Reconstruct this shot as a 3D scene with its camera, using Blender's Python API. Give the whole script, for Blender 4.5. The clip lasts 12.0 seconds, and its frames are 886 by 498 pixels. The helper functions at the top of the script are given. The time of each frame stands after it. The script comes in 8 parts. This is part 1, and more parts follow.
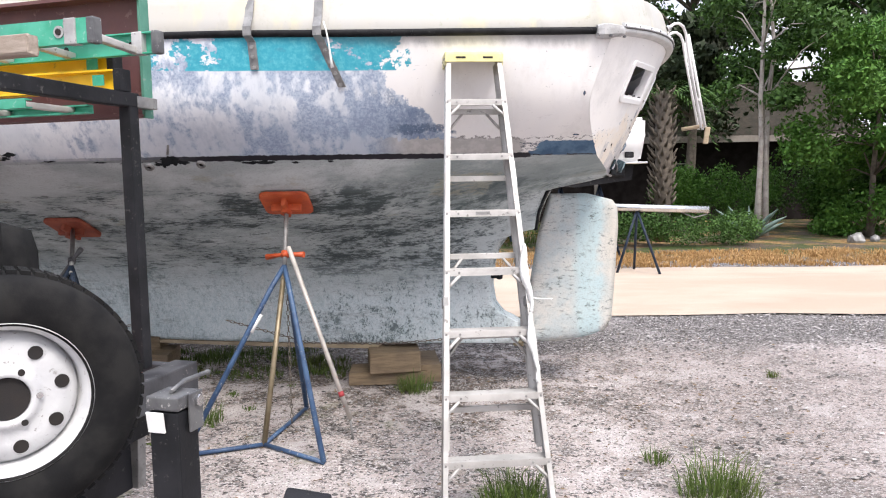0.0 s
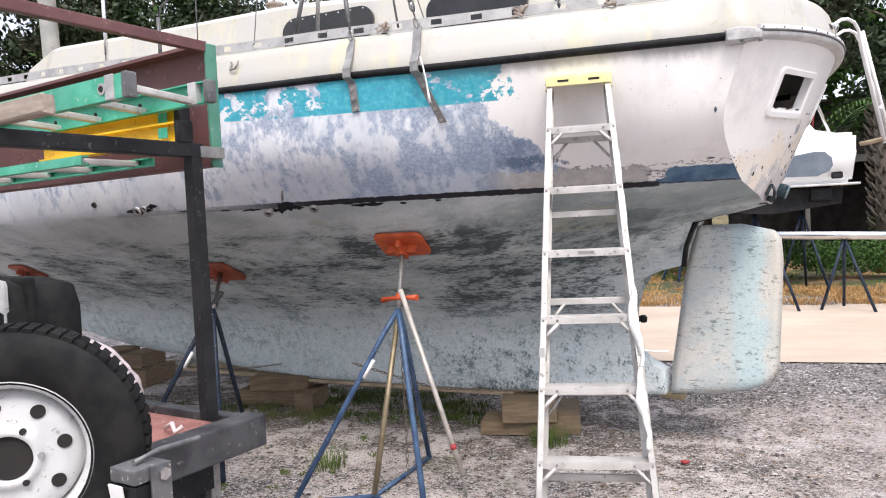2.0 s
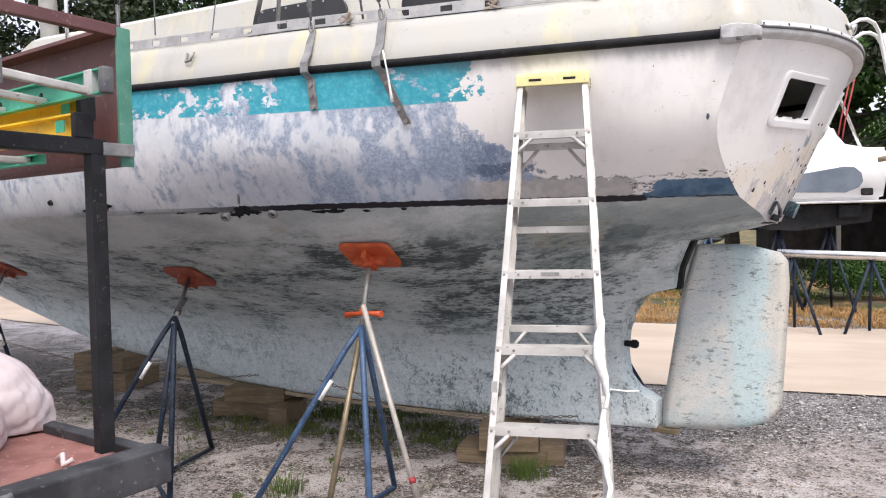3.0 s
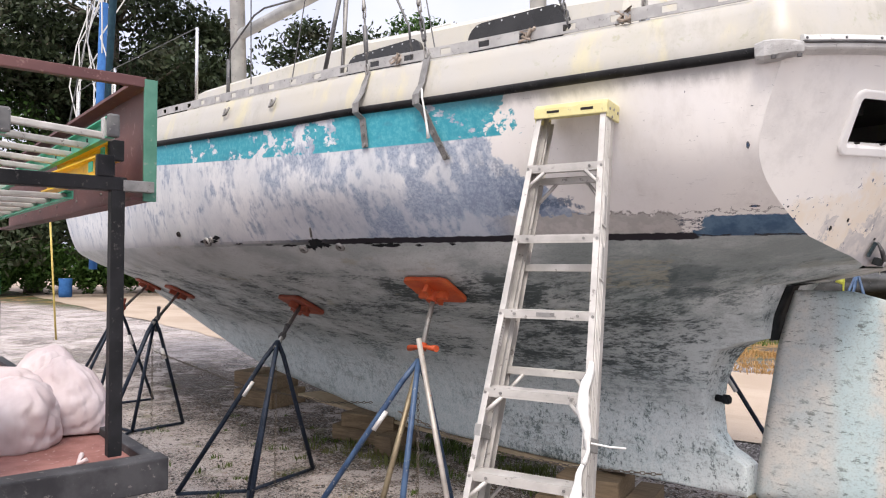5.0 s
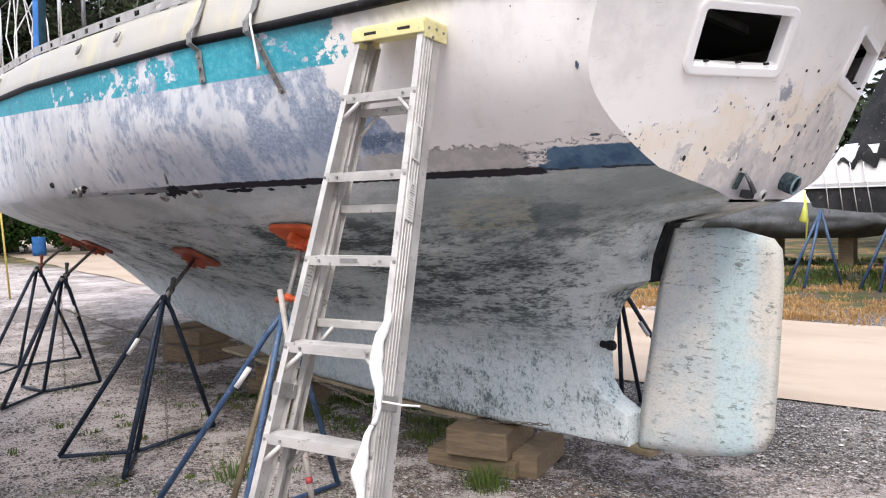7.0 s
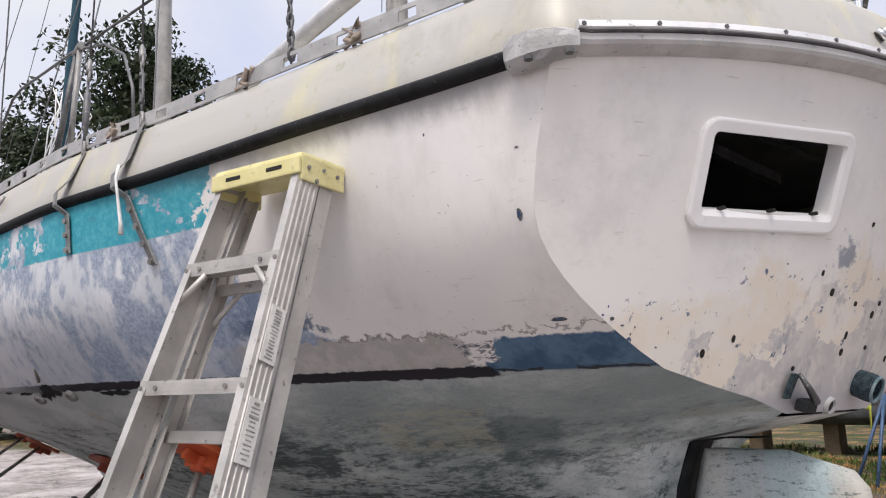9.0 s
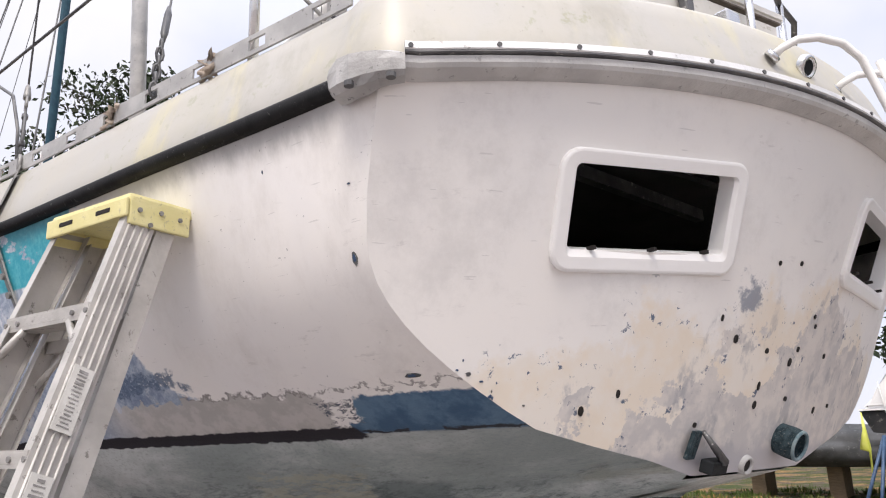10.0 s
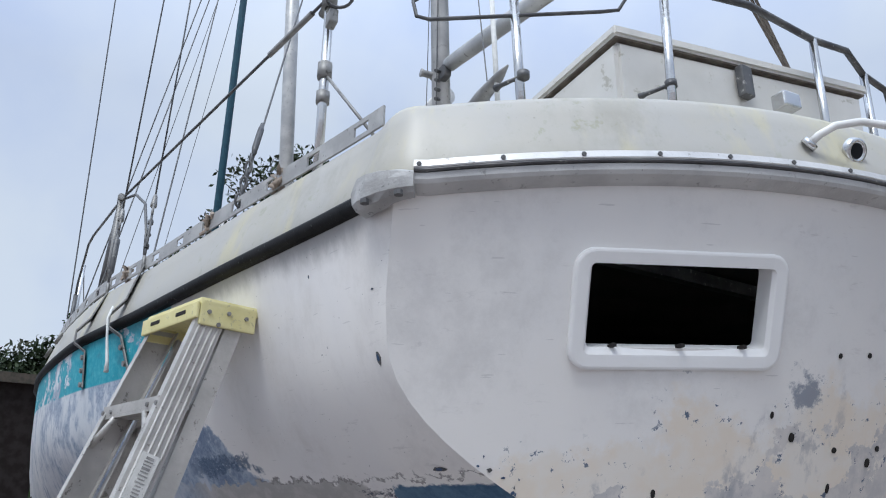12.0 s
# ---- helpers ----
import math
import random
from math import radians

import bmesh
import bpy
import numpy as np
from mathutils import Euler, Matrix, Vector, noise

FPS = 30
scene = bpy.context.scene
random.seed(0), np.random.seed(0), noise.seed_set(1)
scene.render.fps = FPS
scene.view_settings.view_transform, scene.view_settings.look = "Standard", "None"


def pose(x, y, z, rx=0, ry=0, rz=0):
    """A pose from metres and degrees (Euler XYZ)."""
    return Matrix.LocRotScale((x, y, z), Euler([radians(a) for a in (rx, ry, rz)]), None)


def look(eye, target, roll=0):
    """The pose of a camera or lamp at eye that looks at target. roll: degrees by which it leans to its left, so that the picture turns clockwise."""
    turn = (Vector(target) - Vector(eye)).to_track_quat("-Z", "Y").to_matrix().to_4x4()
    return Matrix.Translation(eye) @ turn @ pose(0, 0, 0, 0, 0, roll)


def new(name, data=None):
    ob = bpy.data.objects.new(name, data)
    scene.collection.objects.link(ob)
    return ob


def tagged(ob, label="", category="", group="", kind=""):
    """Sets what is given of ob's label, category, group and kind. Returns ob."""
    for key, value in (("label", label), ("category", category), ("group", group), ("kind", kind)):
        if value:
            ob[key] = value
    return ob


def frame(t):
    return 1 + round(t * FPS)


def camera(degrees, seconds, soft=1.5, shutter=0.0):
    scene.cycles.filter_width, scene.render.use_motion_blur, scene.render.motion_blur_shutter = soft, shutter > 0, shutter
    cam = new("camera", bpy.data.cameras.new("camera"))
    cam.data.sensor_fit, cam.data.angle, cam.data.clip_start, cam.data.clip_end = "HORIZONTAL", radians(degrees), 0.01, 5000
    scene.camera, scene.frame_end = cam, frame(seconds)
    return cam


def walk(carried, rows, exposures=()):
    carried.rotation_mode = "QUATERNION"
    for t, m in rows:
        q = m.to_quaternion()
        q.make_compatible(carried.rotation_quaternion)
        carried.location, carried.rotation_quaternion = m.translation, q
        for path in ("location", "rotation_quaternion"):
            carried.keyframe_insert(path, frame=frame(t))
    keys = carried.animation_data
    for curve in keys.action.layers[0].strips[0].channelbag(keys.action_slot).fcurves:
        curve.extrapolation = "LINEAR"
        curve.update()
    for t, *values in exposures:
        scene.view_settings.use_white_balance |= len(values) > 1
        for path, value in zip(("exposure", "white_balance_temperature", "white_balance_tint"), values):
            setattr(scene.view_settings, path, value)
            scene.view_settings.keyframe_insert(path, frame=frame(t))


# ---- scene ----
cam = camera(63.2, 12.0, 1.1)
PATH = [
    (0, (0.195, 0.287, 1.602), (0.121, 2.277, 1.413), -0.9),
    (0.5, (0.264, 0.394, 1.613), (0.229, 2.38, 1.378), 1.0),
    (1, (0.341, 0.408, 1.627), (0.076, 2.383, 1.456), -0.8),
    (1.5, (0.538, 0.476, 1.625), (0.082, 2.42, 1.5), -2.7),
    (2, (0.662, 0.689, 1.611), (0.047, 2.591, 1.532), -2.9),
    (2.5, (0.702, 0.928, 1.646), (0.064, 2.823, 1.592), -1.8),
    (3, (0.863, 1.152, 1.636), (0.178, 3.029, 1.572), -1.2),
    (3.2, (0.929, 1.244, 1.653), (0.21, 3.109, 1.593), -1.0),
    (4.8, (1.505, 1.621, 1.635), (0.372, 3.267, 1.707), -0.0),
    (5, (1.61, 1.592, 1.622), (0.414, 3.195, 1.665), 0.2),
    (5.5, (1.84, 1.471, 1.573), (0.578, 3.022, 1.531), 0.6),
    (6, (2.044, 1.566, 1.566), (0.774, 3.107, 1.458), -0.3),
    (6.5, (2.133, 1.882, 1.562), (0.899, 3.442, 1.349), -2.7),
    (7, (1.999, 2.239, 1.586), (0.819, 3.851, 1.488), -1.2),
    (7.2, (1.972, 2.357, 1.616), (0.795, 3.974, 1.612), -0.5),
    (8.8, (1.69, 3.128, 1.719), (0.442, 4.623, 2.174), -0.1),
    (9, (1.748, 3.225, 1.7), (0.519, 4.753, 2.092), -1.3),
    (9.5, (1.91, 3.449, 1.708), (0.708, 5.01, 2.051), -3.4),
    (10, (1.921, 3.594, 1.738), (0.701, 5.096, 2.244), -2.1),
    (10.5, (1.983, 3.636, 1.756), (0.661, 5.003, 2.374), 0.1),
    (11, (2.104, 3.648, 1.783), (0.688, 4.884, 2.467), 1.5),
    (11.5, (2.142, 3.669, 1.778), (0.687, 4.846, 2.482), 1.5),
    (12, (2.202, 3.715, 1.778), (0.734, 4.886, 2.466), 0.4),
]
EXPOSURES = [(0.0, 1.12, 6650, 12), (1.0, 1.12, 6650, 12), (2.5, 0.95, 6650, 12), (5.0, 0.80, 6950, 14), (7.2, 0.92, 6650, 12), (8.8, 0.44, 6750, 12), (9.0, 0.46, 6750, 12), (9.5, 0.72, 6900, 13), (10.5, 0.50, 6850, 12), (11.0, 0.28, 6050, 8), (12.0, 0.14, 5900, 6)]
walk(cam, [(t, look(eye, target, roll)) for t, eye, target, roll in PATH], EXPOSURES)

# ---------------------------------------------------------------- world and light
world = bpy.data.worlds.new("overcast_sky")
scene.world = world
world.use_nodes = True
wt = world.node_tree
wt.nodes.clear()
w_out = wt.nodes.new("ShaderNodeOutputWorld")
w_bg = wt.nodes.new("ShaderNodeBackground")
w_sky = wt.nodes.new("ShaderNodeTexSky")
w_sky.sky_type = "NISHITA"
w_sky.sun_disc = False
w_sky.sun_elevation, w_sky.sun_rotation = radians(52), radians(150)
w_sky.dust_density, w_sky.ozone_density = 3.0, 1.5
w_cloud = wt.nodes.new("ShaderNodeTexNoise")
w_cloud.inputs["Scale"].default_value, w_cloud.inputs["Detail"].default_value = 2.6, 6
w_ramp = wt.nodes.new("ShaderNodeValToRGB")
w_ramp.color_ramp.elements[0].position, w_ramp.color_ramp.elements[1].position = 0.36, 0.62
w_ramp.color_ramp.elements[0].color = (6.6, 7.3, 9.4, 1)
w_ramp.color_ramp.elements[1].color = (8.6, 8.9, 9.6, 1)
w_mix = wt.nodes.new("ShaderNodeMix")
w_mix.data_type = "RGBA"
w_mix.inputs[0].default_value = 0.86
wt.links.new(w_cloud.outputs["Fac"], w_ramp.inputs["Fac"])
wt.links.new(w_sky.outputs["Color"], w_mix.inputs[6])
wt.links.new(w_ramp.outputs["Color"], w_mix.inputs[7])
# an overcast dome: about four times as bright overhead as at the horizon
w_co = wt.nodes.new("ShaderNodeTexCoord")
w_sep = wt.nodes.new("ShaderNodeSeparateXYZ")
w_up = wt.nodes.new("ShaderNodeMath")
w_cube = wt.nodes.new("ShaderNodeMath")
w_lin = wt.nodes.new("ShaderNodeMath")
w_sum = wt.nodes.new("ShaderNodeMath")
w_up.operation, w_up.use_clamp = "MAXIMUM", True
w_cube.operation, w_cube.inputs[1].default_value = "POWER", 3.0
w_lin.operation, w_lin.inputs[1].default_value, w_lin.inputs[2].default_value = "MULTIPLY_ADD", 0.34, 0.36
w_sum.operation, w_sum.inputs[1].default_value = "MULTIPLY_ADD", 1.15
wt.links.new(w_co.outputs["Generated"], w_sep.inputs[0])
wt.links.new(w_sep.outputs[2], w_up.inputs[0])
wt.links.new(w_up.outputs[0], w_cube.inputs[0])
wt.links.new(w_up.outputs[0], w_lin.inputs[0])
wt.links.new(w_cube.outputs[0], w_sum.inputs[0])
wt.links.new(w_lin.outputs[0], w_sum.inputs[2])
w_scale = wt.nodes.new("ShaderNodeVectorMath")
w_scale.operation = "SCALE"
wt.links.new(w_mix.outputs[2], w_scale.inputs[0])
wt.links.new(w_sum.outputs[0], w_scale.inputs["Scale"])
wt.links.new(w_scale.outputs[0], w_bg.inputs["Color"])
w_bg.inputs["Strength"].default_value = 0.118
wt.links.new(w_bg.outputs["Background"], w_out.inputs["Surface"])

sun_data = bpy.data.lights.new("sun", "SUN")
sun_data.energy, sun_data.angle, sun_data.color = 1.85, radians(22), (1.0, 0.96, 0.9)
sun = new("sun", sun_data)
sun.matrix_world = look((0, 0, 30), (-7.0, 13.0, 10.0))


# ---------------------------------------------------------------- small tools for materials
class Nodes:
    """Short hand for a node material."""

    def __init__(self, name, rough=0.6, metal=0.0, gloss=0.5):
        self.mat = bpy.data.materials.new(name)
        self.mat.use_nodes = True
        self.t = self.mat.node_tree
        self.bsdf = self.t.nodes["Principled BSDF"]
        self.bsdf.inputs["Roughness"].default_value = rough
        self.bsdf.inputs["Metallic"].default_value = metal
        self.bsdf.inputs["Specular IOR Level"].default_value = gloss
        self.co = self.t.nodes.new("ShaderNodeTexCoord").outputs["Object"]
        self.sep = None

    def link(self, a, b):
        if isinstance(a, (int, float)):
            b.default_value = a
        elif isinstance(a, tuple):
            b.default_value = a if len(a) == 4 else (*a, 1)
        else:
            self.t.links.new(a, b)

    def xyz(self, i):
        if self.sep is None:
            self.sep = self.t.nodes.new("ShaderNodeSeparateXYZ")
            self.t.links.new(self.co, self.sep.inputs[0])
        return self.sep.outputs[i]

    def math(self, op, a, b=0.0, clamp=False):
        n = self.t.nodes.new("ShaderNodeMath")
        n.operation, n.use_clamp = op, clamp
        self.link(a, n.inputs[0])
        self.link(b, n.inputs[1])
        return n.outputs[0]

    def noise(self, scale, detail=4.0, rough=0.55, stretch=None, dist=0.0):
        n = self.t.nodes.new("ShaderNodeTexNoise")
        n.inputs["Scale"].default_value = scale
        n.inputs["Detail"].default_value = detail
        n.inputs["Roughness"].default_value = rough
        n.inputs["Distortion"].default_value = dist
        self.t.links.new(self.vec(stretch), n.inputs["Vector"])
        return n.outputs["Fac"]

    def vec(self, stretch):
        if not stretch:
            return self.co
        m = self.t.nodes.new("ShaderNodeMapping")
        m.inputs["Scale"].default_value = stretch
        self.t.links.new(self.co, m.inputs["Vector"])
        return m.outputs["Vector"]

    def voronoi(self, scale, feature="F1", out="Distance", stretch=None):
        n = self.t.nodes.new("ShaderNodeTexVoronoi")
        n.feature = feature
        n.inputs["Scale"].default_value = scale
        self.t.links.new(self.vec(stretch), n.inputs["Vector"])
        return n.outputs[out]

    def step(self, v, lo, hi):
        """0 below lo, 1 above hi."""
        n = self.t.nodes.new("ShaderNodeMapRange")
        n.interpolation_type = "SMOOTHSTEP"
        self.link(v, n.inputs["Value"])
        n.inputs["From Min"].default_value, n.inputs["From Max"].default_value = lo, hi
        if lo > hi:
            n.inputs["From Min"].default_value, n.inputs["From Max"].default_value = hi, lo
            n.inputs["To Min"].default_value, n.inputs["To Max"].default_value = 1, 0
        return n.outputs["Result"]

    def both(self, *fs):
        v = fs[0]
        for f in fs[1:]:
            v = self.math("MULTIPLY", v, f)
        return v

    def mix(self, f, a, b):
        n = self.t.nodes.new("ShaderNodeMix")
        n.data_type = "RGBA"
        self.link(f, n.inputs[0])
        self.link(a, n.inputs[6])
        self.link(b, n.inputs[7])
        return n.outputs[2]

    def color(self, c):
        self.link(c, self.bsdf.inputs["Base Color"])

    def rough(self, v):
        self.link(v, self.bsdf.inputs["Roughness"])

    def bump(self, h, strength=0.3, dist=0.01):
        n = self.t.nodes.new("ShaderNodeBump")
        n.inputs["Strength"].default_value, n.inputs["Distance"].default_value = strength, dist
        self.link(h, n.inputs["Height"])
        self.t.links.new(n.outputs["Normal"], self.bsdf.inputs["Normal"])

    def random(self):
        return self.t.nodes.new("ShaderNodeObjectInfo").outputs["Random"]


def paint(name, c, c2, rough=0.5, scale=9.0, metal=0.0, spots=None, bump=0.15, gloss=0.5):
    """A painted or bare surface: two tones, specks of wear, a fine relief."""
    m = Nodes(name, rough, metal, gloss)
    n1 = m.noise(scale, 5)
    col = m.mix(m.step(n1, 0.35, 0.65), c, c2)
    if spots:
        n2 = m.noise(scale * 5, 6, 0.7)
        col = m.mix(m.step(n2, 0.60, 0.66), col, spots)
    m.color(col)
    m.rough(m.math("ADD", m.math("MULTIPLY", n1, 0.25), rough - 0.12))
    m.bump(m.noise(scale * 14, 3), bump, 0.004)
    return m.mat


def hull_material():
    """Old topsides, half stripped, over a worn antifouled bottom; x runs aft, z up from the ground."""
    m = Nodes("hull_paint", 0.55, 0.0, 0.25)
    x, z = m.xyz(0), m.xyz(2)
    s = m.math("MULTIPLY", x, -1.0)
    big, fine = m.noise(3.0, 6, 0.6), m.noise(22.0, 6, 0.65)
    tiny = m.noise(90.0, 4, 0.7)
    off = lambda n, k: m.math("MULTIPLY", m.math("SUBTRACT", n, 0.5), k)
    ragged = m.math("ADD", off(big, 0.55), off(fine, 0.16))
    # white paint that is left aft, with faint dirt
    white = m.mix(m.step(m.noise(1.6, 4), 0.35, 0.7), (0.82, 0.79, 0.755), (0.76, 0.74, 0.73))
    white = m.mix(m.both(m.step(m.noise(2.6, 8, 0.74, (1, 1, 0.5)), 0.48, 0.70), 0.5), white, (0.60, 0.57, 0.54))
    white = m.mix(m.both(m.step(m.noise(16, 5, 0.75, (0.6, 1, 2.6)), 0.60, 0.70), m.step(m.noise(1.9, 4, 0.6), 0.42, 0.62), 0.4), white, (0.50, 0.48, 0.46))
    white = m.mix(m.both(m.step(m.noise(26, 2, 0.4, (0.35, 1, 5.0)), 0.735, 0.755), 0.25), white, (0.28, 0.27, 0.27))
    white = m.mix(m.both(m.step(m.noise(70, 3, 0.6), 0.70, 0.735), 0.7), white, (0.30, 0.29, 0.29))
    # stripped topsides: chalky pale, dabbed, with blue ghosts of the old coat
    strip = m.mix(m.step(m.noise(2.4, 5, 0.6), 0.38, 0.62), (0.58, 0.61, 0.65), (0.70, 0.72, 0.742))
    dabs = m.noise(13.0, 6, 0.68, (1.5, 1, 0.62))
    strip = m.mix(m.both(m.step(dabs, 0.50, 0.66), 0.50), strip, (0.42, 0.465, 0.53))
    strip = m.mix(m.both(m.step(m.noise(42, 5, 0.7, (1.2, 1, 0.7)), 0.52, 0.66), 0.18), strip, (0.32, 0.36, 0.43))
    low_tint = m.both(m.step(z, 2.06, 1.86), m.step(m.math("ADD", s, off(big, 1.6)), 3.6, 2.4), 0.55)
    strip = m.mix(low_tint, strip, (0.34, 0.39, 0.47))
    ghost = m.math("ADD", m.math("MULTIPLY", m.noise(4.4, 6, 0.62, (1.2, 1, 0.9)), 0.55), m.math("MULTIPLY", m.noise(15.0, 5, 0.62, (1.25, 1, 0.75)), 0.45))
    reach = m.math("ADD", m.math("MULTIPLY", m.step(s, 2.9, 1.9), 0.075), m.math("MULTIPLY", m.step(s, 4.0, 3.0), 0.012))
    reach = m.math("SUBTRACT", reach, m.math("MULTIPLY", m.step(z, 1.96, 1.82), 0.02))
    g = m.math("ADD", m.math("ADD", ghost, reach), off(big, 0.16))
    strip = m.mix(m.both(m.step(g, 0.50, 0.60), 0.70), strip, (0.265, 0.335, 0.45))
    stip = m.math("ADD", m.math("MULTIPLY", m.noise(60.0, 4, 0.7), 0.6), m.math("MULTIPLY", g, 0.4))
    strip = m.mix(m.both(m.step(g, 0.52, 0.60), m.step(stip, 0.50, 0.62), 0.50), strip, (0.14, 0.18, 0.28))
    # a deep blue rest where the old coat meets the white
    edge = m.math("ADD", m.math("ADD", s, m.math("MULTIPLY", m.math("MAXIMUM", m.math("SUBTRACT", 2.14, z), 0.0), 1.0)), m.math("MULTIPLY", ragged, 0.85))
    deep = m.both(m.step(edge, 1.50, 1.53), m.step(m.math("ADD", edge, off(fine, 0.5)), 1.90, 1.60), m.step(m.math("ADD", m.math("MULTIPLY", tiny, 0.45), m.math("MULTIPLY", dabs, 0.55)), 0.45, 0.54), m.step(z, 2.20, 2.08), m.step(s, 1.26, 1.42), 0.55)
    strip = m.mix(deep, strip, (0.07, 0.115, 0.21))
    topsides = m.mix(m.step(edge, 1.49, 1.51), white, strip)
    wob = m.math("ADD", m.math("ADD", z, off(fine, 0.13)), off(big, 0.10))
    patch = m.both(m.step(wob, 1.885, 1.90), m.step(wob, 1.945, 1.93), m.step(m.math("ADD", s, off(fine, 0.3)), 1.20, 1.24), m.step(s, 1.62, 1.48), m.step(tiny, 0.36, 0.46))
    topsides = m.mix(m.both(patch, 0.9), topsides, m.mix(m.step(tiny, 0.4, 0.6), (0.04, 0.07, 0.13), (0.13, 0.18, 0.26)))
    # turquoise band under the rub rail, flaked
    rise = m.math("MULTIPLY", m.math("POWER", m.math("MAXIMUM", m.math("SUBTRACT", s, 2.4), 0.0), 1.3), 0.045)
    zz = m.math("SUBTRACT", z, rise)
    flake = m.math("ADD", m.noise(4.6, 7, 0.68, (1, 1, 1.6)), m.both(m.step(s, 2.38, 2.50), m.step(s, 3.60, 2.75), 0.11))
    band = m.both(m.step(zz, 2.235, 2.243), m.step(m.math("ADD", m.math("ADD", s, off(fine, 0.6)), off(big, 0.3)), 1.42, 1.45), m.step(flake, 0.618, 0.600))
    tur = m.mix(m.step(m.noise(34, 6, 0.72), 0.40, 0.70), (0.035, 0.31, 0.40), (0.10, 0.41, 0.48))
    tur = m.mix(m.both(m.step(m.noise(9, 6, 0.7, (0.5, 1, 1)), 0.55, 0.68), 0.6), tur, (0.05, 0.20, 0.28))
    topsides = m.mix(band, topsides, tur)
    # grime below the rub rail, with the rail's soft shadow painted in
    grime_and_shade = m.both(m.step(m.math("ADD", z, off(m.noise(3.5, 6, 0.7, (1.2, 1, 0.5)), 0.16)), 2.345, 2.42), m.step(s, 0.30, 0.45), m.step(s, 2.2, 1.3), 0.6)
    topsides = m.mix(grime_and_shade, topsides, (0.10, 0.10, 0.10))
    # taupe bare primer above the boot top aft, with a broken edge shadow painted dark, and a blue rest of it
    low = m.math("ADD", m.math("ADD", z, off(fine, 0.11)), off(big, 0.07))
    grey = m.both(m.step(low, 1.862, 1.857), m.step(s, 1.75, 1.45), m.step(m.math("ADD", s, off(fine, 0.25)), 0.80, 0.83))
    topsides = m.mix(grey, topsides, m.mix(m.step(fine, 0.4, 0.62), (0.40, 0.385, 0.37), (0.48, 0.46, 0.445)))
    # thin dark line painted as the shadow at the torn coat's edge
    rim = m.both(m.step(low, 1.854, 1.858), m.step(low, 1.867, 1.862), m.step(s, 1.3, 1.2), m.step(s, 0.3, 0.4), m.step(m.noise(14, 4, 0.6), 0.46, 0.52))
    topsides = m.mix(m.both(rim, 0.65), topsides, (0.09, 0.08, 0.08))
    edge_b = m.math("ADD", z, off(fine, 0.03))
    blue = m.both(m.step(edge_b, 1.842, 1.836), m.step(s, 0.30, 0.34), m.step(m.math("ADD", m.math("ADD", s, m.math("MULTIPLY", m.math("SUBTRACT", z, 1.80), 1.6)), off(fine, 0.16)), 0.755, 0.735))
    chips = m.both(m.step(edge_b, 1.842, 1.836), m.step(s, 0.68, 0.72), m.step(m.math("ADD", s, off(fine, 0.2)), 0.86, 0.84), m.step(m.noise(40, 5, 0.7, (0.5, 1, 1.6)), 0.50, 0.54))
    topsides = m.mix(chips, topsides, m.mix(m.step(tiny, 0.46, 0.56), (0.10, 0.11, 0.14), (0.46, 0.44, 0.43)))
    topsides = m.mix(blue, topsides, m.mix(m.step(m.noise(9, 6, 0.7), 0.4, 0.62), (0.045, 0.10, 0.18), (0.10, 0.18, 0.27)))
    # bottom paint: brushed grey, nearly black marks at the turn of the bilge, pale aqua low on the keel
    soft = m.noise(2.3, 7, 0.66, (0.7, 1, 1.2), 0.3)
    stroke = m.math("ADD", m.math("MULTIPLY", m.noise(9.5, 8, 0.76, (0.42, 1, 1.8)), 0.55), m.math("MULTIPLY", m.noise(42, 6, 0.75, (0.42, 1, 1.6)), 0.45))
    dab = m.math("ADD", m.math("MULTIPLY", m.noise(12, 8, 0.76, (1.2, 1, 0.8)), 0.5), m.math("MULTIPLY", m.noise(52, 6, 0.74, (1.0, 1, 0.8)), 0.5))
    bottom = m.mix(m.step(soft, 0.36, 0.64), (0.33, 0.37, 0.38), (0.60, 0.65, 0.655))
    bottom = m.mix(m.both(m.step(m.noise(15, 7, 0.75, (0.35, 1, 1.5)), 0.46, 0.64), 0.35), bottom, (0.17, 0.19, 0.19))
    zn = m.math("ADD", z, off(soft, 0.75))
    upper = m.step(zn, 1.35, 1.62)
    bottom = m.mix(m.both(upper, 0.75), bottom, m.mix(m.step(soft, 0.35, 0.62), (0.385, 0.42, 0.42), (0.555, 0.59, 0.59)))
    aqua = m.step(zn, 1.10, 0.62)
    pale = m.mix(m.step(dab, 0.42, 0.58), (0.70, 0.76, 0.775), (0.51, 0.61, 0.635))
    bottom = m.mix(m.both(aqua, 0.88), bottom, pale)
    heel = m.both(m.step(m.math("ADD", s, off(soft, 1.0)), 1.75, 1.15), m.step(zn, 1.35, 1.0), 0.7)
    bottom = m.mix(heel, bottom, m.mix(m.step(soft, 0.38, 0.62), (0.56, 0.655, 0.665), (0.72, 0.765, 0.765)))
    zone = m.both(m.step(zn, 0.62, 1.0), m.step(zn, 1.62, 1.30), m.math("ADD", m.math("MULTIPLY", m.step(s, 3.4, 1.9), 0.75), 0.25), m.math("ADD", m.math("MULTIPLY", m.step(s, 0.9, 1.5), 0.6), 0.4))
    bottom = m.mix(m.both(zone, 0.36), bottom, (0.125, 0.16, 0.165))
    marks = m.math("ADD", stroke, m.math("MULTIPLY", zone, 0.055))
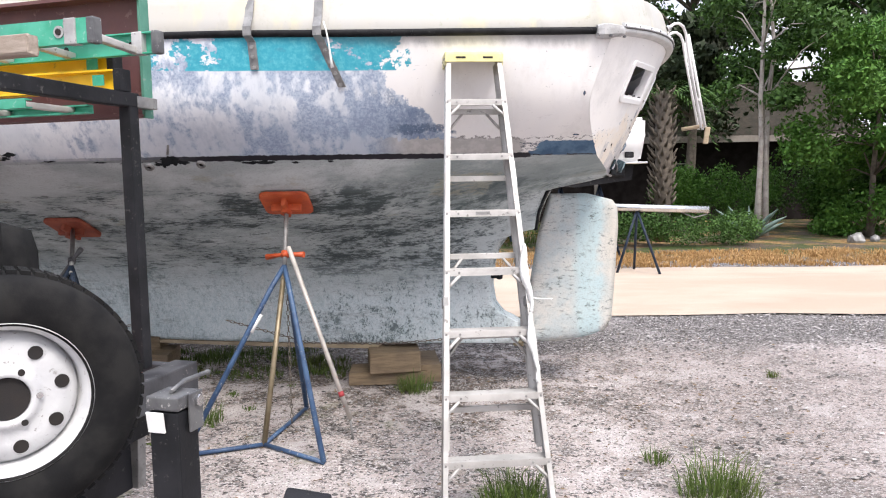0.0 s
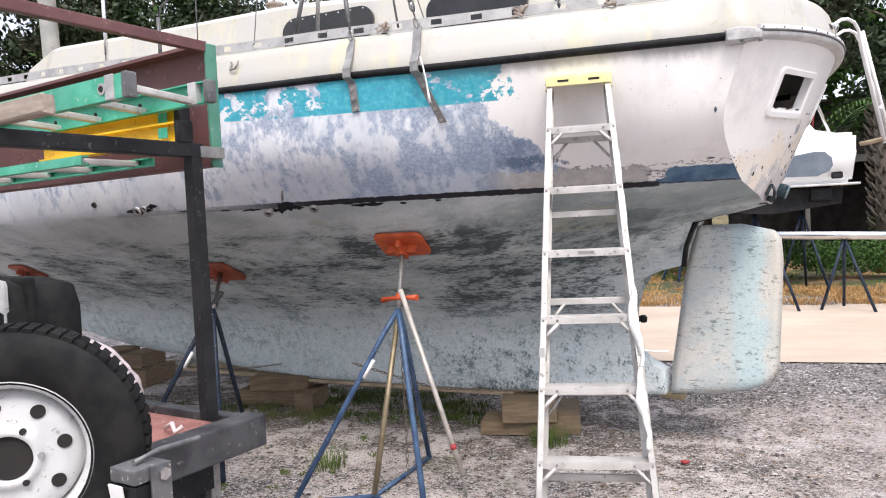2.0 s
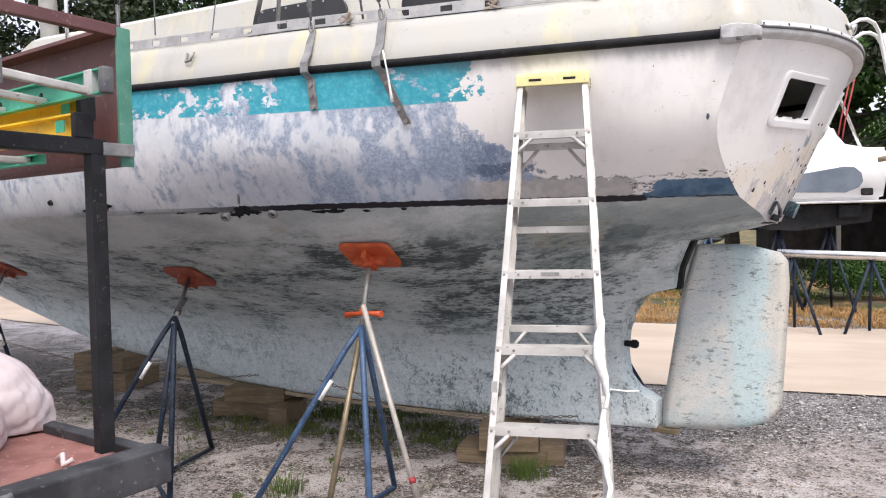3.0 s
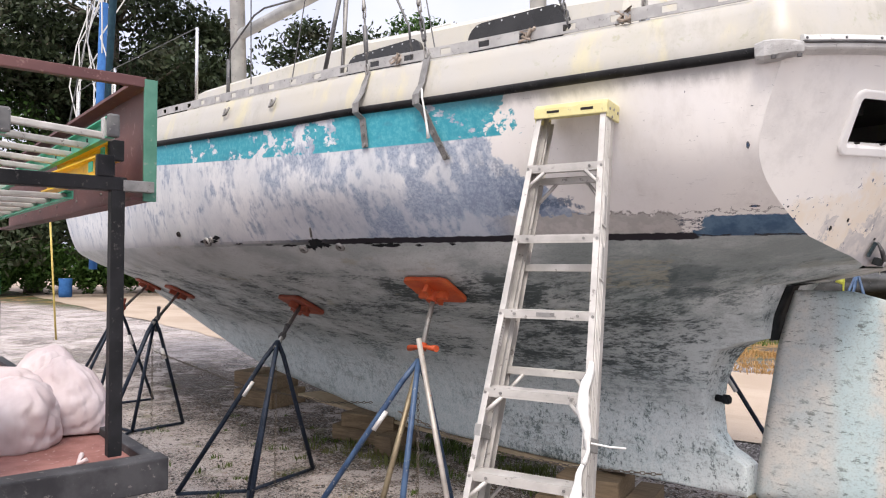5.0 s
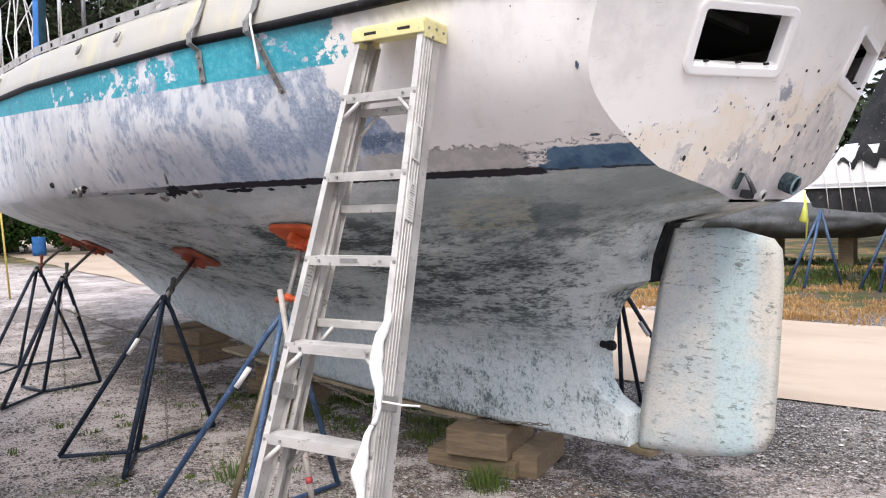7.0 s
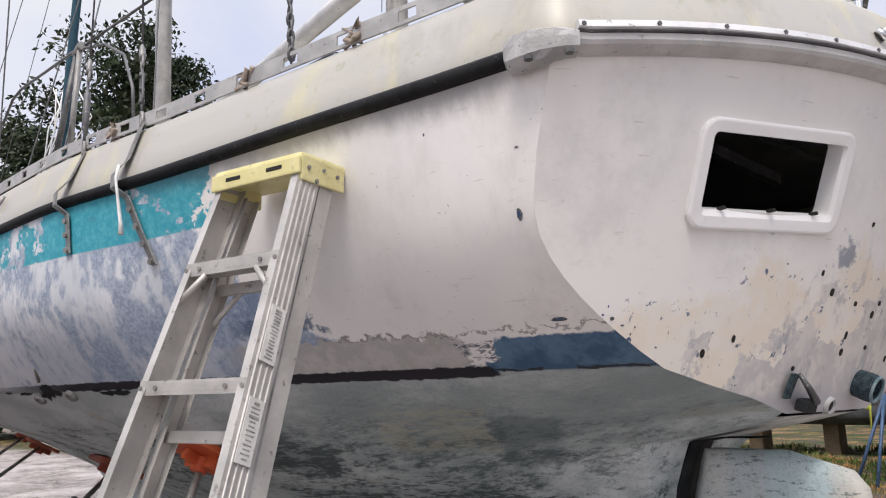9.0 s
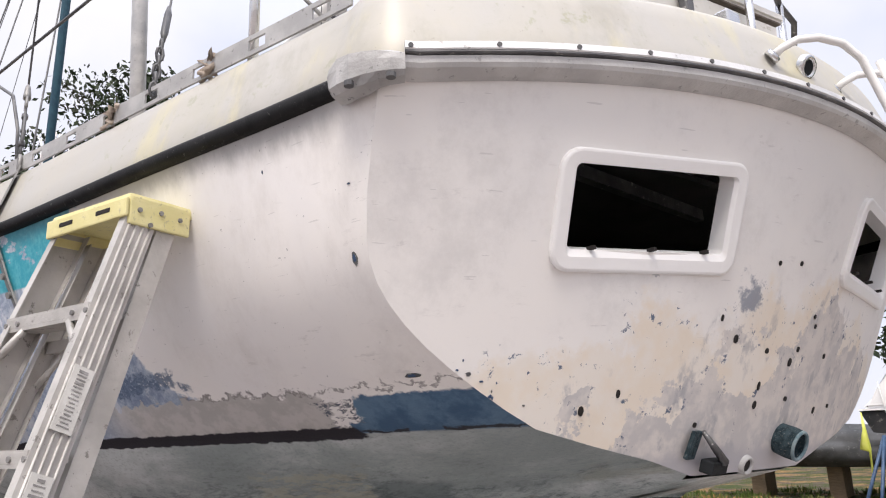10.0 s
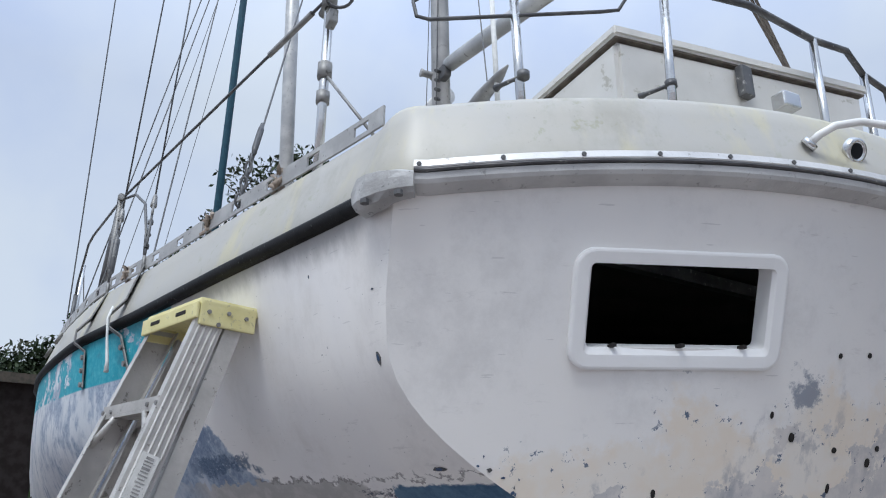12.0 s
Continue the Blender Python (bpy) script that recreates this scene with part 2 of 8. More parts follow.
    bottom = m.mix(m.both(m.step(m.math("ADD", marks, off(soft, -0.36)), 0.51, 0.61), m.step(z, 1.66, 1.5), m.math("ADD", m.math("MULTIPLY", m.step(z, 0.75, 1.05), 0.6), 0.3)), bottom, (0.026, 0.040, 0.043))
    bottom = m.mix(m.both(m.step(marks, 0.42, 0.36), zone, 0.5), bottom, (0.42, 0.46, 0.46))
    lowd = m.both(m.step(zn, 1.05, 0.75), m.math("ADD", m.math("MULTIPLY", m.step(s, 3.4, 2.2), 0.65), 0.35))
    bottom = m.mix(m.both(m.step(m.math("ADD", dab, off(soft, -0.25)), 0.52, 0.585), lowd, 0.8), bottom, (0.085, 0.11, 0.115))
    bottom = m.mix(m.both(m.step(m.noise(3.2, 6, 0.68, (0.6, 1, 1.8)), 0.60, 0.68), m.step(z, 1.1, 1.3), 0.55), bottom, (0.36, 0.34, 0.26))
    bottom = m.mix(m.both(m.step(tiny, 0.50, 0.66), 0.28), bottom, (0.10, 0.11, 0.11))
    # under the counter: teal-grey scrubbed strokes with rubbed paler lanes
    counter = m.both(m.step(m.math("ADD", s, off(soft, 0.8)), 2.0, 1.2), m.step(m.math("ADD", z, off(soft, 0.4)), 1.28, 1.42))
    scrub = m.math("ADD", m.math("MULTIPLY", m.noise(7, 8, 0.76, (0.5, 1, 1.6)), 0.6), m.math("MULTIPLY", m.noise(36, 6, 0.76, (0.5, 1, 1.4)), 0.4))
    bottom = m.mix(m.both(counter, m.step(soft, 0.66, 0.42), 0.5), bottom, (0.17, 0.215, 0.21))
    bottom = m.mix(m.both(counter, m.step(scrub, 0.50, 0.60), m.step(z, 1.73, 1.60), 0.7), bottom, (0.06, 0.085, 0.088))
    bottom = m.mix(m.both(counter, m.step(scrub, 0.43, 0.36), 0.45), bottom, (0.40, 0.45, 0.44))
    # a rubbed yellowish rectangle under the quarter, and a darker one aft of it
    lane = m.math("ADD", m.math("SUBTRACT", s, m.math("MULTIPLY", m.math("SUBTRACT", 1.66, z), 1.2)), off(fine, 0.10))
    tall = m.math("ADD", z, off(fine, 0.06))
    scuff = m.both(m.step(lane, 0.97, 0.99), m.step(lane, 1.33, 1.30), m.step(tall, 1.49, 1.51), m.step(tall, 1.66, 1.645))
    bottom = m.mix(m.both(scuff, m.step(m.noise(24, 6, 0.7, (0.35, 1, 2.2)), 0.56, 0.46), 0.5), bottom, (0.40, 0.38, 0.29))
    dim = m.both(m.step(lane, 0.78, 0.82), m.step(lane, 0.985, 0.965), m.step(tall, 1.43, 1.46), m.step(tall, 1.63, 1.61))
    bottom = m.mix(m.both(dim, 0.5), bottom, (0.075, 0.10, 0.11))
    line_z = m.math("ADD", z, off(fine, 0.022))
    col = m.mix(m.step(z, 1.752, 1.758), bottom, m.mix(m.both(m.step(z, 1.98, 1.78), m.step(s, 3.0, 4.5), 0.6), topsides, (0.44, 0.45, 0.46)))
    boot = m.both(m.step(line_z, 1.738, 1.742), m.step(line_z, 1.772, 1.768), m.step(m.math("ADD", s, off(fine, 0.1)), 0.775, 0.795), m.step(s, 4.25, 4.15))
    thin = m.step(s, 3.6, 2.6)
    boot = m.both(boot, m.math("ADD", m.math("MULTIPLY", thin, 0.75), 0.25))
    col = m.mix(boot, col, (0.018, 0.016, 0.022))
    crack = m.both(m.step(line_z, 1.752, 1.756), m.step(line_z, 1.764, 1.760), m.step(s, 0.80, 0.77), m.step(m.noise(18, 4, 0.6), 0.46, 0.5))
    col = m.mix(crack, col, (0.02, 0.02, 0.025))
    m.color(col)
    m.rough(m.math("ADD", m.math("MULTIPLY", m.step(edge, 1.24, 1.0), -0.18), 0.64))
    h = m.math("ADD", m.math("MULTIPLY", stroke, 0.6), m.math("MULTIPLY", tiny, 0.4))
    m.bump(m.math("MULTIPLY", h, m.math("ADD", m.math("MULTIPLY", m.step(z, 1.9, 1.6), 0.85), 0.15)), 0.4, 0.008)
    return m.mat


def transom_material():
    m = Nodes("transom_paint", 0.45, 0.0, 0.3)
    y, z = m.xyz(1), m.xyz(2)
    big, fine, tiny = m.noise(5.0, 6, 0.62), m.noise(30, 6, 0.72), m.noise(85, 4, 0.7)
    off = lambda n, k: m.math("MULTIPLY", m.math("SUBTRACT", n, 0.5), k)
    col = m.mix(m.step(m.noise(1.5, 4), 0.35, 0.7), (0.81, 0.785, 0.755), (0.75, 0.74, 0.73))
    col = m.mix(m.both(m.step(m.noise(3.0, 8, 0.74), 0.48, 0.68), 0.45), col, (0.58, 0.56, 0.54))
    col = m.mix(m.both(m.step(m.noise(15, 5, 0.75, (1, 0.6, 2.2)), 0.60, 0.70), m.step(m.noise(2.1, 4, 0.6), 0.42, 0.62), 0.4), col, (0.48, 0.46, 0.45))
    col = m.mix(m.both(m.step(m.noise(24, 2, 0.4, (1, 0.4, 5.0)), 0.73, 0.75), 0.25), col, (0.26, 0.25, 0.26))
    # rubbed-down filler: cream first, then grey, with torn edges
    side = m.math("MULTIPLY", m.math("ABSOLUTE", m.math("ADD", y, -0.12)), 0.22)
    e1 = m.math("ADD", m.math("ADD", z, side), m.math("ADD", off(big, 0.50), off(fine, 0.10)))
    col = m.mix(m.both(m.step(e1, 2.14, 2.06), 0.9), col, m.mix(m.step(m.noise(7, 5, 0.6), 0.40, 0.60), (0.76, 0.675, 0.565), (0.77, 0.72, 0.65)))
    e2 = m.math("ADD", m.math("ADD", z, m.math("MULTIPLY", m.math("ABSOLUTE", m.math("ADD", y, -0.25)), 0.35)), m.math("ADD", off(m.noise(6.3, 6, 0.62), 0.75), off(fine, 0.08)))
    col = m.mix(m.both(m.step(e2, 2.045, 2.025), 0.92), col, m.mix(m.step(m.noise(12, 5, 0.65), 0.4, 0.6), (0.49, 0.475, 0.475), (0.63, 0.595, 0.565)))
    smear = m.both(m.step(m.noise(11, 6, 0.66, (1, 1.3, 0.6)), 0.55, 0.66), m.step(e2, 2.20, 2.05), 0.6)
    spot = m.math("ADD", m.math("SQRT", m.math("ADD", m.math("POWER", m.math("ADD", y, 0.21), 2.0), m.math("POWER", m.math("SUBTRACT", z, 2.06), 2.0))), m.math("ADD", off(fine, 0.16), off(m.noise(17, 4, 0.6), 0.16)))
    col = m.mix(m.both(m.step(spot, 0.05, 0.015), 0.8), col, (0.17, 0.20, 0.26))
    col = m.mix(smear, col, (0.30, 0.31, 0.34))
    nick = m.both(m.step(fine, 0.615, 0.64), m.step(m.math("ABSOLUTE", m.math("SUBTRACT", e1, 2.09)), 0.10, 0.03))
    nick2 = m.both(m.step(fine, 0.60, 0.63), m.step(m.math("ABSOLUTE", m.math("SUBTRACT", e2, 2.035)), 0.06, 0.02))
    col = m.mix(m.math("MAXIMUM", nick, nick2), col, (0.11, 0.14, 0.20))
    flecks = m.both(m.step(m.noise(48, 5, 0.7, (1, 1, 0.6)), 0.665, 0.69), m.step(m.math("ADD", e1, off(big, 0.3)), 2.22, 2.05))
    col = m.mix(flecks, col, (0.16, 0.17, 0.21))
    col = m.mix(m.step(m.math("ADD", z, off(big, 0.12)), 1.70, 1.66), col, (0.42, 0.41, 0.43))
    m.color(col)
    m.bump(m.math("ADD", m.math("MULTIPLY", tiny, 0.4), m.math("MULTIPLY", m.step(e2, 2.045, 2.025), 0.6)), 0.15, 0.003)
    return m.mat


def gelcoat_material():
    m = Nodes("cream_gelcoat", 0.42)
    n = m.noise(3.0, 5, 0.6)
    col = m.mix(m.step(n, 0.35, 0.65), (0.435, 0.414, 0.364), (0.42, 0.408, 0.382))
    stain = m.both(m.step(m.noise(5, 6, 0.65, (1, 1, 0.25)), 0.50, 0.68), 0.6)
    col = m.mix(stain, col, (0.55, 0.50, 0.29))
    col = m.mix(m.both(m.step(m.noise(1.7, 6, 0.7), 0.52, 0.66), 0.5), col, (0.40, 0.385, 0.31))
    col = m.mix(m.both(m.step(m.noise(24, 6, 0.72), 0.56, 0.66), m.step(m.noise(2.2, 4, 0.6), 0.42, 0.62), 0.6), col, (0.30, 0.30, 0.19))
    col = m.mix(m.both(m.step(m.noise(80, 3, 0.6), 0.69, 0.72), 0.6), col, (0.28, 0.26, 0.22))
    smudge = m.both(m.step(m.noise(3.4, 7, 0.72, (1, 1, 0.45)), 0.54, 0.70), 0.4)
    col = m.mix(smudge, col, (0.27, 0.25, 0.20))
    m.color(col)
    m.bump(m.noise(40, 4), 0.1, 0.003)
    return m.mat


def rudder_material():
    m = Nodes("rudder_paint", 0.62, 0.0, 0.15)
    x, z = m.xyz(0), m.xyz(2)
    n1 = m.noise(4, 6, 0.65)
    n2 = m.noise(30, 7, 0.76, (0.55, 1, 1.5))
    col = m.mix(m.step(n1, 0.38, 0.62), (0.49, 0.545, 0.55), (0.62, 0.605, 0.565))
    lane = m.both(m.step(m.math("ADD", x, m.math("MULTIPLY", m.math("SUBTRACT", n1, 0.5), 0.25)), -0.62, -0.55), m.step(m.math("ADD", x, m.math("MULTIPLY", m.math("SUBTRACT", n1, 0.5), 0.25)), -0.36, -0.43))
    col = m.mix(m.both(lane, 0.7), col, (0.47, 0.62, 0.645))
    col = m.mix(m.both(m.step(x, -0.40, -0.30), 0.6), col, (0.50, 0.45, 0.38))
    col = m.mix(m.both(m.step(n2, 0.55, 0.60), m.step(m.noise(3, 4), 0.36, 0.56), 0.8), col, (0.12, 0.14, 0.135))
    col = m.mix(m.both(m.step(m.noise(95, 4, 0.7), 0.50, 0.64), 0.35), col, (0.22, 0.23, 0.22))
    m.color(col)
    m.bump(m.math("ADD", m.math("MULTIPLY", n2, 0.6), m.math("MULTIPLY", m.noise(95, 4, 0.7), 0.4)), 0.45, 0.008)
    return m.mat


def ground_material():
    """Pale pinkish sand with broken shell, grey gravel and brown patches, browner under the boat and to the right."""
    m = Nodes("sand_and_gravel", 0.95, 0.0, 0.08)
    x, y = m.xyz(0), m.xyz(1)
    big, mid = m.noise(0.8, 6, 0.62), m.noise(3.2, 7, 0.66)
    clump = m.noise(9.0, 7, 0.74)
    lay = m.math("ADD", m.math("ADD", m.math("MULTIPLY", big, 0.45), m.math("MULTIPLY", mid, 0.35)), m.math("MULTIPLY", clump, 0.20))
    col = m.mix(m.step(mid, 0.36, 0.64), (0.385, 0.324, 0.300), (0.52, 0.455, 0.43))
    col = m.mix(m.both(m.step(lay, 0.50, 0.42), 0.85), col, (0.55, 0.505, 0.49))
    band = m.both(m.step(m.math("ADD", y, m.math("MULTIPLY", big, 1.2)), 7.3, 8.0), m.step(x, -3.0, 0.0))
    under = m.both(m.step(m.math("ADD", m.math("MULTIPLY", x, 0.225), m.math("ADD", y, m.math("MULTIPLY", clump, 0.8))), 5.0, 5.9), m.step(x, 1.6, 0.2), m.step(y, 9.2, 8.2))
    dark_brown = m.step(m.math("ADD", lay, m.math("MULTIPLY", under, 0.07)), 0.515, 0.565)
    col = m.mix(m.both(dark_brown, m.math("ADD", m.math("MULTIPLY", under, 0.2), 0.7)), col, m.mix(m.step(clump, 0.4, 0.6), (0.085, 0.066, 0.053), (0.19, 0.15, 0.125)))
    v1 = m.voronoi(52, out="Color", stretch=(1, 1.3, 1))
    sepv = m.t.nodes.new("ShaderNodeSeparateColor")
    m.t.links.new(v1, sepv.inputs[0])
    tone = sepv.outputs[0]
    stones = m.step(m.math("ADD", m.math("ADD", sepv.outputs[1], m.math("MULTIPLY", band, 0.7)), m.math("MULTIPLY", lay, 6.0)), 3.55, 3.75)
    stone_col = m.mix(m.math("POWER", tone, 1.8), (0.045, 0.042, 0.041), (0.52, 0.49, 0.475))
    stone_col = m.mix(m.both(band, 0.75), stone_col, m.mix(tone, (0.035, 0.033, 0.033), (0.16, 0.15, 0.147)))
    col = m.mix(m.both(band, 0.6), col, (0.12, 0.108, 0.103))
    col = m.mix(m.both(stones, 0.9), col, stone_col)
    fine = m.noise(150, 4, 0.75)
    col = m.mix(m.both(m.step(fine, 0.52, 0.66), m.step(lay, 0.44, 0.54), 0.5), col, (0.13, 0.11, 0.10))
    chips = m.voronoi(120, out="Color")
    sepc = m.t.nodes.new("ShaderNodeSeparateColor")
    m.t.links.new(chips, sepc.inputs[0])
    col = m.mix(m.both(m.step(sepc.outputs[0], 0.86, 0.90), 0.7), col, (0.70, 0.665, 0.645))
    col = m.mix(m.both(m.step(sepc.outputs[1], 0.88, 0.92), 0.7), col, (0.07, 0.065, 0.06))
    brown = m.both(m.step(m.math("ADD", x, m.math("MULTIPLY", m.math("SUBTRACT", mid, 0.5), 2.4)), 0.7, 1.9), m.step(y, 7.6, 6.6), 0.42)
    col = m.mix(brown, col, (0.235, 0.20, 0.182))
    moss = m.both(m.step(m.noise(1.9, 6, 0.65), 0.58, 0.66), 0.5, m.step(x, 1.0, -1.0))
    col = m.mix(moss, col, (0.13, 0.14, 0.06))
    far = m.step(m.math("ADD", y, m.math("MULTIPLY", clump, 2.0)), 14.6, 16.5)
    leafy = m.mix(m.step(m.noise(1.1, 7, 0.7), 0.42, 0.58), (0.12, 0.095, 0.075), (0.06, 0.085, 0.03))
    leafy = m.mix(m.both(m.step(m.noise(0.7, 7, 0.72), 0.50, 0.60), 0.85), leafy, m.mix(m.step(clump, 0.4, 0.6), (0.24, 0.135, 0.055), (0.40, 0.26, 0.13)))
    col = m.mix(far, col, leafy)
    m.color(col)
    m.bump(m.math("ADD", m.math("MULTIPLY", m.voronoi(52, stretch=(1, 1.3, 1)), 0.6), m.math("MULTIPLY", fine, 0.4)), 0.9, 0.025)
    return m.mat


def sand_material():
    m = Nodes("pale_sand", 0.95, 0.0, 0.08)
    n = m.noise(0.7, 6, 0.6, (0.4, 1, 1))
    col = m.mix(m.step(n, 0.35, 0.65), (0.36, 0.288, 0.225), (0.43, 0.352, 0.283))
    col = m.mix(m.both(m.step(m.noise(2.2, 7, 0.7, (0.35, 1, 1)), 0.54, 0.68), 0.4), col, (0.31, 0.252, 0.198))
    col = m.mix(m.both(m.step(m.noise(60, 4, 0.7), 0.60, 0.70), 0.3), col, (0.26, 0.21, 0.17))
    m.color(col)
    m.bump(m.noise(20, 5, 0.7), 0.5, 0.03)
    return m.mat


def wood_material(name, c1, c2):
    m = Nodes(name, 0.8, 0.0, 0.15)
    grain = m.noise(6, 6, 0.7, (1.0, 9.0, 9.0), 0.4)
    col = m.mix(m.step(grain, 0.35, 0.65), c1, c2)
    col = m.mix(m.both(m.step(m.noise(3, 4), 0.5, 0.7), 0.5), col, (0.13, 0.10, 0.075))
    r = m.random()
    col = m.mix(m.both(r, 0.35), col, (0.22, 0.17, 0.12))
    m.color(col)
    m.bump(grain, 0.4, 0.006)
    return m.mat


def leaf_material(name, c1, c2, c3):
    m = Nodes(name, 0.6, 0.0, 0.2)
    g = m.t.nodes.new("ShaderNodeNewGeometry")
    col = m.mix(g.outputs["Random Per Island"], c1, c2)
    col = m.mix(m.both(m.step(m.noise(0.6, 4), 0.5, 0.65), 0.6), col, c3)
    m.color(col)
    m.bsdf.inputs["Subsurface Weight"].default_value = 0.0
    return m.mat


def stone_material():
    m = Nodes("pebbles", 0.9, 0.0, 0.15)
    g = m.t.nodes.new("ShaderNodeNewGeometry").outputs["Random Per Island"]
    col = m.mix(m.math("POWER", g, 2.6), (0.055, 0.052, 0.05), (0.52, 0.49, 0.47))
    col = m.mix(m.step(m.noise(60, 4), 0.5, 0.7), col, (0.30, 0.27, 0.25))
    m.color(col)
    return m.mat


M_HULL, M_TRANSOM, M_GEL, M_RUDDER = hull_material(), transom_material(), gelcoat_material(), rudder_material()
M_GROUND, M_SAND, M_STONE = ground_material(), sand_material(), stone_material()
M_BLACK = paint("worn_black_steel", (0.010, 0.0105, 0.012), (0.020, 0.020, 0.023), 0.55, 7, 0.0, (0.065, 0.062, 0.06), 0.15, 0.2)
M_RUBBER = paint("black_rubber", (0.008, 0.008, 0.0085), (0.018, 0.0175, 0.017), 0.85, 12, 0.0, None, 0.15, 0.15)
M_RUBRAIL = paint("black_rub_strip", (0.007, 0.007, 0.008), (0.016, 0.016, 0.017), 0.6, 14, 0.0, (0.06, 0.06, 0.06), 0.15, 0.15)
M_ALU = paint("dull_aluminium", (0.34, 0.335, 0.33), (0.45, 0.445, 0.435), 0.55, 11, 0.3, (0.20, 0.195, 0.19))
M_CORNER = paint("dented_grey_casting", (0.32, 0.315, 0.31), (0.47, 0.465, 0.46), 0.6, 9, 0.1, (0.16, 0.16, 0.16), 0.35, 0.3)
M_MOULD = paint("pale_grey_moulding", (0.44, 0.435, 0.43), (0.54, 0.535, 0.525), 0.5, 9, 0.1, (0.30, 0.295, 0.29), 0.3, 0.4)
M_LOCKER = paint("pale_locker_gelcoat", (0.60, 0.585, 0.545), (0.68, 0.665, 0.63), 0.45, 3, 0.0, (0.48, 0.46, 0.40), 0.1)
M_STRIP = paint("worn_white_metal", (0.58, 0.575, 0.57), (0.70, 0.695, 0.69), 0.4, 7, 0.25, (0.36, 0.35, 0.34), 0.2, 0.4)
M_PEWTER = paint("dark_grey_steel", (0.085, 0.085, 0.09), (0.15, 0.15, 0.15), 0.5, 11, 0.4, (0.40, 0.39, 0.37))
M_LADDER = paint("ladder_aluminium", (0.38, 0.365, 0.345), (0.54, 0.52, 0.495), 0.5, 6, 0.3, (0.24, 0.225, 0.21), 0.3)
M_STEEL = paint("stainless_steel", (0.55, 0.55, 0.55), (0.68, 0.68, 0.67), 0.22, 6, 0.95)
M_CAST = paint("weathered_casting", (0.20, 0.195, 0.19), (0.30, 0.295, 0.285), 0.5, 14, 0.4, (0.10, 0.095, 0.09))
M_MAST = paint("mast_grey", (0.44, 0.44, 0.44), (0.58, 0.575, 0.56), 0.45, 5, 0.45, (0.3, 0.29, 0.28))
M_YELLOW = paint("yellow_plastic_pale", (0.62, 0.56, 0.26), (0.70, 0.64, 0.34), 0.55, 12, 0.0, (0.44, 0.40, 0.24))
M_BRIGHT = paint("yellow_paint", (0.80, 0.46, 0.01), (0.86, 0.54, 0.02), 0.4, 7, 0.0, (0.50, 0.30, 0.03))
M_GREEN = paint("green_fibreglass", (0.03, 0.31, 0.19), (0.07, 0.40, 0.27), 0.5, 9, 0.0, (0.30, 0.46, 0.40))
M_GREENBOX = paint("green_enamel", (0.005, 0.15, 0.055), (0.01, 0.19, 0.08), 0.35, 3)
M_MAROON = paint("maroon_primer", (0.095, 0.035, 0.036), (0.13, 0.055, 0.053), 0.6, 5, 0.0, (0.20, 0.11, 0.10))
M_ORANGE = paint("orange_paint", (0.46, 0.065, 0.016), (0.56, 0.11, 0.03), 0.55, 12, 0.0, (0.20, 0.06, 0.03))
M_ORANGE_DULL = paint("faded_red_paint", (0.26, 0.055, 0.030), (0.35, 0.09, 0.05), 0.65, 12, 0.0, (0.14, 0.07, 0.05))
M_BLUE = paint("chipped_blue_paint", (0.025, 0.055, 0.12), (0.05, 0.10, 0.19), 0.5, 9, 0.0, (0.26, 0.27, 0.28))
M_BLUEDARK = paint("dark_blue_paint", (0.010, 0.016, 0.028), (0.022, 0.034, 0.058), 0.55, 9, 0.0, (0.12, 0.12, 0.12), 0.15, 0.25)
M_GALV = paint("galvanised_pole", (0.40, 0.37, 0.34), (0.55, 0.51, 0.47), 0.55, 9, 0.4, (0.45, 0.22, 0.18))
M_BRASS = paint("bare_rusty_steel", (0.20, 0.16, 0.10), (0.30, 0.25, 0.17), 0.5, 8, 0.6, (0.12, 0.07, 0.04))
M_WHITE = paint("white_plastic", (0.68, 0.67, 0.655), (0.74, 0.73, 0.715), 0.4, 5)
M_FRAME = paint("white_moulded_frame", (0.77, 0.76, 0.75), (0.81, 0.805, 0.80), 0.4, 3, 0.0, None, 0.08)
M_WHEEL = paint("white_wheel_paint", (0.46, 0.46, 0.47), (0.56, 0.56, 0.56), 0.35, 9, 0.0, (0.30, 0.29, 0.28))
M_BAG = paint("white_sack", (0.53, 0.43, 0.43), (0.66, 0.57, 0.57), 0.5, 4)
M_DECKWOOD = paint("red_painted_deck", (0.20, 0.075, 0.06), (0.29, 0.13, 0.11), 0.75, 9, 0.0, (0.38, 0.26, 0.24))
M_GREY = paint("grey_steel_deck_edge", (0.030, 0.030, 0.034), (0.065, 0.065, 0.07), 0.6, 6, 0.0, (0.15, 0.14, 0.135), 0.15, 0.2)
M_DARKGLASS = paint("dark_window", (0.012, 0.012, 0.014), (0.02, 0.02, 0.022), 0.2, 4)
# the unlit cabin's darkness is put into these two colours
M_INSIDE = paint("unlit_cabin_lining", (0.010, 0.009, 0.009), (0.018, 0.016, 0.014), 0.95, 4)
M_HEADLINER = paint("dimly_lit_headliner", (0.045, 0.043, 0.042), (0.075, 0.07, 0.066), 0.9, 4)
M_TEAL = paint("teal_sail_cover", (0.01, 0.045, 0.075), (0.02, 0.07, 0.10), 0.85, 9)
M_BLUESAIL = paint("blue_canvas", (0.015, 0.10, 0.30), (0.03, 0.14, 0.38), 0.85, 9)
M_WIRE = paint("rigging_wire", (0.07, 0.07, 0.075), (0.13, 0.13, 0.13), 0.5, 20, 0.5)
M_ROPE = paint("white_rope", (0.62, 0.62, 0.60), (0.72, 0.72, 0.70), 0.9, 40)
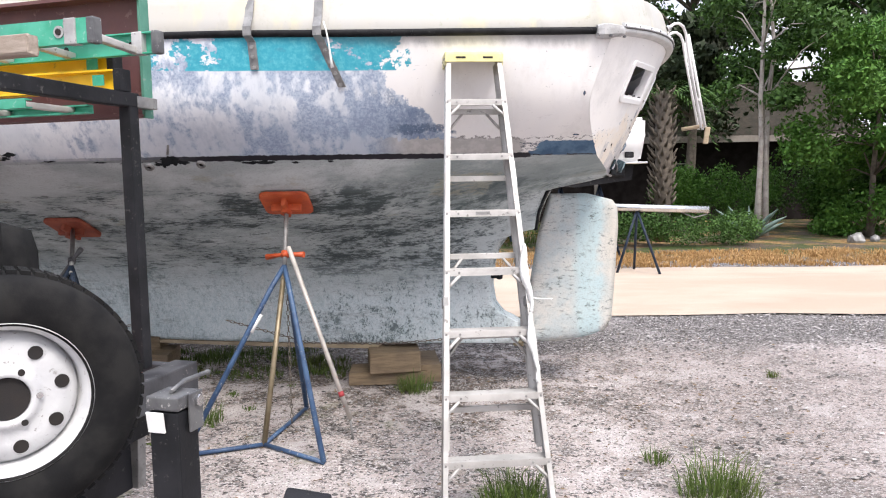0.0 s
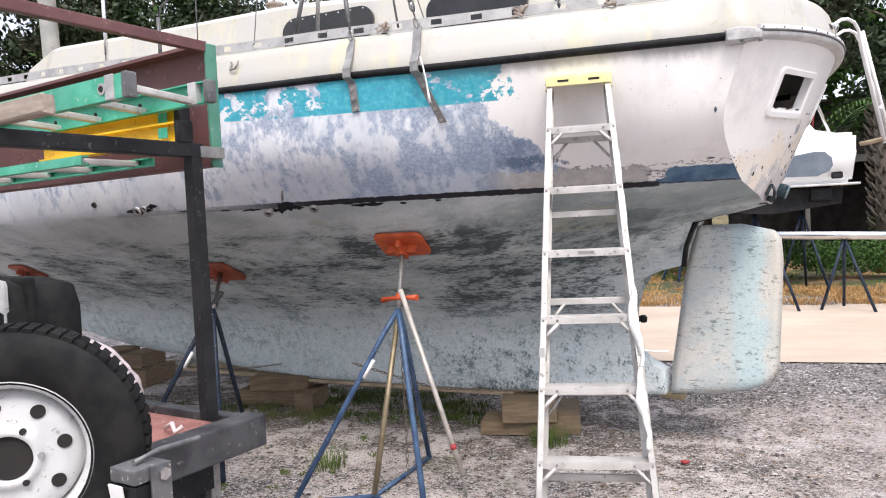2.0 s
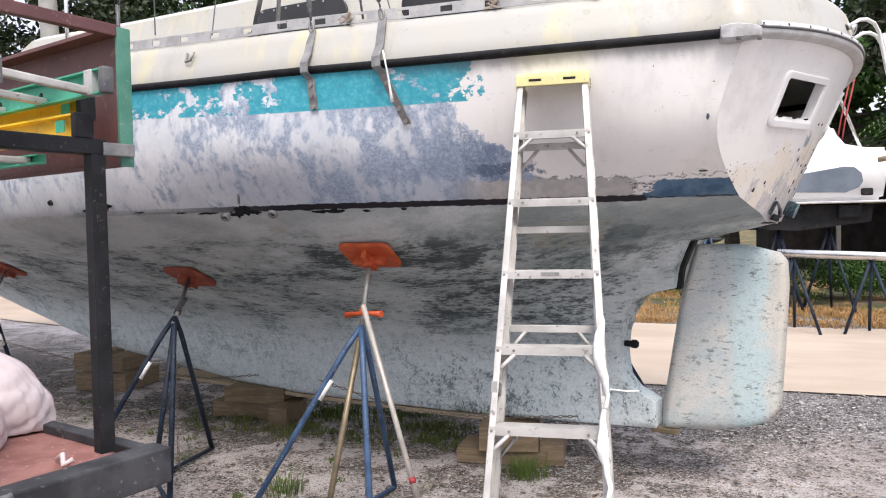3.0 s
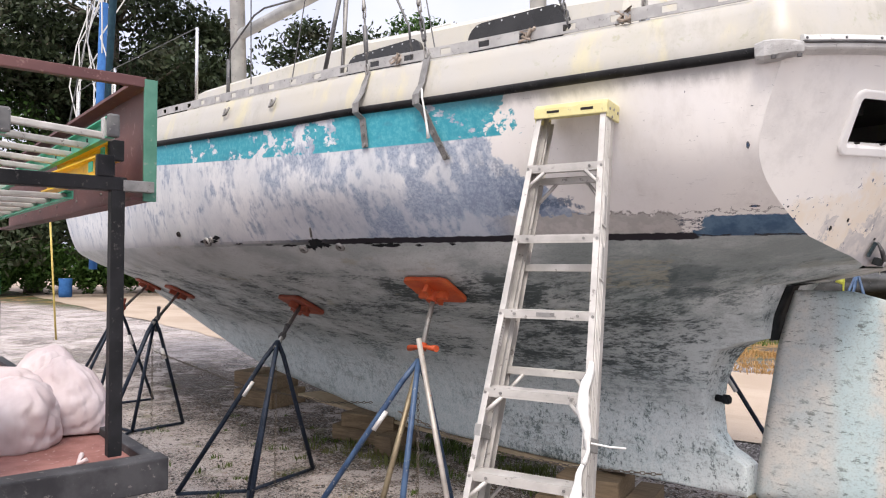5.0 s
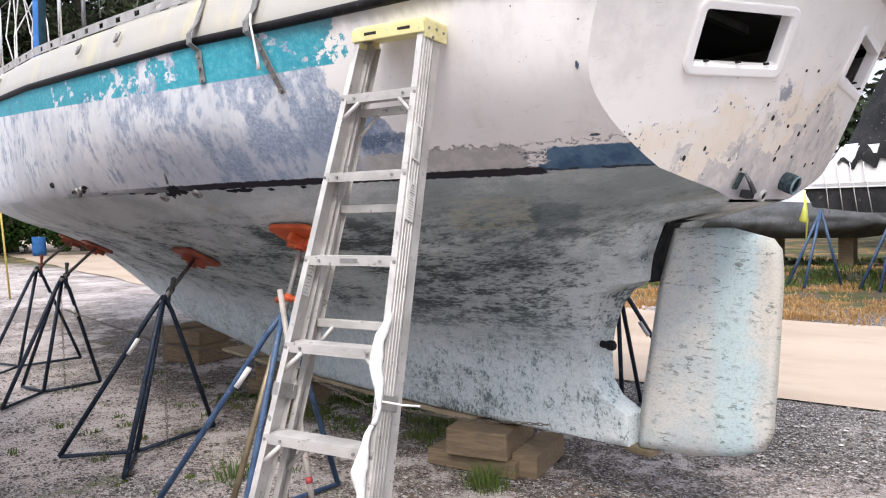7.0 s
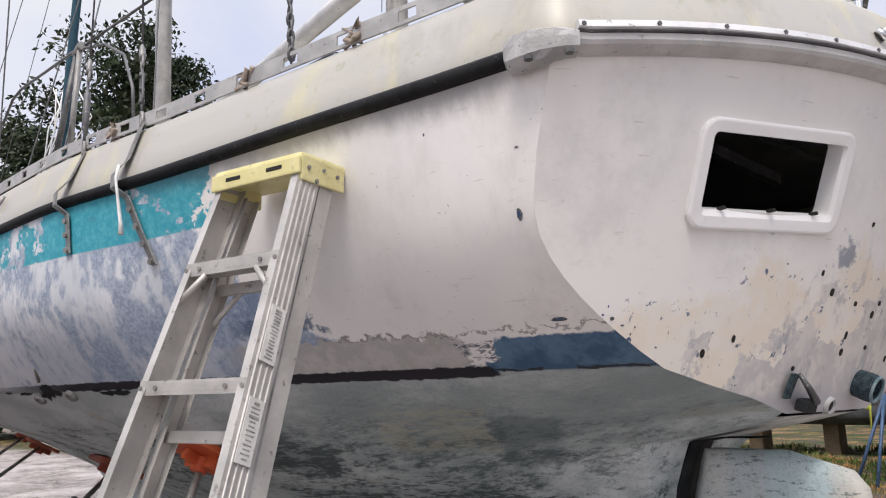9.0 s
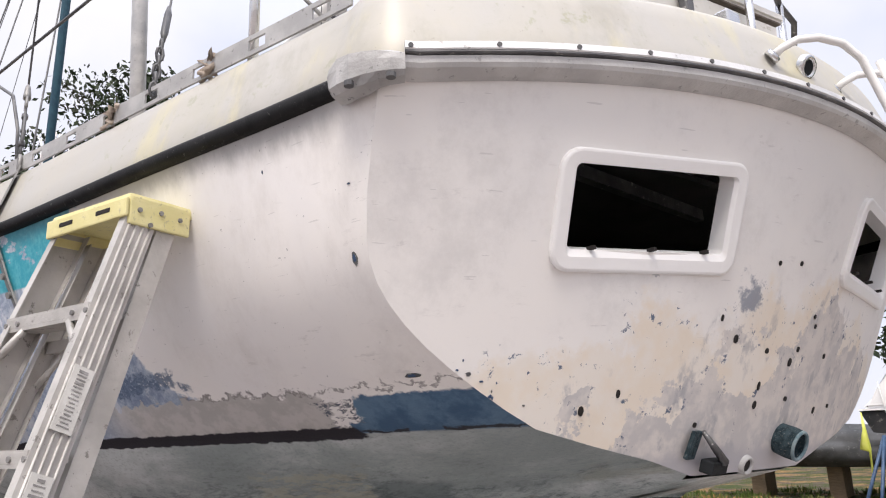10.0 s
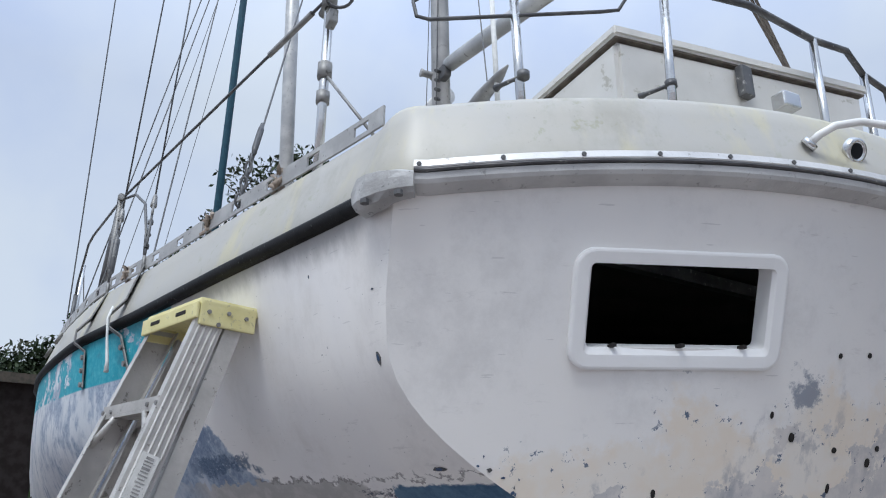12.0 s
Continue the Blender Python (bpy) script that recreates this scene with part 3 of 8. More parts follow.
M_CHAIN = paint("rusty_chain", (0.12, 0.10, 0.085), (0.20, 0.17, 0.14), 0.7, 30, 0.4)
M_TIMBER = wood_material("weathered_timber", (0.15, 0.11, 0.07), (0.26, 0.19, 0.12))
M_LUMBER = wood_material("pale_lumber", (0.42, 0.33, 0.22), (0.54, 0.44, 0.31))
M_DRIFT = wood_material("grey_weathered_wood", (0.30, 0.25, 0.21), (0.42, 0.36, 0.31))
M_BARK = paint("bark", (0.085, 0.07, 0.055), (0.15, 0.125, 0.10), 0.95, 8, 0.0, (0.04, 0.035, 0.03), 0.8)
M_BIRCH = paint("pale_bark", (0.32, 0.28, 0.25), (0.46, 0.42, 0.38), 0.9, 5, 0.0, (0.16, 0.14, 0.12), 0.6)
M_LEAF = leaf_material("leaves", (0.018, 0.048, 0.010), (0.055, 0.118, 0.024), (0.068, 0.135, 0.028))
M_LEAF_L = leaf_material("light_leaves", (0.030, 0.092, 0.012), (0.085, 0.19, 0.03), (0.07, 0.145, 0.024))
M_LEAF_D = leaf_material("dark_leaves", (0.015, 0.026, 0.012), (0.04, 0.058, 0.026), (0.05, 0.045, 0.03))
M_GRASS = leaf_material("grass_blades", (0.05, 0.085, 0.018), (0.115, 0.165, 0.04), (0.20, 0.19, 0.08))
M_STRAW = leaf_material("dry_grass", (0.30, 0.165, 0.06), (0.46, 0.29, 0.13), (0.38, 0.22, 0.09))
M_LITTER = leaf_material("dead_leaves", (0.045, 0.03, 0.02), (0.24, 0.17, 0.11), (0.12, 0.085, 0.055))
M_AGAVE = paint("agave_leaf", (0.10, 0.16, 0.14), (0.16, 0.22, 0.19), 0.6, 5)
M_ROOF = paint("brown_shingles", (0.050, 0.045, 0.035), (0.085, 0.07, 0.055), 0.95, 6, 0.0, (0.045, 0.065, 0.02), 0.6)
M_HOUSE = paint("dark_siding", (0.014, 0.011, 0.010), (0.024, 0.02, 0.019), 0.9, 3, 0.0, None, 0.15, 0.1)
M_FASCIA = paint("tan_fascia", (0.22, 0.195, 0.17), (0.28, 0.25, 0.22), 0.8, 5)
M_BOATWHITE = paint("white_boat_gelcoat", (0.76, 0.76, 0.77), (0.82, 0.82, 0.82), 0.35, 2)
M_BOATGREY = paint("grey_canvas", (0.10, 0.125, 0.16), (0.15, 0.175, 0.21), 0.7, 3)
M_BOATDARK = paint("dark_boat_bottom", (0.018, 0.019, 0.021), (0.035, 0.035, 0.037), 0.7, 3, 0.0, (0.10, 0.095, 0.09), 0.15, 0.15)
M_BOATGREYDARK = paint("grey_tarpaulin", (0.030, 0.032, 0.034), (0.065, 0.067, 0.07), 0.7, 3, 0.0, (0.14, 0.14, 0.14))
M_RED = paint("red_rope", (0.26, 0.025, 0.03), (0.34, 0.045, 0.05), 0.7, 9)
M_POLE = paint("faded_yellow_pole", (0.40, 0.30, 0.07), (0.50, 0.39, 0.12), 0.6, 9)
M_TAPE = paint("yellow_green_ribbon", (0.62, 0.66, 0.10), (0.70, 0.72, 0.18), 0.6, 9)
M_LABEL = paint("paper_label", (0.56, 0.55, 0.52), (0.64, 0.63, 0.60), 0.6, 20, 0.0, (0.40, 0.39, 0.37))
M_INK = paint("dark_ink", (0.06, 0.06, 0.065), (0.10, 0.10, 0.10), 0.6, 20)
M_PRINT = paint("faded_print", (0.22, 0.215, 0.21), (0.34, 0.33, 0.32), 0.6, 40)
M_GREENDULL = paint("dull_green_paint", (0.045, 0.17, 0.12), (0.08, 0.23, 0.17), 0.6, 9, 0.0, (0.16, 0.24, 0.20))
M_HOLE = paint("dark_hole", (0.012, 0.01, 0.01), (0.02, 0.016, 0.014), 0.9, 20)
M_BLUEFIT = paint("verdigris_fitting", (0.018, 0.034, 0.042), (0.055, 0.085, 0.10), 0.7, 60, 0.2, (0.36, 0.35, 0.32), 0.8, 0.2)
M_RIM = paint("worn_blue_rim", (0.10, 0.17, 0.20), (0.24, 0.31, 0.33), 0.6, 40, 0.1, (0.42, 0.42, 0.40), 0.4, 0.3)
M_GASKET = paint("black_gasket", (0.010, 0.012, 0.014), (0.02, 0.022, 0.024), 0.75, 20, 0.0, None, 0.15, 0.15)
M_LAMP = paint("orange_lens", (0.62, 0.16, 0.02), (0.70, 0.20, 0.03), 0.25, 8)
M_BRICK = paint("red_brick_wall", (0.22, 0.075, 0.05), (0.30, 0.12, 0.08), 0.9, 5)


# ---------------------------------------------------------------- small tools for meshes
def obj(name, bm, mat, parent=None, smooth=False):
    me = bpy.data.meshes.new(name)
    bm.to_mesh(me)
    bm.free()
    me.materials.append(mat)
    if smooth:
        me.polygons.foreach_set("use_smooth", [True] * len(me.polygons))
    ob = new(name, me)
    if parent:
        ob.parent = parent
    return ob


def part(name, bm, mat, parent, label="", smooth=False):
    ob = obj(name, bm, mat, parent, smooth)
    return tagged(ob, label) if label else ob


def thing(name, label, category, m=None, group="", kind=""):
    ob = new(name)
    ob.empty_display_size = 0.2
    if m is not None:
        ob.matrix_world = m
    return tagged(ob, label, category, group, kind)


def box(bm, c, size, rot=(0, 0, 0), bevel=0.0, m=None):
    mm = pose(*c, *rot) @ Matrix.Diagonal((*size, 1))
    if m is not None:
        mm = m @ mm
    vs = bmesh.ops.create_cube(bm, size=1, matrix=mm)["verts"]
    if bevel:
        es = list({e for v in vs for e in v.link_edges})
        bmesh.ops.bevel(bm, geom=es, offset=bevel, segments=2, affect="EDGES", profile=0.6)
    return bm


def B0():
    return bmesh.new()


def tube(bm, pts, r, seg=8, closed=False, caps=True):
    """A round bar along points; r: one radius, or one for each point."""
    pts = [Vector(p) for p in pts]
    n = len(pts)
    rs = r if isinstance(r, (list, tuple)) else [r] * n
    rings, side = [], None
    for i, p in enumerate(pts):
        a = pts[i - 1] if (i or closed) else pts[0]
        b = pts[(i + 1) % n] if (i < n - 1 or closed) else pts[-1]
        d = (b - a).normalized()
        if side is None:
            side = d.cross(Vector((0, 0, 1)))
            if side.length < 0.05:
                side = d.cross(Vector((1, 0, 0)))
        side = (side - d * side.dot(d)).normalized()
        up = d.cross(side)
        rings.append([bm.verts.new(p + (side * math.cos(k * math.tau / seg) + up * math.sin(k * math.tau / seg)) * rs[i]) for k in range(seg)])
    for i in range(n if closed else n - 1):
        a, b = rings[i], rings[(i + 1) % n]
        for k in range(seg):
            f = bm.faces.new((a[k], a[(k + 1) % seg], b[(k + 1) % seg], b[k]))
            f.smooth = True
    if caps and not closed:
        bm.faces.new(rings[0][::-1])
        bm.faces.new(rings[-1])
    return bm


def lathe(bm, prof, seg=32, m=None):
    """Turns (radius, height) rows round z."""
    m = m or Matrix()
    rings = [[bm.verts.new(m @ Vector((r * math.cos(k * math.tau / seg), r * math.sin(k * math.tau / seg), h))) for k in range(seg)] for r, h in prof]
    for a, b in zip(rings, rings[1:]):
        for k in range(seg):
            f = bm.faces.new((a[k], a[(k + 1) % seg], b[(k + 1) % seg], b[k]))
            f.smooth = True
    return rings


def disc(bm, c, r, h, normal, seg=12):
    """A short cylinder centred at c with its axis along normal."""
    q = Vector(normal).to_track_quat("Z", "Y").to_matrix().to_4x4()
    bmesh.ops.create_cone(bm, cap_ends=True, segments=seg, radius1=r, radius2=r, depth=h, matrix=Matrix.Translation(c) @ q)
    return bm


def plate(bm, outline, thick, m):
    """A flat outline in x, y of m, thick along its z (both ways)."""
    top = [bm.verts.new(m @ Vector((x, y, thick / 2))) for x, y in outline]
    bot = [bm.verts.new(m @ Vector((x, y, -thick / 2))) for x, y in outline]
    bm.faces.new(top)
    bm.faces.new(bot[::-1])
    n = len(outline)
    for i in range(n):
        bm.faces.new((top[i], bot[i], bot[(i + 1) % n], top[(i + 1) % n]))
    return bm


def rounded(w, h, r, seg=4):
    """A rectangle's outline with round corners."""
    out = []
    for cx, cy, a0 in ((w / 2 - r, h / 2 - r, 0), (-w / 2 + r, h / 2 - r, 90), (-w / 2 + r, -h / 2 + r, 180), (w / 2 - r, -h / 2 + r, 270)):
        for k in range(seg + 1):
            a = radians(a0 + 90 * k / seg)
            out.append((cx + r * math.cos(a), cy + r * math.sin(a)))
    return out


def smooth_table(xs, ys, x):
    """A smooth curve through a short table (cubic, no overshoot)."""
    xs, ys, x = np.asarray(xs, float), np.asarray(ys, float), np.clip(np.asarray(x, float), xs[0], xs[-1])
    d = np.diff(ys) / np.diff(xs)
    m = np.zeros_like(ys)
    m[1:-1] = np.where(d[:-1] * d[1:] > 0, 2 * d[:-1] * d[1:] / np.where(d[:-1] + d[1:] == 0, 1, d[:-1] + d[1:]), 0)
    m[0], m[-1] = d[0], d[-1]
    i = np.clip(np.searchsorted(xs, x) - 1, 0, len(xs) - 2)
    h = xs[i + 1] - xs[i]
    t = (x - xs[i]) / h
    return ((1 + 2 * t) * (1 - t) ** 2 * ys[i] + t * (1 - t) ** 2 * h * m[i] + t * t * (3 - 2 * t) * ys[i + 1] + t * t * (t - 1) * h * m[i + 1])


# ---------------------------------------------------------------- ground
def wavy(v, amp, freq, seed):
    return amp * noise.noise(Vector((v * freq, seed, 0.3))) + amp * 0.4 * noise.noise(Vector((v * freq * 3.7, seed, 9.3)))


def ground_sheet():
    bm = B0()
    xs = [-300, -150, -80, -45] + [-30 + i * 0.75 for i in range(60)] + [18, 30, 60, 120, 300]
    ys = [-60, -20] + [-6 + i * 0.5 for i in range(60)] + [26, 32, 45, 80, 160, 320]
    grid = [[bm.verts.new((x, y, 0.02 * noise.noise(Vector((x * 0.35, y * 0.35, 0))) * (1 if -30 < x < 18 and -6 < y < 16 else 0) - 0.005)) for x in xs] for y in ys]
    for a, b in zip(grid, grid[1:]):
        for i in range(len(xs) - 1):
            bm.faces.new((a[i], a[i + 1], b[i + 1], b[i]))
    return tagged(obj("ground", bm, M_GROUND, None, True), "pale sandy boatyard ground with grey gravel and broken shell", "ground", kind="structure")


def strip(name, y0, y1, x0, x1, mat, z, label, seed, amp=0.25):
    """A long patch of another surface with uneven edges."""
    bm = B0()
    n = 160
    rows = []
    for i in range(n + 1):
        x = x0 + (x1 - x0) * i / n
        a, b = y0(x) + wavy(x, amp, 0.6, seed), y1(x) + wavy(x, amp, 0.6, seed + 5)
        rows.append([bm.verts.new((x, a + (b - a) * k / 4, z + (0.02 if 0 < k < 4 else 0.0))) for k in range(5)])
    for p, q in zip(rows, rows[1:]):
        for k in range(4):
            bm.faces.new((p[k], q[k], q[k + 1], p[k + 1]))
    return tagged(obj(name, bm, mat, None, True), label, "ground", kind="structure")


def blades(name, spots, mat, label, h, spread, count, width=0.006, kind="stuff"):
    """Tufts of grass blades, bent outward."""
    rng = np.random.default_rng(len(spots) * 7 + count)
    vs, fs = [], []
    for x, y, k in spots:
        for _ in range(max(3, int(count * k))):
            a, d = rng.uniform(0, math.tau), rng.uniform(0, 1) ** 0.7 * spread * k
            px, py = x + math.cos(a) * d, y + math.sin(a) * d
            hh, lean, b = h * k * rng.uniform(0.30, 1.15), rng.uniform(0.1, 1.0), rng.uniform(0, math.tau)
            dx, dy = math.cos(a + rng.normal(0, 0.6)), math.sin(a + rng.normal(0, 0.6))
            wx, wy = math.cos(b) * width, math.sin(b) * width
            i = len(vs)
            vs += [(px - wx, py - wy, -0.01), (px + wx, py + wy, -0.01),
                   (px + wx * 0.8 + dx * hh * lean * 0.35, py + wy * 0.8 + dy * hh * lean * 0.35, hh * 0.62),
                   (px - wx * 0.8 + dx * hh * lean * 0.35, py - wy * 0.8 + dy * hh * lean * 0.35, hh * 0.62),
                   (px + dx * hh * lean, py + dy * hh * lean, hh * (1 - lean * 0.25))]
            fs += [(i, i + 1, i + 2, i + 3), (i + 3, i + 2, i + 4)]
    me = bpy.data.meshes.new(name)
    me.from_pydata(vs, [], fs)
    me.materials.append(mat)
    return tagged(new(name, me), label, "grass", kind=kind)


ground_sheet()
strip("road", lambda x: 8.55 + max(0.0, -x - 2) * 0.28, lambda x: 13.0 + max(0.0, -x - 2) * 0.62, -110, 60, M_SAND, 0.012,
      "pale packed sand road beside the boatyard", 3.0)


def pebbles():
    rng = np.random.default_rng(5)
    base = [Vector(v) for v in ((1, 0, 0), (0.3, 0.9, 0.1), (-0.8, 0.6, 0), (-0.9, -0.5, 0.1), (0.2, -0.95, 0), (0.1, 0.1, 0.75))]
    vs, fs = [], []
    for _ in range(15000):
        if rng.random() < 0.45:
            x, y = rng.uniform(-0.5, 8), rng.uniform(6.9, 8.7)
        else:
            x, y = rng.uniform(-6, 5.5), rng.uniform(2.6, 8.2)
        r = 0.0045 + 0.014 * rng.random() ** 2
        a = rng.uniform(0, math.tau)
        c, s = math.cos(a), math.sin(a)
        i = len(vs)
        for b in base:
            vs.append((x + (b.x * c - b.y * s) * r * 1.2, y + (b.x * s + b.y * c) * r, b.z * r * 0.8 + 0.004))
        fs += [(i + k, i + (k + 1) % 5, i + 5) for k in range(5)]
    me = bpy.data.meshes.new("gravel")
    me.from_pydata(vs, [], fs)
    me.materials.append(M_STONE)
    return tagged(new("gravel", me), "loose grey and white gravel stones on sand", "gravel", kind="stuff")


pebbles()

# ---------------------------------------------------------------- the sailboat
BOAT = pose(1.57, 5.66, 0, 0, 0, -13)          # its origin: under the middle of the transom; x runs aft, y to the far side
boat = thing("sailboat", "white and stripped-blue ketch propped on jack stands, under repair", "boat", BOAT)

WATER = 1.76
TZ = (0.24, 0.6, 0.9, 1.2, 1.45, 1.6, 1.76, 2.1, 2.44)
TS = (0.0, 0.5, 1.0, 1.7, 2.5, 3.5, 4.5)
HALF = (
    (0.03, 0.03, 0.03, 0.03, 0.04, 0.08, 0.52, 1.07, 1.165),
    (0.04, 0.04, 0.04, 0.06, 0.09, 0.30, 0.85, 1.215, 1.30),
    (0.06, 0.07, 0.09, 0.15, 0.38, 0.74, 1.06, 1.335, 1.45),
    (0.10, 0.12, 0.18, 0.38, 0.84, 1.12, 1.36, 1.565, 1.65),
    (0.13, 0.16, 0.26, 0.60, 1.13, 1.42, 1.64, 1.855, 1.88),
    (0.14, 0.18, 0.32, 0.80, 1.28, 1.62, 1.86, 2.0, 2.03),
    (0.14, 0.18, 0.34, 0.88, 1.36, 1.75, 1.99, 2.07, 2.10),
)


def sheer(s):
    return float(smooth_table((-1, 0.3, 1.8, 2.6, 4.9, 8.5, 13.6), (2.45, 2.443, 2.444, 2.446, 2.545, 2.78, 3.15), s))


def stem(z):
    return float(smooth_table((0.22, 0.28, 0.42, 0.68, 0.95, 1.15, 1.4, 1.76, 2.1, 2.5, 2.8, 3.2), (4.6, 5.4, 7.0, 8.4, 9.7, 10.7, 11.5, 12.2, 12.7, 13.1, 13.4, 13.6), z))


def half(s, z, zt):
    """The hull's half breadth at s metres forward of the transom; zt: a height on the table's own scale."""
    row = [float(smooth_table(TS, [r[k] for r in HALF], min(s, 4.5))) for k in range(len(TZ))]
    b = float(smooth_table(TZ, row, zt))
    if s > 4.5:
        q = min(1.0, (s - 4.5) / (stem(z) - 4.5)) if stem(z) > 4.5 else 1.0
        b *= 1 - q ** float(np.interp(zt, (0.3, 1.2, 1.8), (1.6, 2.2, 3.0)))
    return max(b, 0.004)


def transom_s(v, z):
    return 0.027 + 0.1967 * v * v + 0.442 * (2.3 - z)


def keel_z(s):
    return float(np.interp(s, (1.0, 2.6, 4.0), (0.335, 0.275, 0.25)))


def aft_end(z, zt):
    """Where the hull ends aft at a height: the transom, the counter, the rudder post or the propeller opening."""
    if zt >= 1.62:
        s = 0.3
        for _ in range(12):
            s = transom_s(half(s, z, zt), z)
        return s
    return float(np.interp(zt, (0.24, 0.335, 0.50, 0.535, 0.565, 0.637, 0.772, 0.909, 1.046, 1.142, 1.194, 1.226, 1.346, 1.439, 1.521, 1.60, 1.62),
                           (1.023, 1.023, 1.02, 1.08, 1.15, 1.215, 1.24, 1.235, 1.20, 1.135, 1.03, 0.886, 0.869, 0.833, 0.798, 0.40, 0.353)))


def hull():
    bm = B0()
    low = [i / 34 for i in range(34)]
    zt_rows = [0.24 + (WATER - 0.24) * f for f in low] + [0.50, 0.535, 0.565, 1.142, 1.194, 1.21, 1.226, 1.52, 1.58, 1.61] + [WATER + (2.44 - WATER) * i / 16 for i in range(17)]
    zt_rows = sorted(set(round(z, 4) for z in zt_rows))
    cols = [(i / 110) ** 1.15 for i in range(111)]
    sides = []
    for sign in (-1, 1):
        rows = []
        for zt in zt_rows:
            top = zt > WATER
            z_aft = zt
            a = aft_end(z_aft, zt)
            # forward end, by the height that this row has there
            f_end = 13.0
            for _ in range(8):
                z_here = WATER + (zt - WATER) / (2.44 - WATER) * (sheer(f_end) - WATER) if top else zt
                f_end = stem(z_here)
            row = []
            for c in cols:
                s = a + (f_end - a) * c
                if top:
                    z = WATER + (zt - WATER) / (2.44 - WATER) * (sheer(s) - WATER)
                    if c == 0:
                        z = zt
                else:
                    z = max(zt, keel_z(s)) if zt < 0.36 else zt
                row.append(bm.verts.new((-s, sign * half(s, z, zt), z)))
            rows.append(row)
        for a, b in zip(rows, rows[1:]):
            for i in range(len(cols) - 1):
                q = (a[i], a[i + 1], b[i + 1], b[i])
                f = bm.faces.new(q if sign < 0 else q[::-1])
                f.smooth = True
        sides.append(rows)
    p, q = sides
    for r in range(len(zt_rows) - 1):
        if zt_rows[r + 1] <= 1.6205:
            bm.faces.new((p[r][0], p[r + 1][0], q[r + 1][0], q[r][0]))
        bm.faces.new((p[r][-1], q[r][-1], q[r + 1][-1], p[r + 1][-1]))
    for i in range(len(cols) - 1):
        bm.faces.new((p[0][i], q[0][i], q[0][i + 1], p[0][i + 1]))
    bmesh.ops.remove_doubles(bm, verts=bm.verts, dist=0.0005)
    return part("hull", bm, M_HULL, boat, "stripped and patchy hull over worn grey-green bottom paint")


hull_ob = hull()


def crown(v):
    return 2.507 - 0.047 * v * v


WINDOWS = ((-0.585, 2.2205), (0.490, 2.245))     # middle of each transom window: across, up
WIN_W, WIN_H = 0.436, 0.177


def lean_window(c, x, y):
    """The windows' slight slant: their feet and inner ends pulled to the middle."""
    k = 1 if c < 0 else -1
    return x - k * y * 0.11, y + k * x * 0.040


def transom():
    bm = B0()
    # straight lines of the grid round the two windows
    def edge_half(z):
        zt = min(z, 2.44)
        return half(aft_end(z, zt), z, zt)
    vlines = sorted(set([round(c + d * WIN_W / 2, 4) for c, _ in WINDOWS for d in (-1, 1)] + [round(-1.0 + i * 0.1, 4) for i in range(21)]))
    z_lo, z_hi = WINDOWS[0][1] - WIN_H / 2, WINDOWS[0][1] + WIN_H / 2
    zl = [1.62 + i * (z_lo - 1.62) / 12 for i in range(12)] + [z_lo, (z_lo + z_hi) / 2, z_hi] + [z_hi + (2.44 - z_hi) * i / 5 for i in range(1, 6)]
    rows = []
    for z in zl:
        e = edge_half(z)
        row = []
        for v in vlines:
            t = max(-1.0, min(1.0, v / e)) if abs(v) > e else None
            vv = e * t if t is not None else v
            row.append((vv, z))
        row = [(-e - 0.004, z)] + row + [(e + 0.004, z)]
        rows.append(row)
    top = [(v, max(crown(v), 2.44)) for v, _ in rows[-1]]
    top[0], top[-1] = (rows[-1][0][0], 2.44), (rows[-1][-1][0], 2.44)
    rows.append(top)
    def warped(v, z):
        for c, h in WINDOWS:
            far = max(abs(v - c) / (WIN_W / 2), abs(z - h) / (WIN_H / 2))
            w = max(0.0, min(1.0, (1.5 - far) / 0.45))
            if w > 0:
                x, y = lean_window(c, v - c, z - h)
                v, z = v + (c + x - v) * w, z + (h + y - z) * w
                break
        return v, z
    vv = []
    for r in rows:
        line = []
        for v, z in r:
            v2, z2 = warped(v, z)
            line.append(bm.verts.new((-transom_s(v2, z2), v2, z2)))
        vv.append(line)
    for r in range(len(vv) - 1):
        for i in range(len(vv[0]) - 1):
            v_mid = (rows[r][i][0] + rows[r][i + 1][0]) / 2
            z_mid = (rows[r][i][1] + rows[r + 1][i][1]) / 2
            if any(abs(v_mid - c) < WIN_W / 2 - 0.002 and abs(z_mid - h) < WIN_H / 2 - 0.002 for c, h in WINDOWS):
                continue
            try:
                f = bm.faces.new((vv[r][i], vv[r][i + 1], vv[r + 1][i + 1], vv[r + 1][i]))
                f.smooth = True
            except ValueError:
                pass
    bmesh.ops.remove_doubles(bm, verts=bm.verts, dist=0.0008)
    bmesh.ops.dissolve_degenerate(bm, edges=bm.edges, dist=0.0005)
    ob = part("transom", bm, M_TRANSOM, boat, "white transom with filler patches and open bolt holes")
    return ob


transom_ob = transom()


def on_transom(v, z, out=0.0):
    """A place on the transom, out metres proud of it, with the axes there."""
    p = Vector((-transom_s(v, z), v, z))
    du = Vector((-(transom_s(v + 0.01, z) - transom_s(v - 0.01, z)), 0.02, 0)).normalized()
    dz = Vector((-(transom_s(v, z + 0.01) - transom_s(v, z - 0.01)), 0, 0.02)).normalized()
    n = du.cross(dz).normalized()
    return p + n * out, du, dz, n


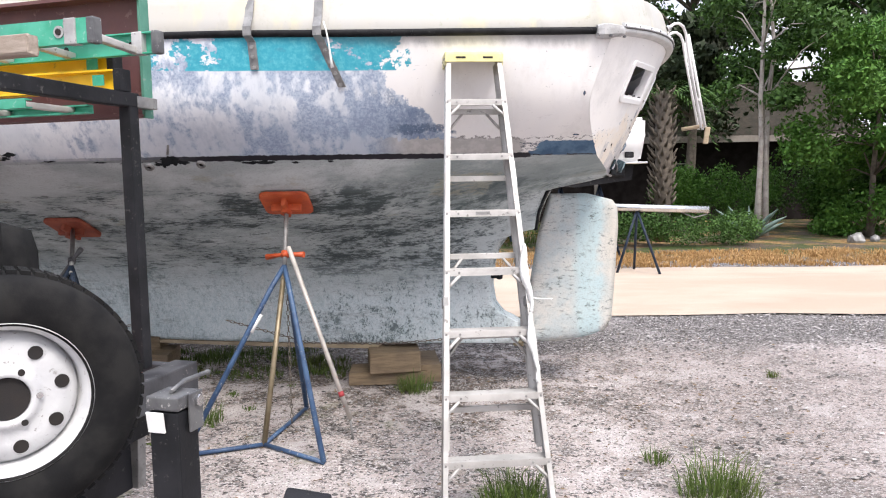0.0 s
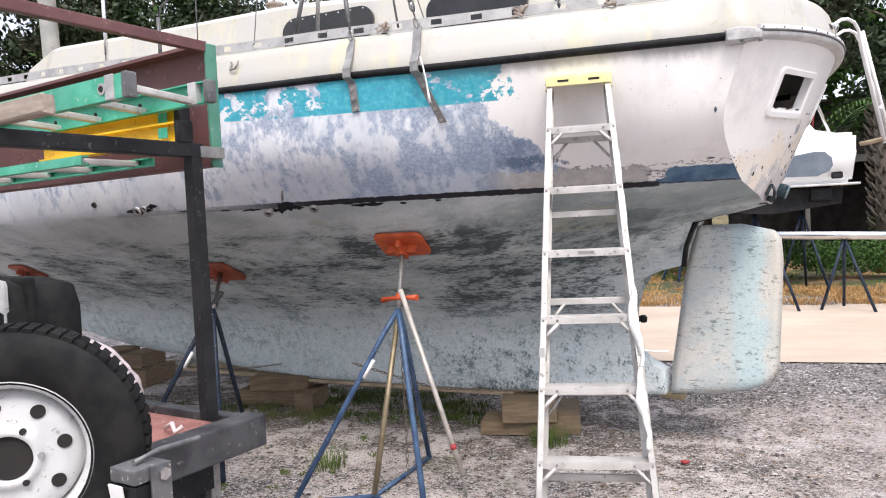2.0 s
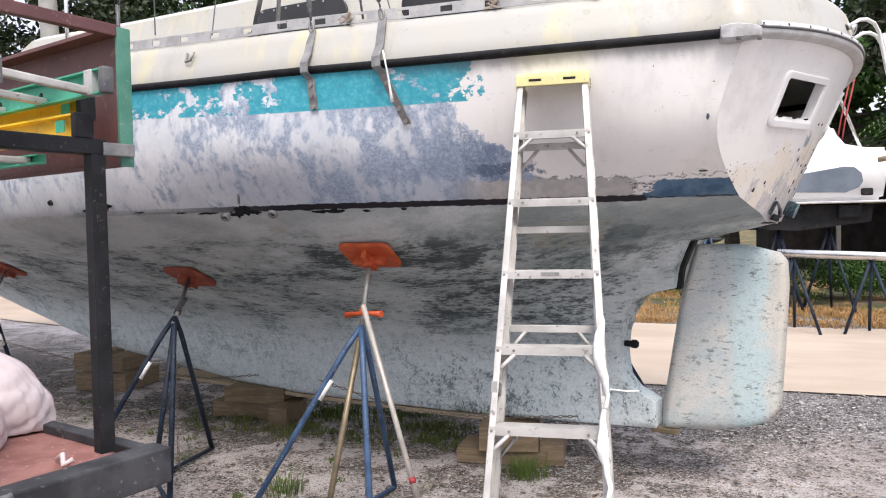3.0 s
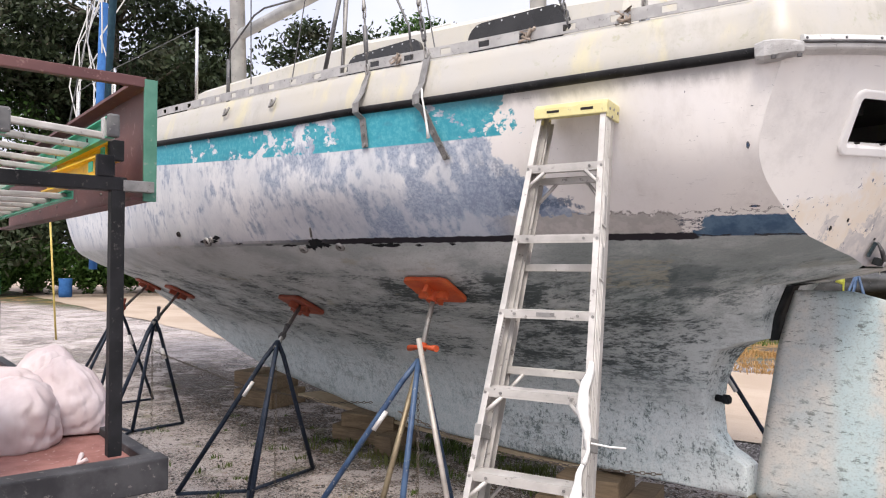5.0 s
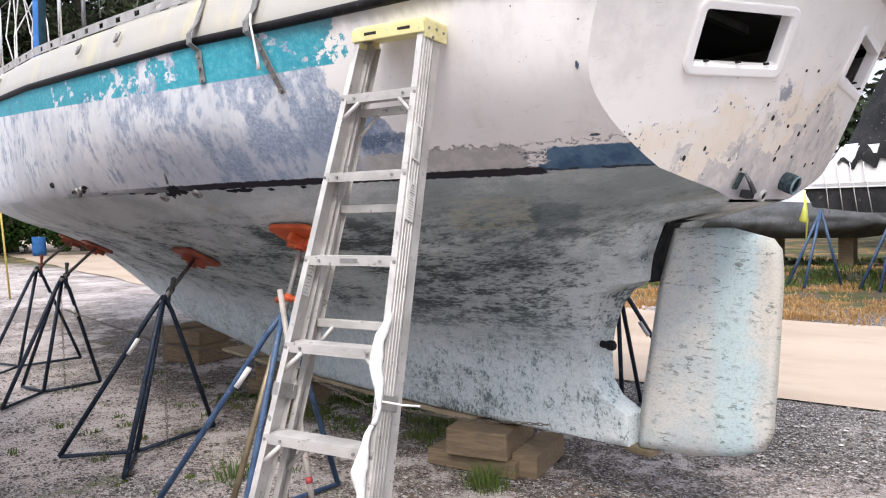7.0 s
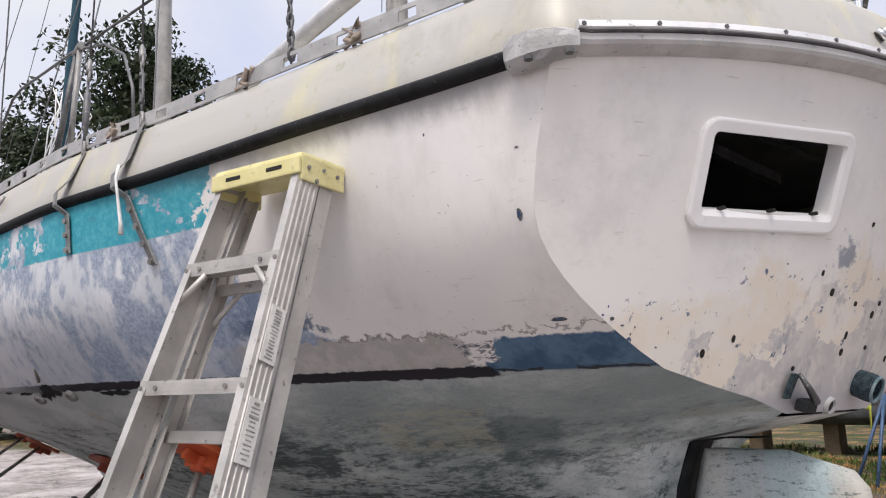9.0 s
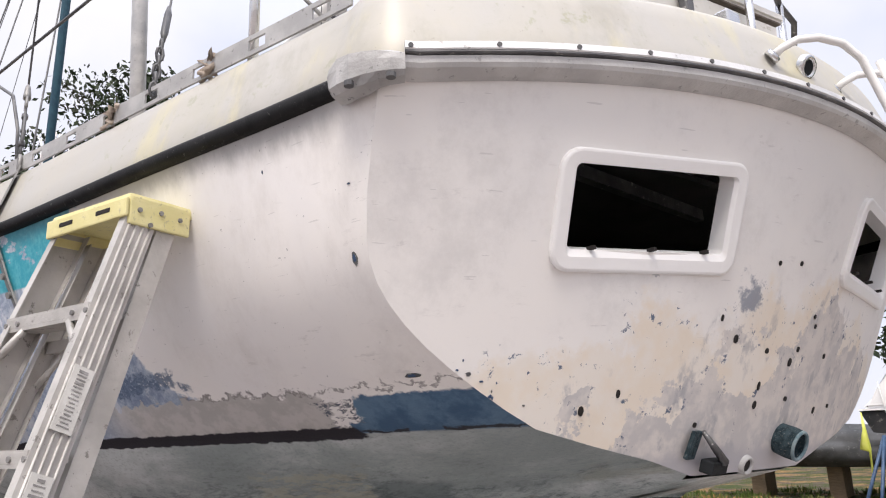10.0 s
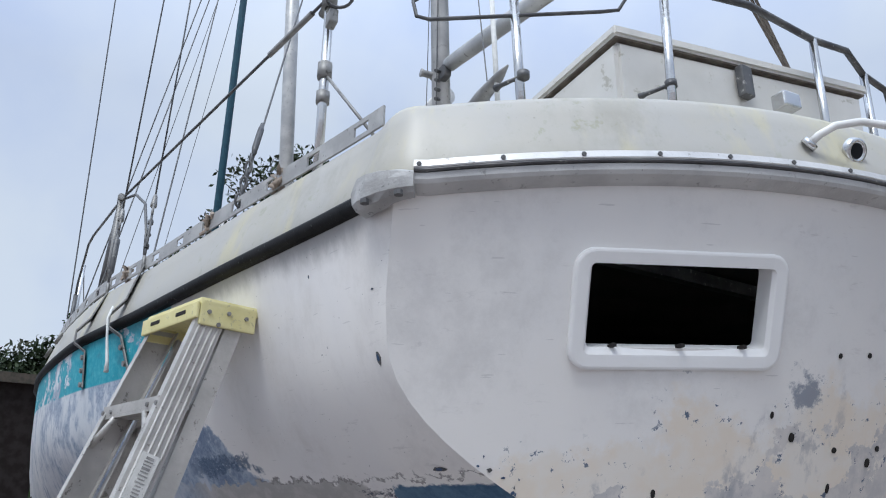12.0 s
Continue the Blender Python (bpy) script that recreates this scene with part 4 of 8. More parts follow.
def window_frames():
    for c, h in WINDOWS:
        bm = B0()
        outer, inner = rounded(WIN_W + 0.075, WIN_H + 0.073, 0.043, 5), rounded(WIN_W - 0.004, WIN_H - 0.004, 0.012, 5)
        rings = []
        for outline, out in ((outer, -0.004), (outer, 0.011), (rounded(WIN_W + 0.068, WIN_H + 0.066, 0.041, 5), 0.0135), (rounded(WIN_W + 0.060, WIN_H + 0.058, 0.038, 5), 0.0145), (rounded(WIN_W + 0.022, WIN_H + 0.018, 0.018, 5), 0.0135), (rounded(WIN_W + 0.010, WIN_H + 0.010, 0.014, 5), 0.013), (inner, 0.004), (inner, -0.040)):
            sx, sy = (0.001 * (1 if c < 0 else -1), -0.007) if outline is not inner else (0.0, 0.0)
            rings.append([bm.verts.new(on_transom(c + lean_window(c, x + sx, y + sy)[0], h + lean_window(c, x + sx, y + sy)[1], out)[0]) for x, y in outline])
        n = len(outer)
        for a, b in zip(rings, rings[1:]):
            for k in range(n):
                bm.faces.new((a[k], a[(k + 1) % n], b[(k + 1) % n], b[k]))
        fr = part("window_frame", bm, M_FRAME, transom_ob, "white moulded frame of an open window, no glass")
        for k in range(3):
            bm = B0()
            x, y = lean_window(c, (k - 1) * WIN_W * 0.36, -WIN_H * 0.47)
            p, du, dz, n_ = on_transom(c + x, h + y, 0.004)
            box(bm, p, (0.02, 0.010, 0.008))
            part("clip", bm, M_HOLE, fr)
    # bolt holes, left open where fittings were taken off
    rng = random.Random(4)
    holes = [(-0.121, 2.145), (-0.020, 2.154), (-0.297, 2.001), (-0.226, 1.954), (-0.080, 1.930), (0.079, 1.940), (0.148, 2.005), (-0.077, 1.841), (-0.075, 1.793), (0.078, 1.809),
             (-0.570, 1.822), (-0.660, 1.785), (0.397, 1.791), (0.285, 1.778), (-0.301, 1.746), (0.13, 2.03), (0.05, 1.905), (0.26, 1.93)]
    for v, z in holes:
        bm = B0()
        p, du, dz, n = on_transom(v, z, 0.001)
        bmesh.ops.create_cone(bm, cap_ends=True, segments=9, radius1=1, radius2=1, depth=0.004, matrix=Matrix.Translation(p) @ n.to_track_quat("Z", "Y").to_matrix().to_4x4() @ Matrix.Diagonal((rng.uniform(0.004, 0.008), rng.uniform(0.006, 0.013), 1, 1)))
        part("bolt_hole", bm, M_HOLE, transom_ob, "open bolt hole")
    # exhaust pipe and the torn bracket at the foot of the transom
    bm = B0()
    p, du, dz, n = on_transom(0.107, 1.703, 0.0)
    q = n.to_track_quat("Z", "Y").to_matrix().to_4x4()
    lathe(bm, [(0.02, 0.002), (0.032, 0.002), (0.036, 0.05), (0.036, 0.06), (0.044, 0.055), (0.046, 0.035), (0.043, -0.01), (0.058, -0.012)], 20, Matrix.Translation(p) @ q)
    outlet = part("exhaust_outlet", bm, M_BLUEFIT, boat, "corroded blue-green exhaust outlet")
    bm = B0()
    tube(bm, [p + n * 0.059 + (du * math.cos(a) + dz * math.sin(a)) * 0.0395 for a in [k * math.tau / 22 for k in range(22)]], 0.0052, 7, True)
    part("rim", bm, M_RIM, outlet, "worn pale blue rim")
    bm = B0()
    disc(bm, p + n * 0.020, 0.035, 0.004, n, 18)
    part("opening", bm, M_HOLE, outlet)
    bm = B0()
    p, du, dz, n = on_transom(-0.044, 1.637, 0.0)
    q = n.to_track_quat("Z", "Y").to_matrix().to_4x4()
    lathe(bm, [(0.017, -0.006), (0.018, 0.010), (0.026, 0.012), (0.030, -0.004)], 16, Matrix.Translation(p) @ q)
    drain = part("drain_outlet", bm, M_CORNER, boat, "chipped pale rim of a drain outlet")
    bm = B0()
    disc(bm, p + n * 0.002, 0.0185, 0.006, n, 16)
    part("opening", bm, M_HOLE, drain)
    bm = B0()
    p, du, dz, n = on_transom(-0.245, 1.692, 0.01)
    box(bm, p + n * 0.012 + dz * -0.045 + du * 0.03, (0.035, 0.105, 0.034), (0, 20, 12), 0.004)
    br = part("bracket", bm, M_GASKET, boat, "torn black bracket with blue residue")
    bm = B0()
    tube(bm, [p + dz * 0.045 - du * 0.03, p + n * 0.022 + dz * 0.01, p + n * 0.026 - dz * 0.03 + du * 0.05], [0.006, 0.010, 0.012], 7)
    part("strut", bm, M_PEWTER, br)
    bm = B0()
    box(bm, p + dz * 0.01 - du * 0.055, (0.012, 0.05, 0.075), (0, 26, 12), 0.004)
    part("back_plate", bm, M_BLUEFIT, br, "blue-stained back plate")


window_frames()
rng = random.Random(12)
for k in range(9):
    z = 1.80 + 0.011 * k + rng.uniform(-0.008, 0.008)
    e = half(aft_end(z, z), z, z) - rng.uniform(0.004, 0.03) - (0.03 if k % 4 == 0 else 0.0)
    p, du, dz, n = on_transom(-e, z, 0.0006)
    q = Matrix.Translation(p) @ n.to_track_quat("Z", "Y").to_matrix().to_4x4()
    w, h = rng.uniform(0.002, 0.007), rng.uniform(0.002, 0.005)
    bm = B0()
    plate(bm, [(w * math.cos(a) * rng.uniform(0.5, 1.2), h * math.sin(a) * rng.uniform(0.5, 1.2)) for a in [j * math.tau / 9 for j in range(9)]], 0.0014, q)
    part("chip", bm, M_BLUE if k % 3 else M_PEWTER, transom_ob, "chip showing old blue paint")


def rail_path(s, extra=0.0, up=0.0):
    """The rub rail's line on the near side."""
    return Vector((-s, -(half(s, sheer(s), 2.44) + extra), sheer(s) + up))


def sweep(bm, path, prof, closed_prof=True, flip=False, smooth=True):
    """Sweeps a profile (out, up) along places with an outward direction: rows of (place, out, up)."""
    rows = [[bm.verts.new(p + o * a + u * b) for a, b in prof] for p, o, u in path]
    n = len(prof)
    for a, b in zip(rows, rows[1:]):
        for k in range(n if closed_prof else n - 1):
            q = (a[k], a[(k + 1) % n], b[(k + 1) % n], b[k])
            f = bm.faces.new(q[::-1] if flip else q)
            f.smooth = smooth
    if closed_prof:
        bm.faces.new(rows[0])
        bm.faces.new(rows[-1][::-1])


def side_path(s0, s1, n, sign=-1, extra=0.0, up=0.0):
    out = []
    for i in range(n + 1):
        s = s0 + (s1 - s0) * i / n
        p = Vector((-s, sign * (half(s, sheer(s), 2.44) + extra), sheer(s) + up))
        e = 0.02
        d = Vector((-2 * e, sign * (half(s + e, sheer(s + e), 2.44) - half(s - e, sheer(s - e), 2.44)), 0)).normalized()
        o = Vector((d.y, -d.x, 0)) * (1 if sign < 0 else -1)
        if o.y * sign < 0:
            o = -o
        out.append((p, o, Vector((0, 0, 1))))
    return out


RAIL = [(-0.006, -0.024), (0.013, -0.021), (0.021, -0.010), (0.022, 0.004), (0.015, 0.014), (-0.006, 0.017)]
for sign, n in ((-1, 90), (1, 40)):
    bm = B0()
    sweep(bm, side_path(0.30, 13.2, n, sign), RAIL)
    part("rub_rail", bm, M_RUBRAIL, boat, "black rubber rub rail along the sheer")


def toe_rail(sign):
    bm = B0()
    s = 0.316
    t = 0.006
    rng = random.Random(3)
    start = 0.41
    while s < 12.6:
        gap, solid = 0.06, 0.155
        for (a, b, z0, z1) in ((s, s + solid, 0.0, 0.055), (s + solid, s + solid + gap, 0.0, 0.012), (s + solid, s + solid + gap, 0.042, 0.055)):
            a, b = max(a, start), max(b, start)
            if b - a < 0.01:
                continue
            pa = side_path(a, b, 3, sign, -0.062, 0.226)
            sweep(bm, pa, [(0.0, z0), (t, z0), (t, z1), (0.0, z1)], smooth=False)
        s += solid + gap
    part("toe_rail", bm, M_ALU, boat, "dull aluminium toe rail with slots")


toe_rail(-1)
toe_rail(1)

def stern_path(v0, v1, n, up=0.0):
    out = []
    for i in range(n + 1):
        v = v0 + (v1 - v0) * i / n
        z = max(crown(v), 2.44)
        z = 2.44 + (z - 2.44)
        p, du, dz, nn = on_transom(v, z, 0)
        level = Vector((nn.x, nn.y, 0)).normalized()
        out.append((p + level * 0.022 + Vector((0, 0, up)), nn, Vector((0, 0, 1))))
    return out


def round_path(s_end, n_side, n_stern):
    """Along the near side, round the quarter, across the stern and back along the far side."""
    near = side_path(s_end, 0.40, n_side, -1)
    stern = stern_path(-1.175, 1.175, n_stern)
    far = side_path(0.40, s_end, n_side, 1)
    out = list(near)
    for a, b, rest in ((near[-1], stern[0], stern), (stern[-1], far[0], far)):
        mid = (a[0] + b[0]) / 2
        ctrl = mid + Vector((0.055, 0.055 * (1 if mid.y > 0 else -1), 0))
        for k in range(1, 8):
            f = k / 8
            p = a[0] * (1 - f) ** 2 + ctrl * 2 * f * (1 - f) + b[0] * f * f
            o = (a[1] * (1 - f) + b[1] * f)
            out.append((p, Vector((o.x, o.y, 0)).normalized(), Vector((0, 0, 1))))
        out += [(p, Vector((o.x, o.y, 0)).normalized(), u) for p, o, u in rest]
    return out


ROUND = round_path(13.2, 90, 36)
bm = B0()
sweep(bm, ROUND, [(-0.002, -0.004), (0.002, 0.03), (-0.014, 0.09), (-0.036, 0.165), (-0.048, 0.203), (-0.062, 0.221), (-0.082, 0.227), (-0.12, 0.224)], False)
part("bulwark", bm, M_GEL, boat, "cream bulwark with yellow and green stains")
CAST = [(-0.01, -0.046), (0.026, -0.042), (0.040, -0.028), (0.043, 0.004), (0.040, 0.030), (0.026, 0.042), (-0.01, 0.046)]


def corner_casting(sign):
    """A lumpy cast cap where the rub rail meets the stern moulding."""
    run = [r for r in ROUND if r[0].y < -1.185 and r[0].x > -0.385]
    bm = B0()
    n = len(run)
    rows = []
    for i, (p, o, u) in enumerate(run):
        f = i / (n - 1)
        k = 1.0 - 0.36 * max(0.0, (f - 0.35) / 0.65) - (0.15 if i == 0 else 0.0)
        row = []
        for a, b in CAST:
            w = 1 + 0.10 * noise.noise(Vector((f * 5.0, a * 40, b * 40)))
            q = p + o * a * k * w + u * (b * (1.0 if b < 0 else 0.8) * k * w - 0.006)
            row.append(bm.verts.new((q.x, q.y if sign < 0 else -q.y, q.z)))
        rows.append(row)
    m = len(CAST)
    for a, b in zip(rows, rows[1:]):
        for k in range(m):
            bm.faces.new((a[k], a[(k + 1) % m], b[(k + 1) % m], b[k]))
    bm.faces.new(rows[0])
    bm.faces.new(rows[-1][::-1])
    bmesh.ops.recalc_face_normals(bm, faces=bm.faces)
    c = part("corner_casting", bm, M_CORNER, boat, "dented grey metal corner casting")
    for i in (2, 5):
        p, o, u = run[min(i, n - 1)]
        bm = B0()
        q = p + o * 0.040 + u * -0.045
        disc(bm, (q.x, q.y if sign < 0 else -q.y, q.z), 0.010, 0.010, (0, 0, -1), 8)
        part("screw", bm, M_INK, c)


corner_casting(-1)
corner_casting(1)
along_stern = [r for r in ROUND if r[0].x > -0.235]
bm = B0()
sweep(bm, along_stern, [(-0.03, -0.022), (-0.016, -0.021), (0.012, -0.013), (0.018, -0.005), (0.020, 0.009), (-0.03, 0.010)], smooth=False)
part("stern_moulding", bm, M_MOULD, boat, "grey moulding round the stern")
bm = B0()
sweep(bm, along_stern, [(0.0, 0.018), (0.026, 0.018), (0.028, 0.021), (0.024, 0.037), (0.017, 0.041), (0.0, 0.042)], smooth=False)
strip_ob = part("stern_strip", bm, M_STRIP, boat, "worn white metal strip with screws")
# bright half-round bead; the dark that it reflects is its base colour
bm = B0()
sweep(bm, along_stern, [(0.012, 0.0105), (0.022, 0.0105), (0.0275, 0.0125), (0.0275, 0.0160), (0.022, 0.0175), (0.012, 0.0175)])
part("bead", bm, M_PEWTER, strip_ob, "half-round metal bead, its dark reflection put into the colour")
for i in range(16):
    v = -1.19 + i * 0.158
    p, o, u = stern_path(v, v + 0.01, 1)[0]
    o = Vector((o.x, o.y, 0)).normalized()
    bm = B0()
    disc(bm, p + o * 0.0265 + u * 0.028, 0.0055, 0.006, o, 8)
    part("screw", bm, M_INK, strip_ob)

# deck, closed over from side to side
bm = B0()
prev = None
for i in range(61):
    s = 0.10 + i * 0.22
    w = min(half(s, sheer(s), 2.44) - 0.09, math.sqrt(max(0.01, (s - 0.05) / 0.1967)))
    z = sheer(s) + 0.205
    row = [bm.verts.new((-s, w * k / 4, z + 0.05 * (1 - (k / 4) ** 2))) for k in range(-4, 5)]
    if prev:
        for a in range(8):
            bm.faces.new((prev[a], row[a], row[a + 1], prev[a + 1])[::-1])
    prev = row
part("deck", bm, M_GEL, boat, "cream deck")
# lining of the after cabin, seen through the windows; its unlit darkness is in the colour
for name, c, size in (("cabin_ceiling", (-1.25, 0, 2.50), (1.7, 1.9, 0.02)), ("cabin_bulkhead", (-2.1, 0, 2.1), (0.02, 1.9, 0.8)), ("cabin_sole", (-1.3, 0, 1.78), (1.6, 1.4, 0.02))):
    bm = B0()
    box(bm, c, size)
    part(name, bm, M_HEADLINER if name == "cabin_ceiling" else M_INSIDE, boat, "cabin lining, unlit darkness put into its colour")
bm = B0()
box(bm, (-0.47, -0.40, 2.45), (0.03, 1.3, 0.04), (0, 0, 6))
part("cabin_beam", bm, M_PEWTER, boat, "pale painted deck beam, dimmed by its dark grey colour")
bm = B0()
disc(bm, (-1.05, -0.42, 2.425), 0.035, 0.02, (0, 0, 1), 14)
part("cabin_lamp", bm, M_CORNER, boat, "small unlit ceiling lamp")


def cabin():
    bm = B0()
    outline = [(1.05, 1.25), (1.0, 0.6)]
    rows = []
    for s, w, z in ((1.05, 0.86, 2.84), (1.2, 0.96, 3.02), (1.9, 1.08, 3.08), (2.5, 1.18, 3.11), (3.2, 1.27, 3.17), (4.6, 1.30, 3.23), (6.0, 1.25, 3.34), (6.45, 1.20, 3.25), (6.9, 1.1, 2.95)):
        base = sheer(s) + 0.2
        prof = [(-w - 0.06, base), (-w - 0.02, (base + z) / 2), (-w + 0.02, z - 0.05), (-w + 0.10, z), (0, z + 0.07), (w - 0.10, z), (w - 0.02, z - 0.05), (w + 0.02, (base + z) / 2), (w + 0.06, base)]
        rows.append([bm.verts.new((-s, y, zz)) for y, zz in prof])
    for a, b in zip(rows, rows[1:]):
        for k in range(8):
            bm.faces.new((a[k], a[k + 1], b[k + 1], b[k]))
    bm.faces.new(rows[0][::-1])
    bm.faces.new(rows[-1])
    bmesh.ops.recalc_face_normals(bm, faces=bm.faces)
    trunk = part("cabin_trunk", bm, M_GEL, boat, "cream cabin trunk")
    for s0, s1, y0, y1, z0, z1 in ((1.49, 2.14, 1.025, 1.135, 2.80, 3.01), (2.50, 3.20, 1.195, 1.285, 2.81, 3.03)):
        bm = B0()
        m = Matrix.Translation((-(s0 + s1) / 2, -(y0 + y1) / 2 - 0.008, (z0 + z1) / 2)) @ pose(0, 0, 0, 0, 0, math.degrees(math.atan2(y1 - y0, s1 - s0))) @ pose(0, 0, 0, 90 - 6, 0, 0)
        plate(bm, rounded(s1 - s0, z1 - z0, 0.095, 7), 0.03, m)
        cw = part("cabin_window", bm, M_DARKGLASS, trunk, "dark covered cabin window")
        for k in range(7):
            bm = B0()
            disc(bm, m @ Vector(((k / 6 - 0.5) * (s1 - s0) * 0.8, (z1 - z0) * 0.42, 0.016)), 0.006, 0.004, m.to_3x3() @ Vector((0, 0, 1)), 8)
            part("snap", bm, M_STEEL, cw)


cabin()


def rudder():
    bm = B0()
    zs = [0.34 + i * 0.05 for i in range(24)]
    rows = []
    for z in zs:
        lead = float(np.interp(z, (0.34, 0.5, 1.2, 1.42, 1.49), (0.995, 0.985, 0.865, 0.80, 0.775)))
        trail = float(np.interp(z, (0.34, 0.38, 0.44, 0.52, 0.87, 1.26, 1.40, 1.455, 1.49), (0.68, 0.50, 0.362, 0.315, 0.29, 0.268, 0.277, 0.33, 0.51)))
        row = []
        n = 12
        for k in range(2 * n):
            a = k / n
            f = a if a <= 1 else 2 - a
            s = lead + (trail - lead) * f
            t = 0.05 * (1 - 0.6 * f) * min(1.0, 4 * math.sqrt(max(f, 0.0)) + 0.5, (1 - f) * 12 + 0.18)
            row.append(bm.verts.new((-s, (-t if a <= 1 else t) + 0.01 + 0.06 * f, z)))
        rows.append(row)
    n = len(rows[0])
    for a, b in zip(rows, rows[1:]):
        for k in range(n):
            f = bm.faces.new((a[k], a[(k + 1) % n], b[(k + 1) % n], b[k]))
            f.smooth = True
    bm.faces.new(rows[0])
    bm.faces.new(rows[-1][::-1])
    bmesh.ops.recalc_face_normals(bm, faces=bm.faces)
    r = part("rudder", bm, M_RUDDER, boat, "worn pale aqua rudder blade with flaked paint")
    bm = B0()
    sweep(bm, [(Vector((-s, 0, z)), Vector((-1, 0, 0)), Vector((0, 1, 0))) for s, z in ((0.885, 1.215), (0.868, 1.34), (0.828, 1.44), (0.79, 1.512), (0.70, 1.53), (0.55, 1.535))],
          [(-0.008, -0.062), (0.010, -0.062), (0.010, 0.062), (-0.008, 0.062)])
    part("rudder_gasket", bm, M_GASKET, r, "black rubber strip")
    bm = B0()
    box(bm, (-0.98, 0.0, 0.32), (0.16, 0.10, 0.035), (0, 2, 0), 0.008)
    part("heel_fitting", bm, M_BRASS, r, "brown corroded heel fitting")
    bm = B0()
    tube(bm, [(-1.15, 0, 0.846), (-1.26, 0, 0.85)], 0.02, 10)
    tube(bm, [(-1.16, 0, 0.848), (-1.19, 0, 0.848)], 0.028, 10)
    part("propeller_shaft", bm, M_GASKET, boat, "black shaft end in the propeller opening")


rudder()


def side_point(s, z, out=0.0, sign=-1):
    """A place on the hull's side, with the outward direction."""
    zt = WATER + (z - WATER) / (sheer(s) - WATER) * (2.44 - WATER) if z > WATER else z
    e = 0.01
    p = Vector((-s, sign * half(s, z, zt), z))
    a = Vector((-(s + e), sign * half(s + e, z, zt), z)) - p
    b = Vector((-s, sign * half(s, z + e, zt + e), z + e)) - p
    n = a.cross(b).normalized()
    if n.y * sign < 0:
        n = -n
    return p + n * out, n


# chain plates over the rail, with bolts, turnbuckle chains and stays
def chain_plate(s0, z0, s1, z1, bolts, mast_top, barrel):
    bm = B0()
    pts = []
    a, n = side_point(s0, z0, 0.006)
    w = 0.0255
    path = [side_point(s0 + (s1 - s0) * f, z0 + (2.395 - z0) * f, 0.008)[0] for f in (0, 0.5, 1)]
    rp = rail_path(s1, 0.046)
    path += [rp + Vector((0, 0, -0.02)), rp + Vector((0, 0, 0.03)), rail_path(s1 + 0.01, -0.002, 0.09), rail_path(s1 + 0.02, -0.050, z1 - 2.43)]
    rows = []
    for p in path:
        rows.append([bm.verts.new(p + Vector((dx, dy, 0))) for dx, dy in ((-w, 0), (w, 0), (w, 0.006), (-w, 0.006))])
    for u, v in zip(rows, rows[1:]):
        for k in range(4):
            bm.faces.new((u[k], u[(k + 1) % 4], v[(k + 1) % 4], v[k]))
    bm.faces.new(rows[0])
    bm.faces.new(rows[-1][::-1])
    bmesh.ops.recalc_face_normals(bm, faces=bm.faces)
    cp = part("chain_plate", bm, M_CAST, boat, "weathered steel chain plate bolted over the rail")
    for f in bolts:
        p, n = side_point(s0 + (s1 - s0) * f, z0 + (2.40 - z0) * f, 0.014)
        bm = B0()
        disc(bm, p, 0.011, 0.010, n, 10)
        part("bolt", bm, M_CAST, cp)
    top = path[-1]
    up = (Vector(mast_top) - top).normalized()
    across = up.cross(Vector((0, 1, 0))).normalized()
    bm = B0()
    ring = [top + up * (0.018 + 0.030 * math.cos(t)) + across * 0.013 * math.sin(t) for t in [j * math.tau / 10 for j in range(10)]]
    tube(bm, ring, 0.0065, 6, True)
    part("shackle", bm, M_CAST, cp, "grey shackle")
    bm = B0()
    if barrel:
        tube(bm, [top + up * 0.04, top + up * 0.09, top + up * 0.10, top + up * 0.26, top + up * 0.27, top + up * 0.31], [0.006, 0.006, 0.013, 0.014, 0.006, 0.006], 8)
        end = 0.31
    else:
        for k in (-1, 1):
            tube(bm, [top + up * 0.09 + across * 0.004 * k, top + up * 0.105 + across * 0.0125 * k, top + up * 0.205 + across * 0.0125 * k, top + up * 0.22 + across * 0.004 * k], 0.0055, 6)
        for f0, f1, r in ((0.045, 0.125, 0.005), (0.086, 0.104, 0.011), (0.147, 0.157, 0.010), (0.206, 0.224, 0.011), (0.185, 0.262, 0.005)):
            tube(bm, [top + up * f0, top + up * f1], r, 7)
        end = 0.25
    buckle = part("turnbuckle", bm, M_PEWTER, cp, "dark grey turnbuckle of a stay")
    bm = B0()
    for k in (-1, 1):
        tube(bm, [top + up * end + across * 0.010 * k, top + up * (end + 0.05) + across * 0.010 * k], 0.005, 6)
    tube(bm, [top + up * (end + 0.045), top + up * (end + 0.06), top + up * (end + 0.10), top + up * (end + 0.11)], [0.013, 0.013, 0.009, 0.005], 8)
    part("jaw", bm, M_CAST, buckle, "pale worn jaw end")
    bm = B0()
    tube(bm, [top + up * (end + 0.08), mast_top], 0.004, 5)
    part("stay", bm, M_WIRE, boat, "thin wire stay")


MIZ, MAIN = (-2.65, 0.0), (-8.6, 0.45)
chain_plate(2.235, 2.245, 2.24, 2.64, (0.08, 0.45, 0.8), (-2.69, -1.71, 6.2), True)
chain_plate(1.785, 2.15, 1.87, 2.67, (0.05, 0.3, 0.55, 0.8), (-2.80, -1.57, 6.2), False)
bm = B0()
a = rail_path(1.83, 0.05)
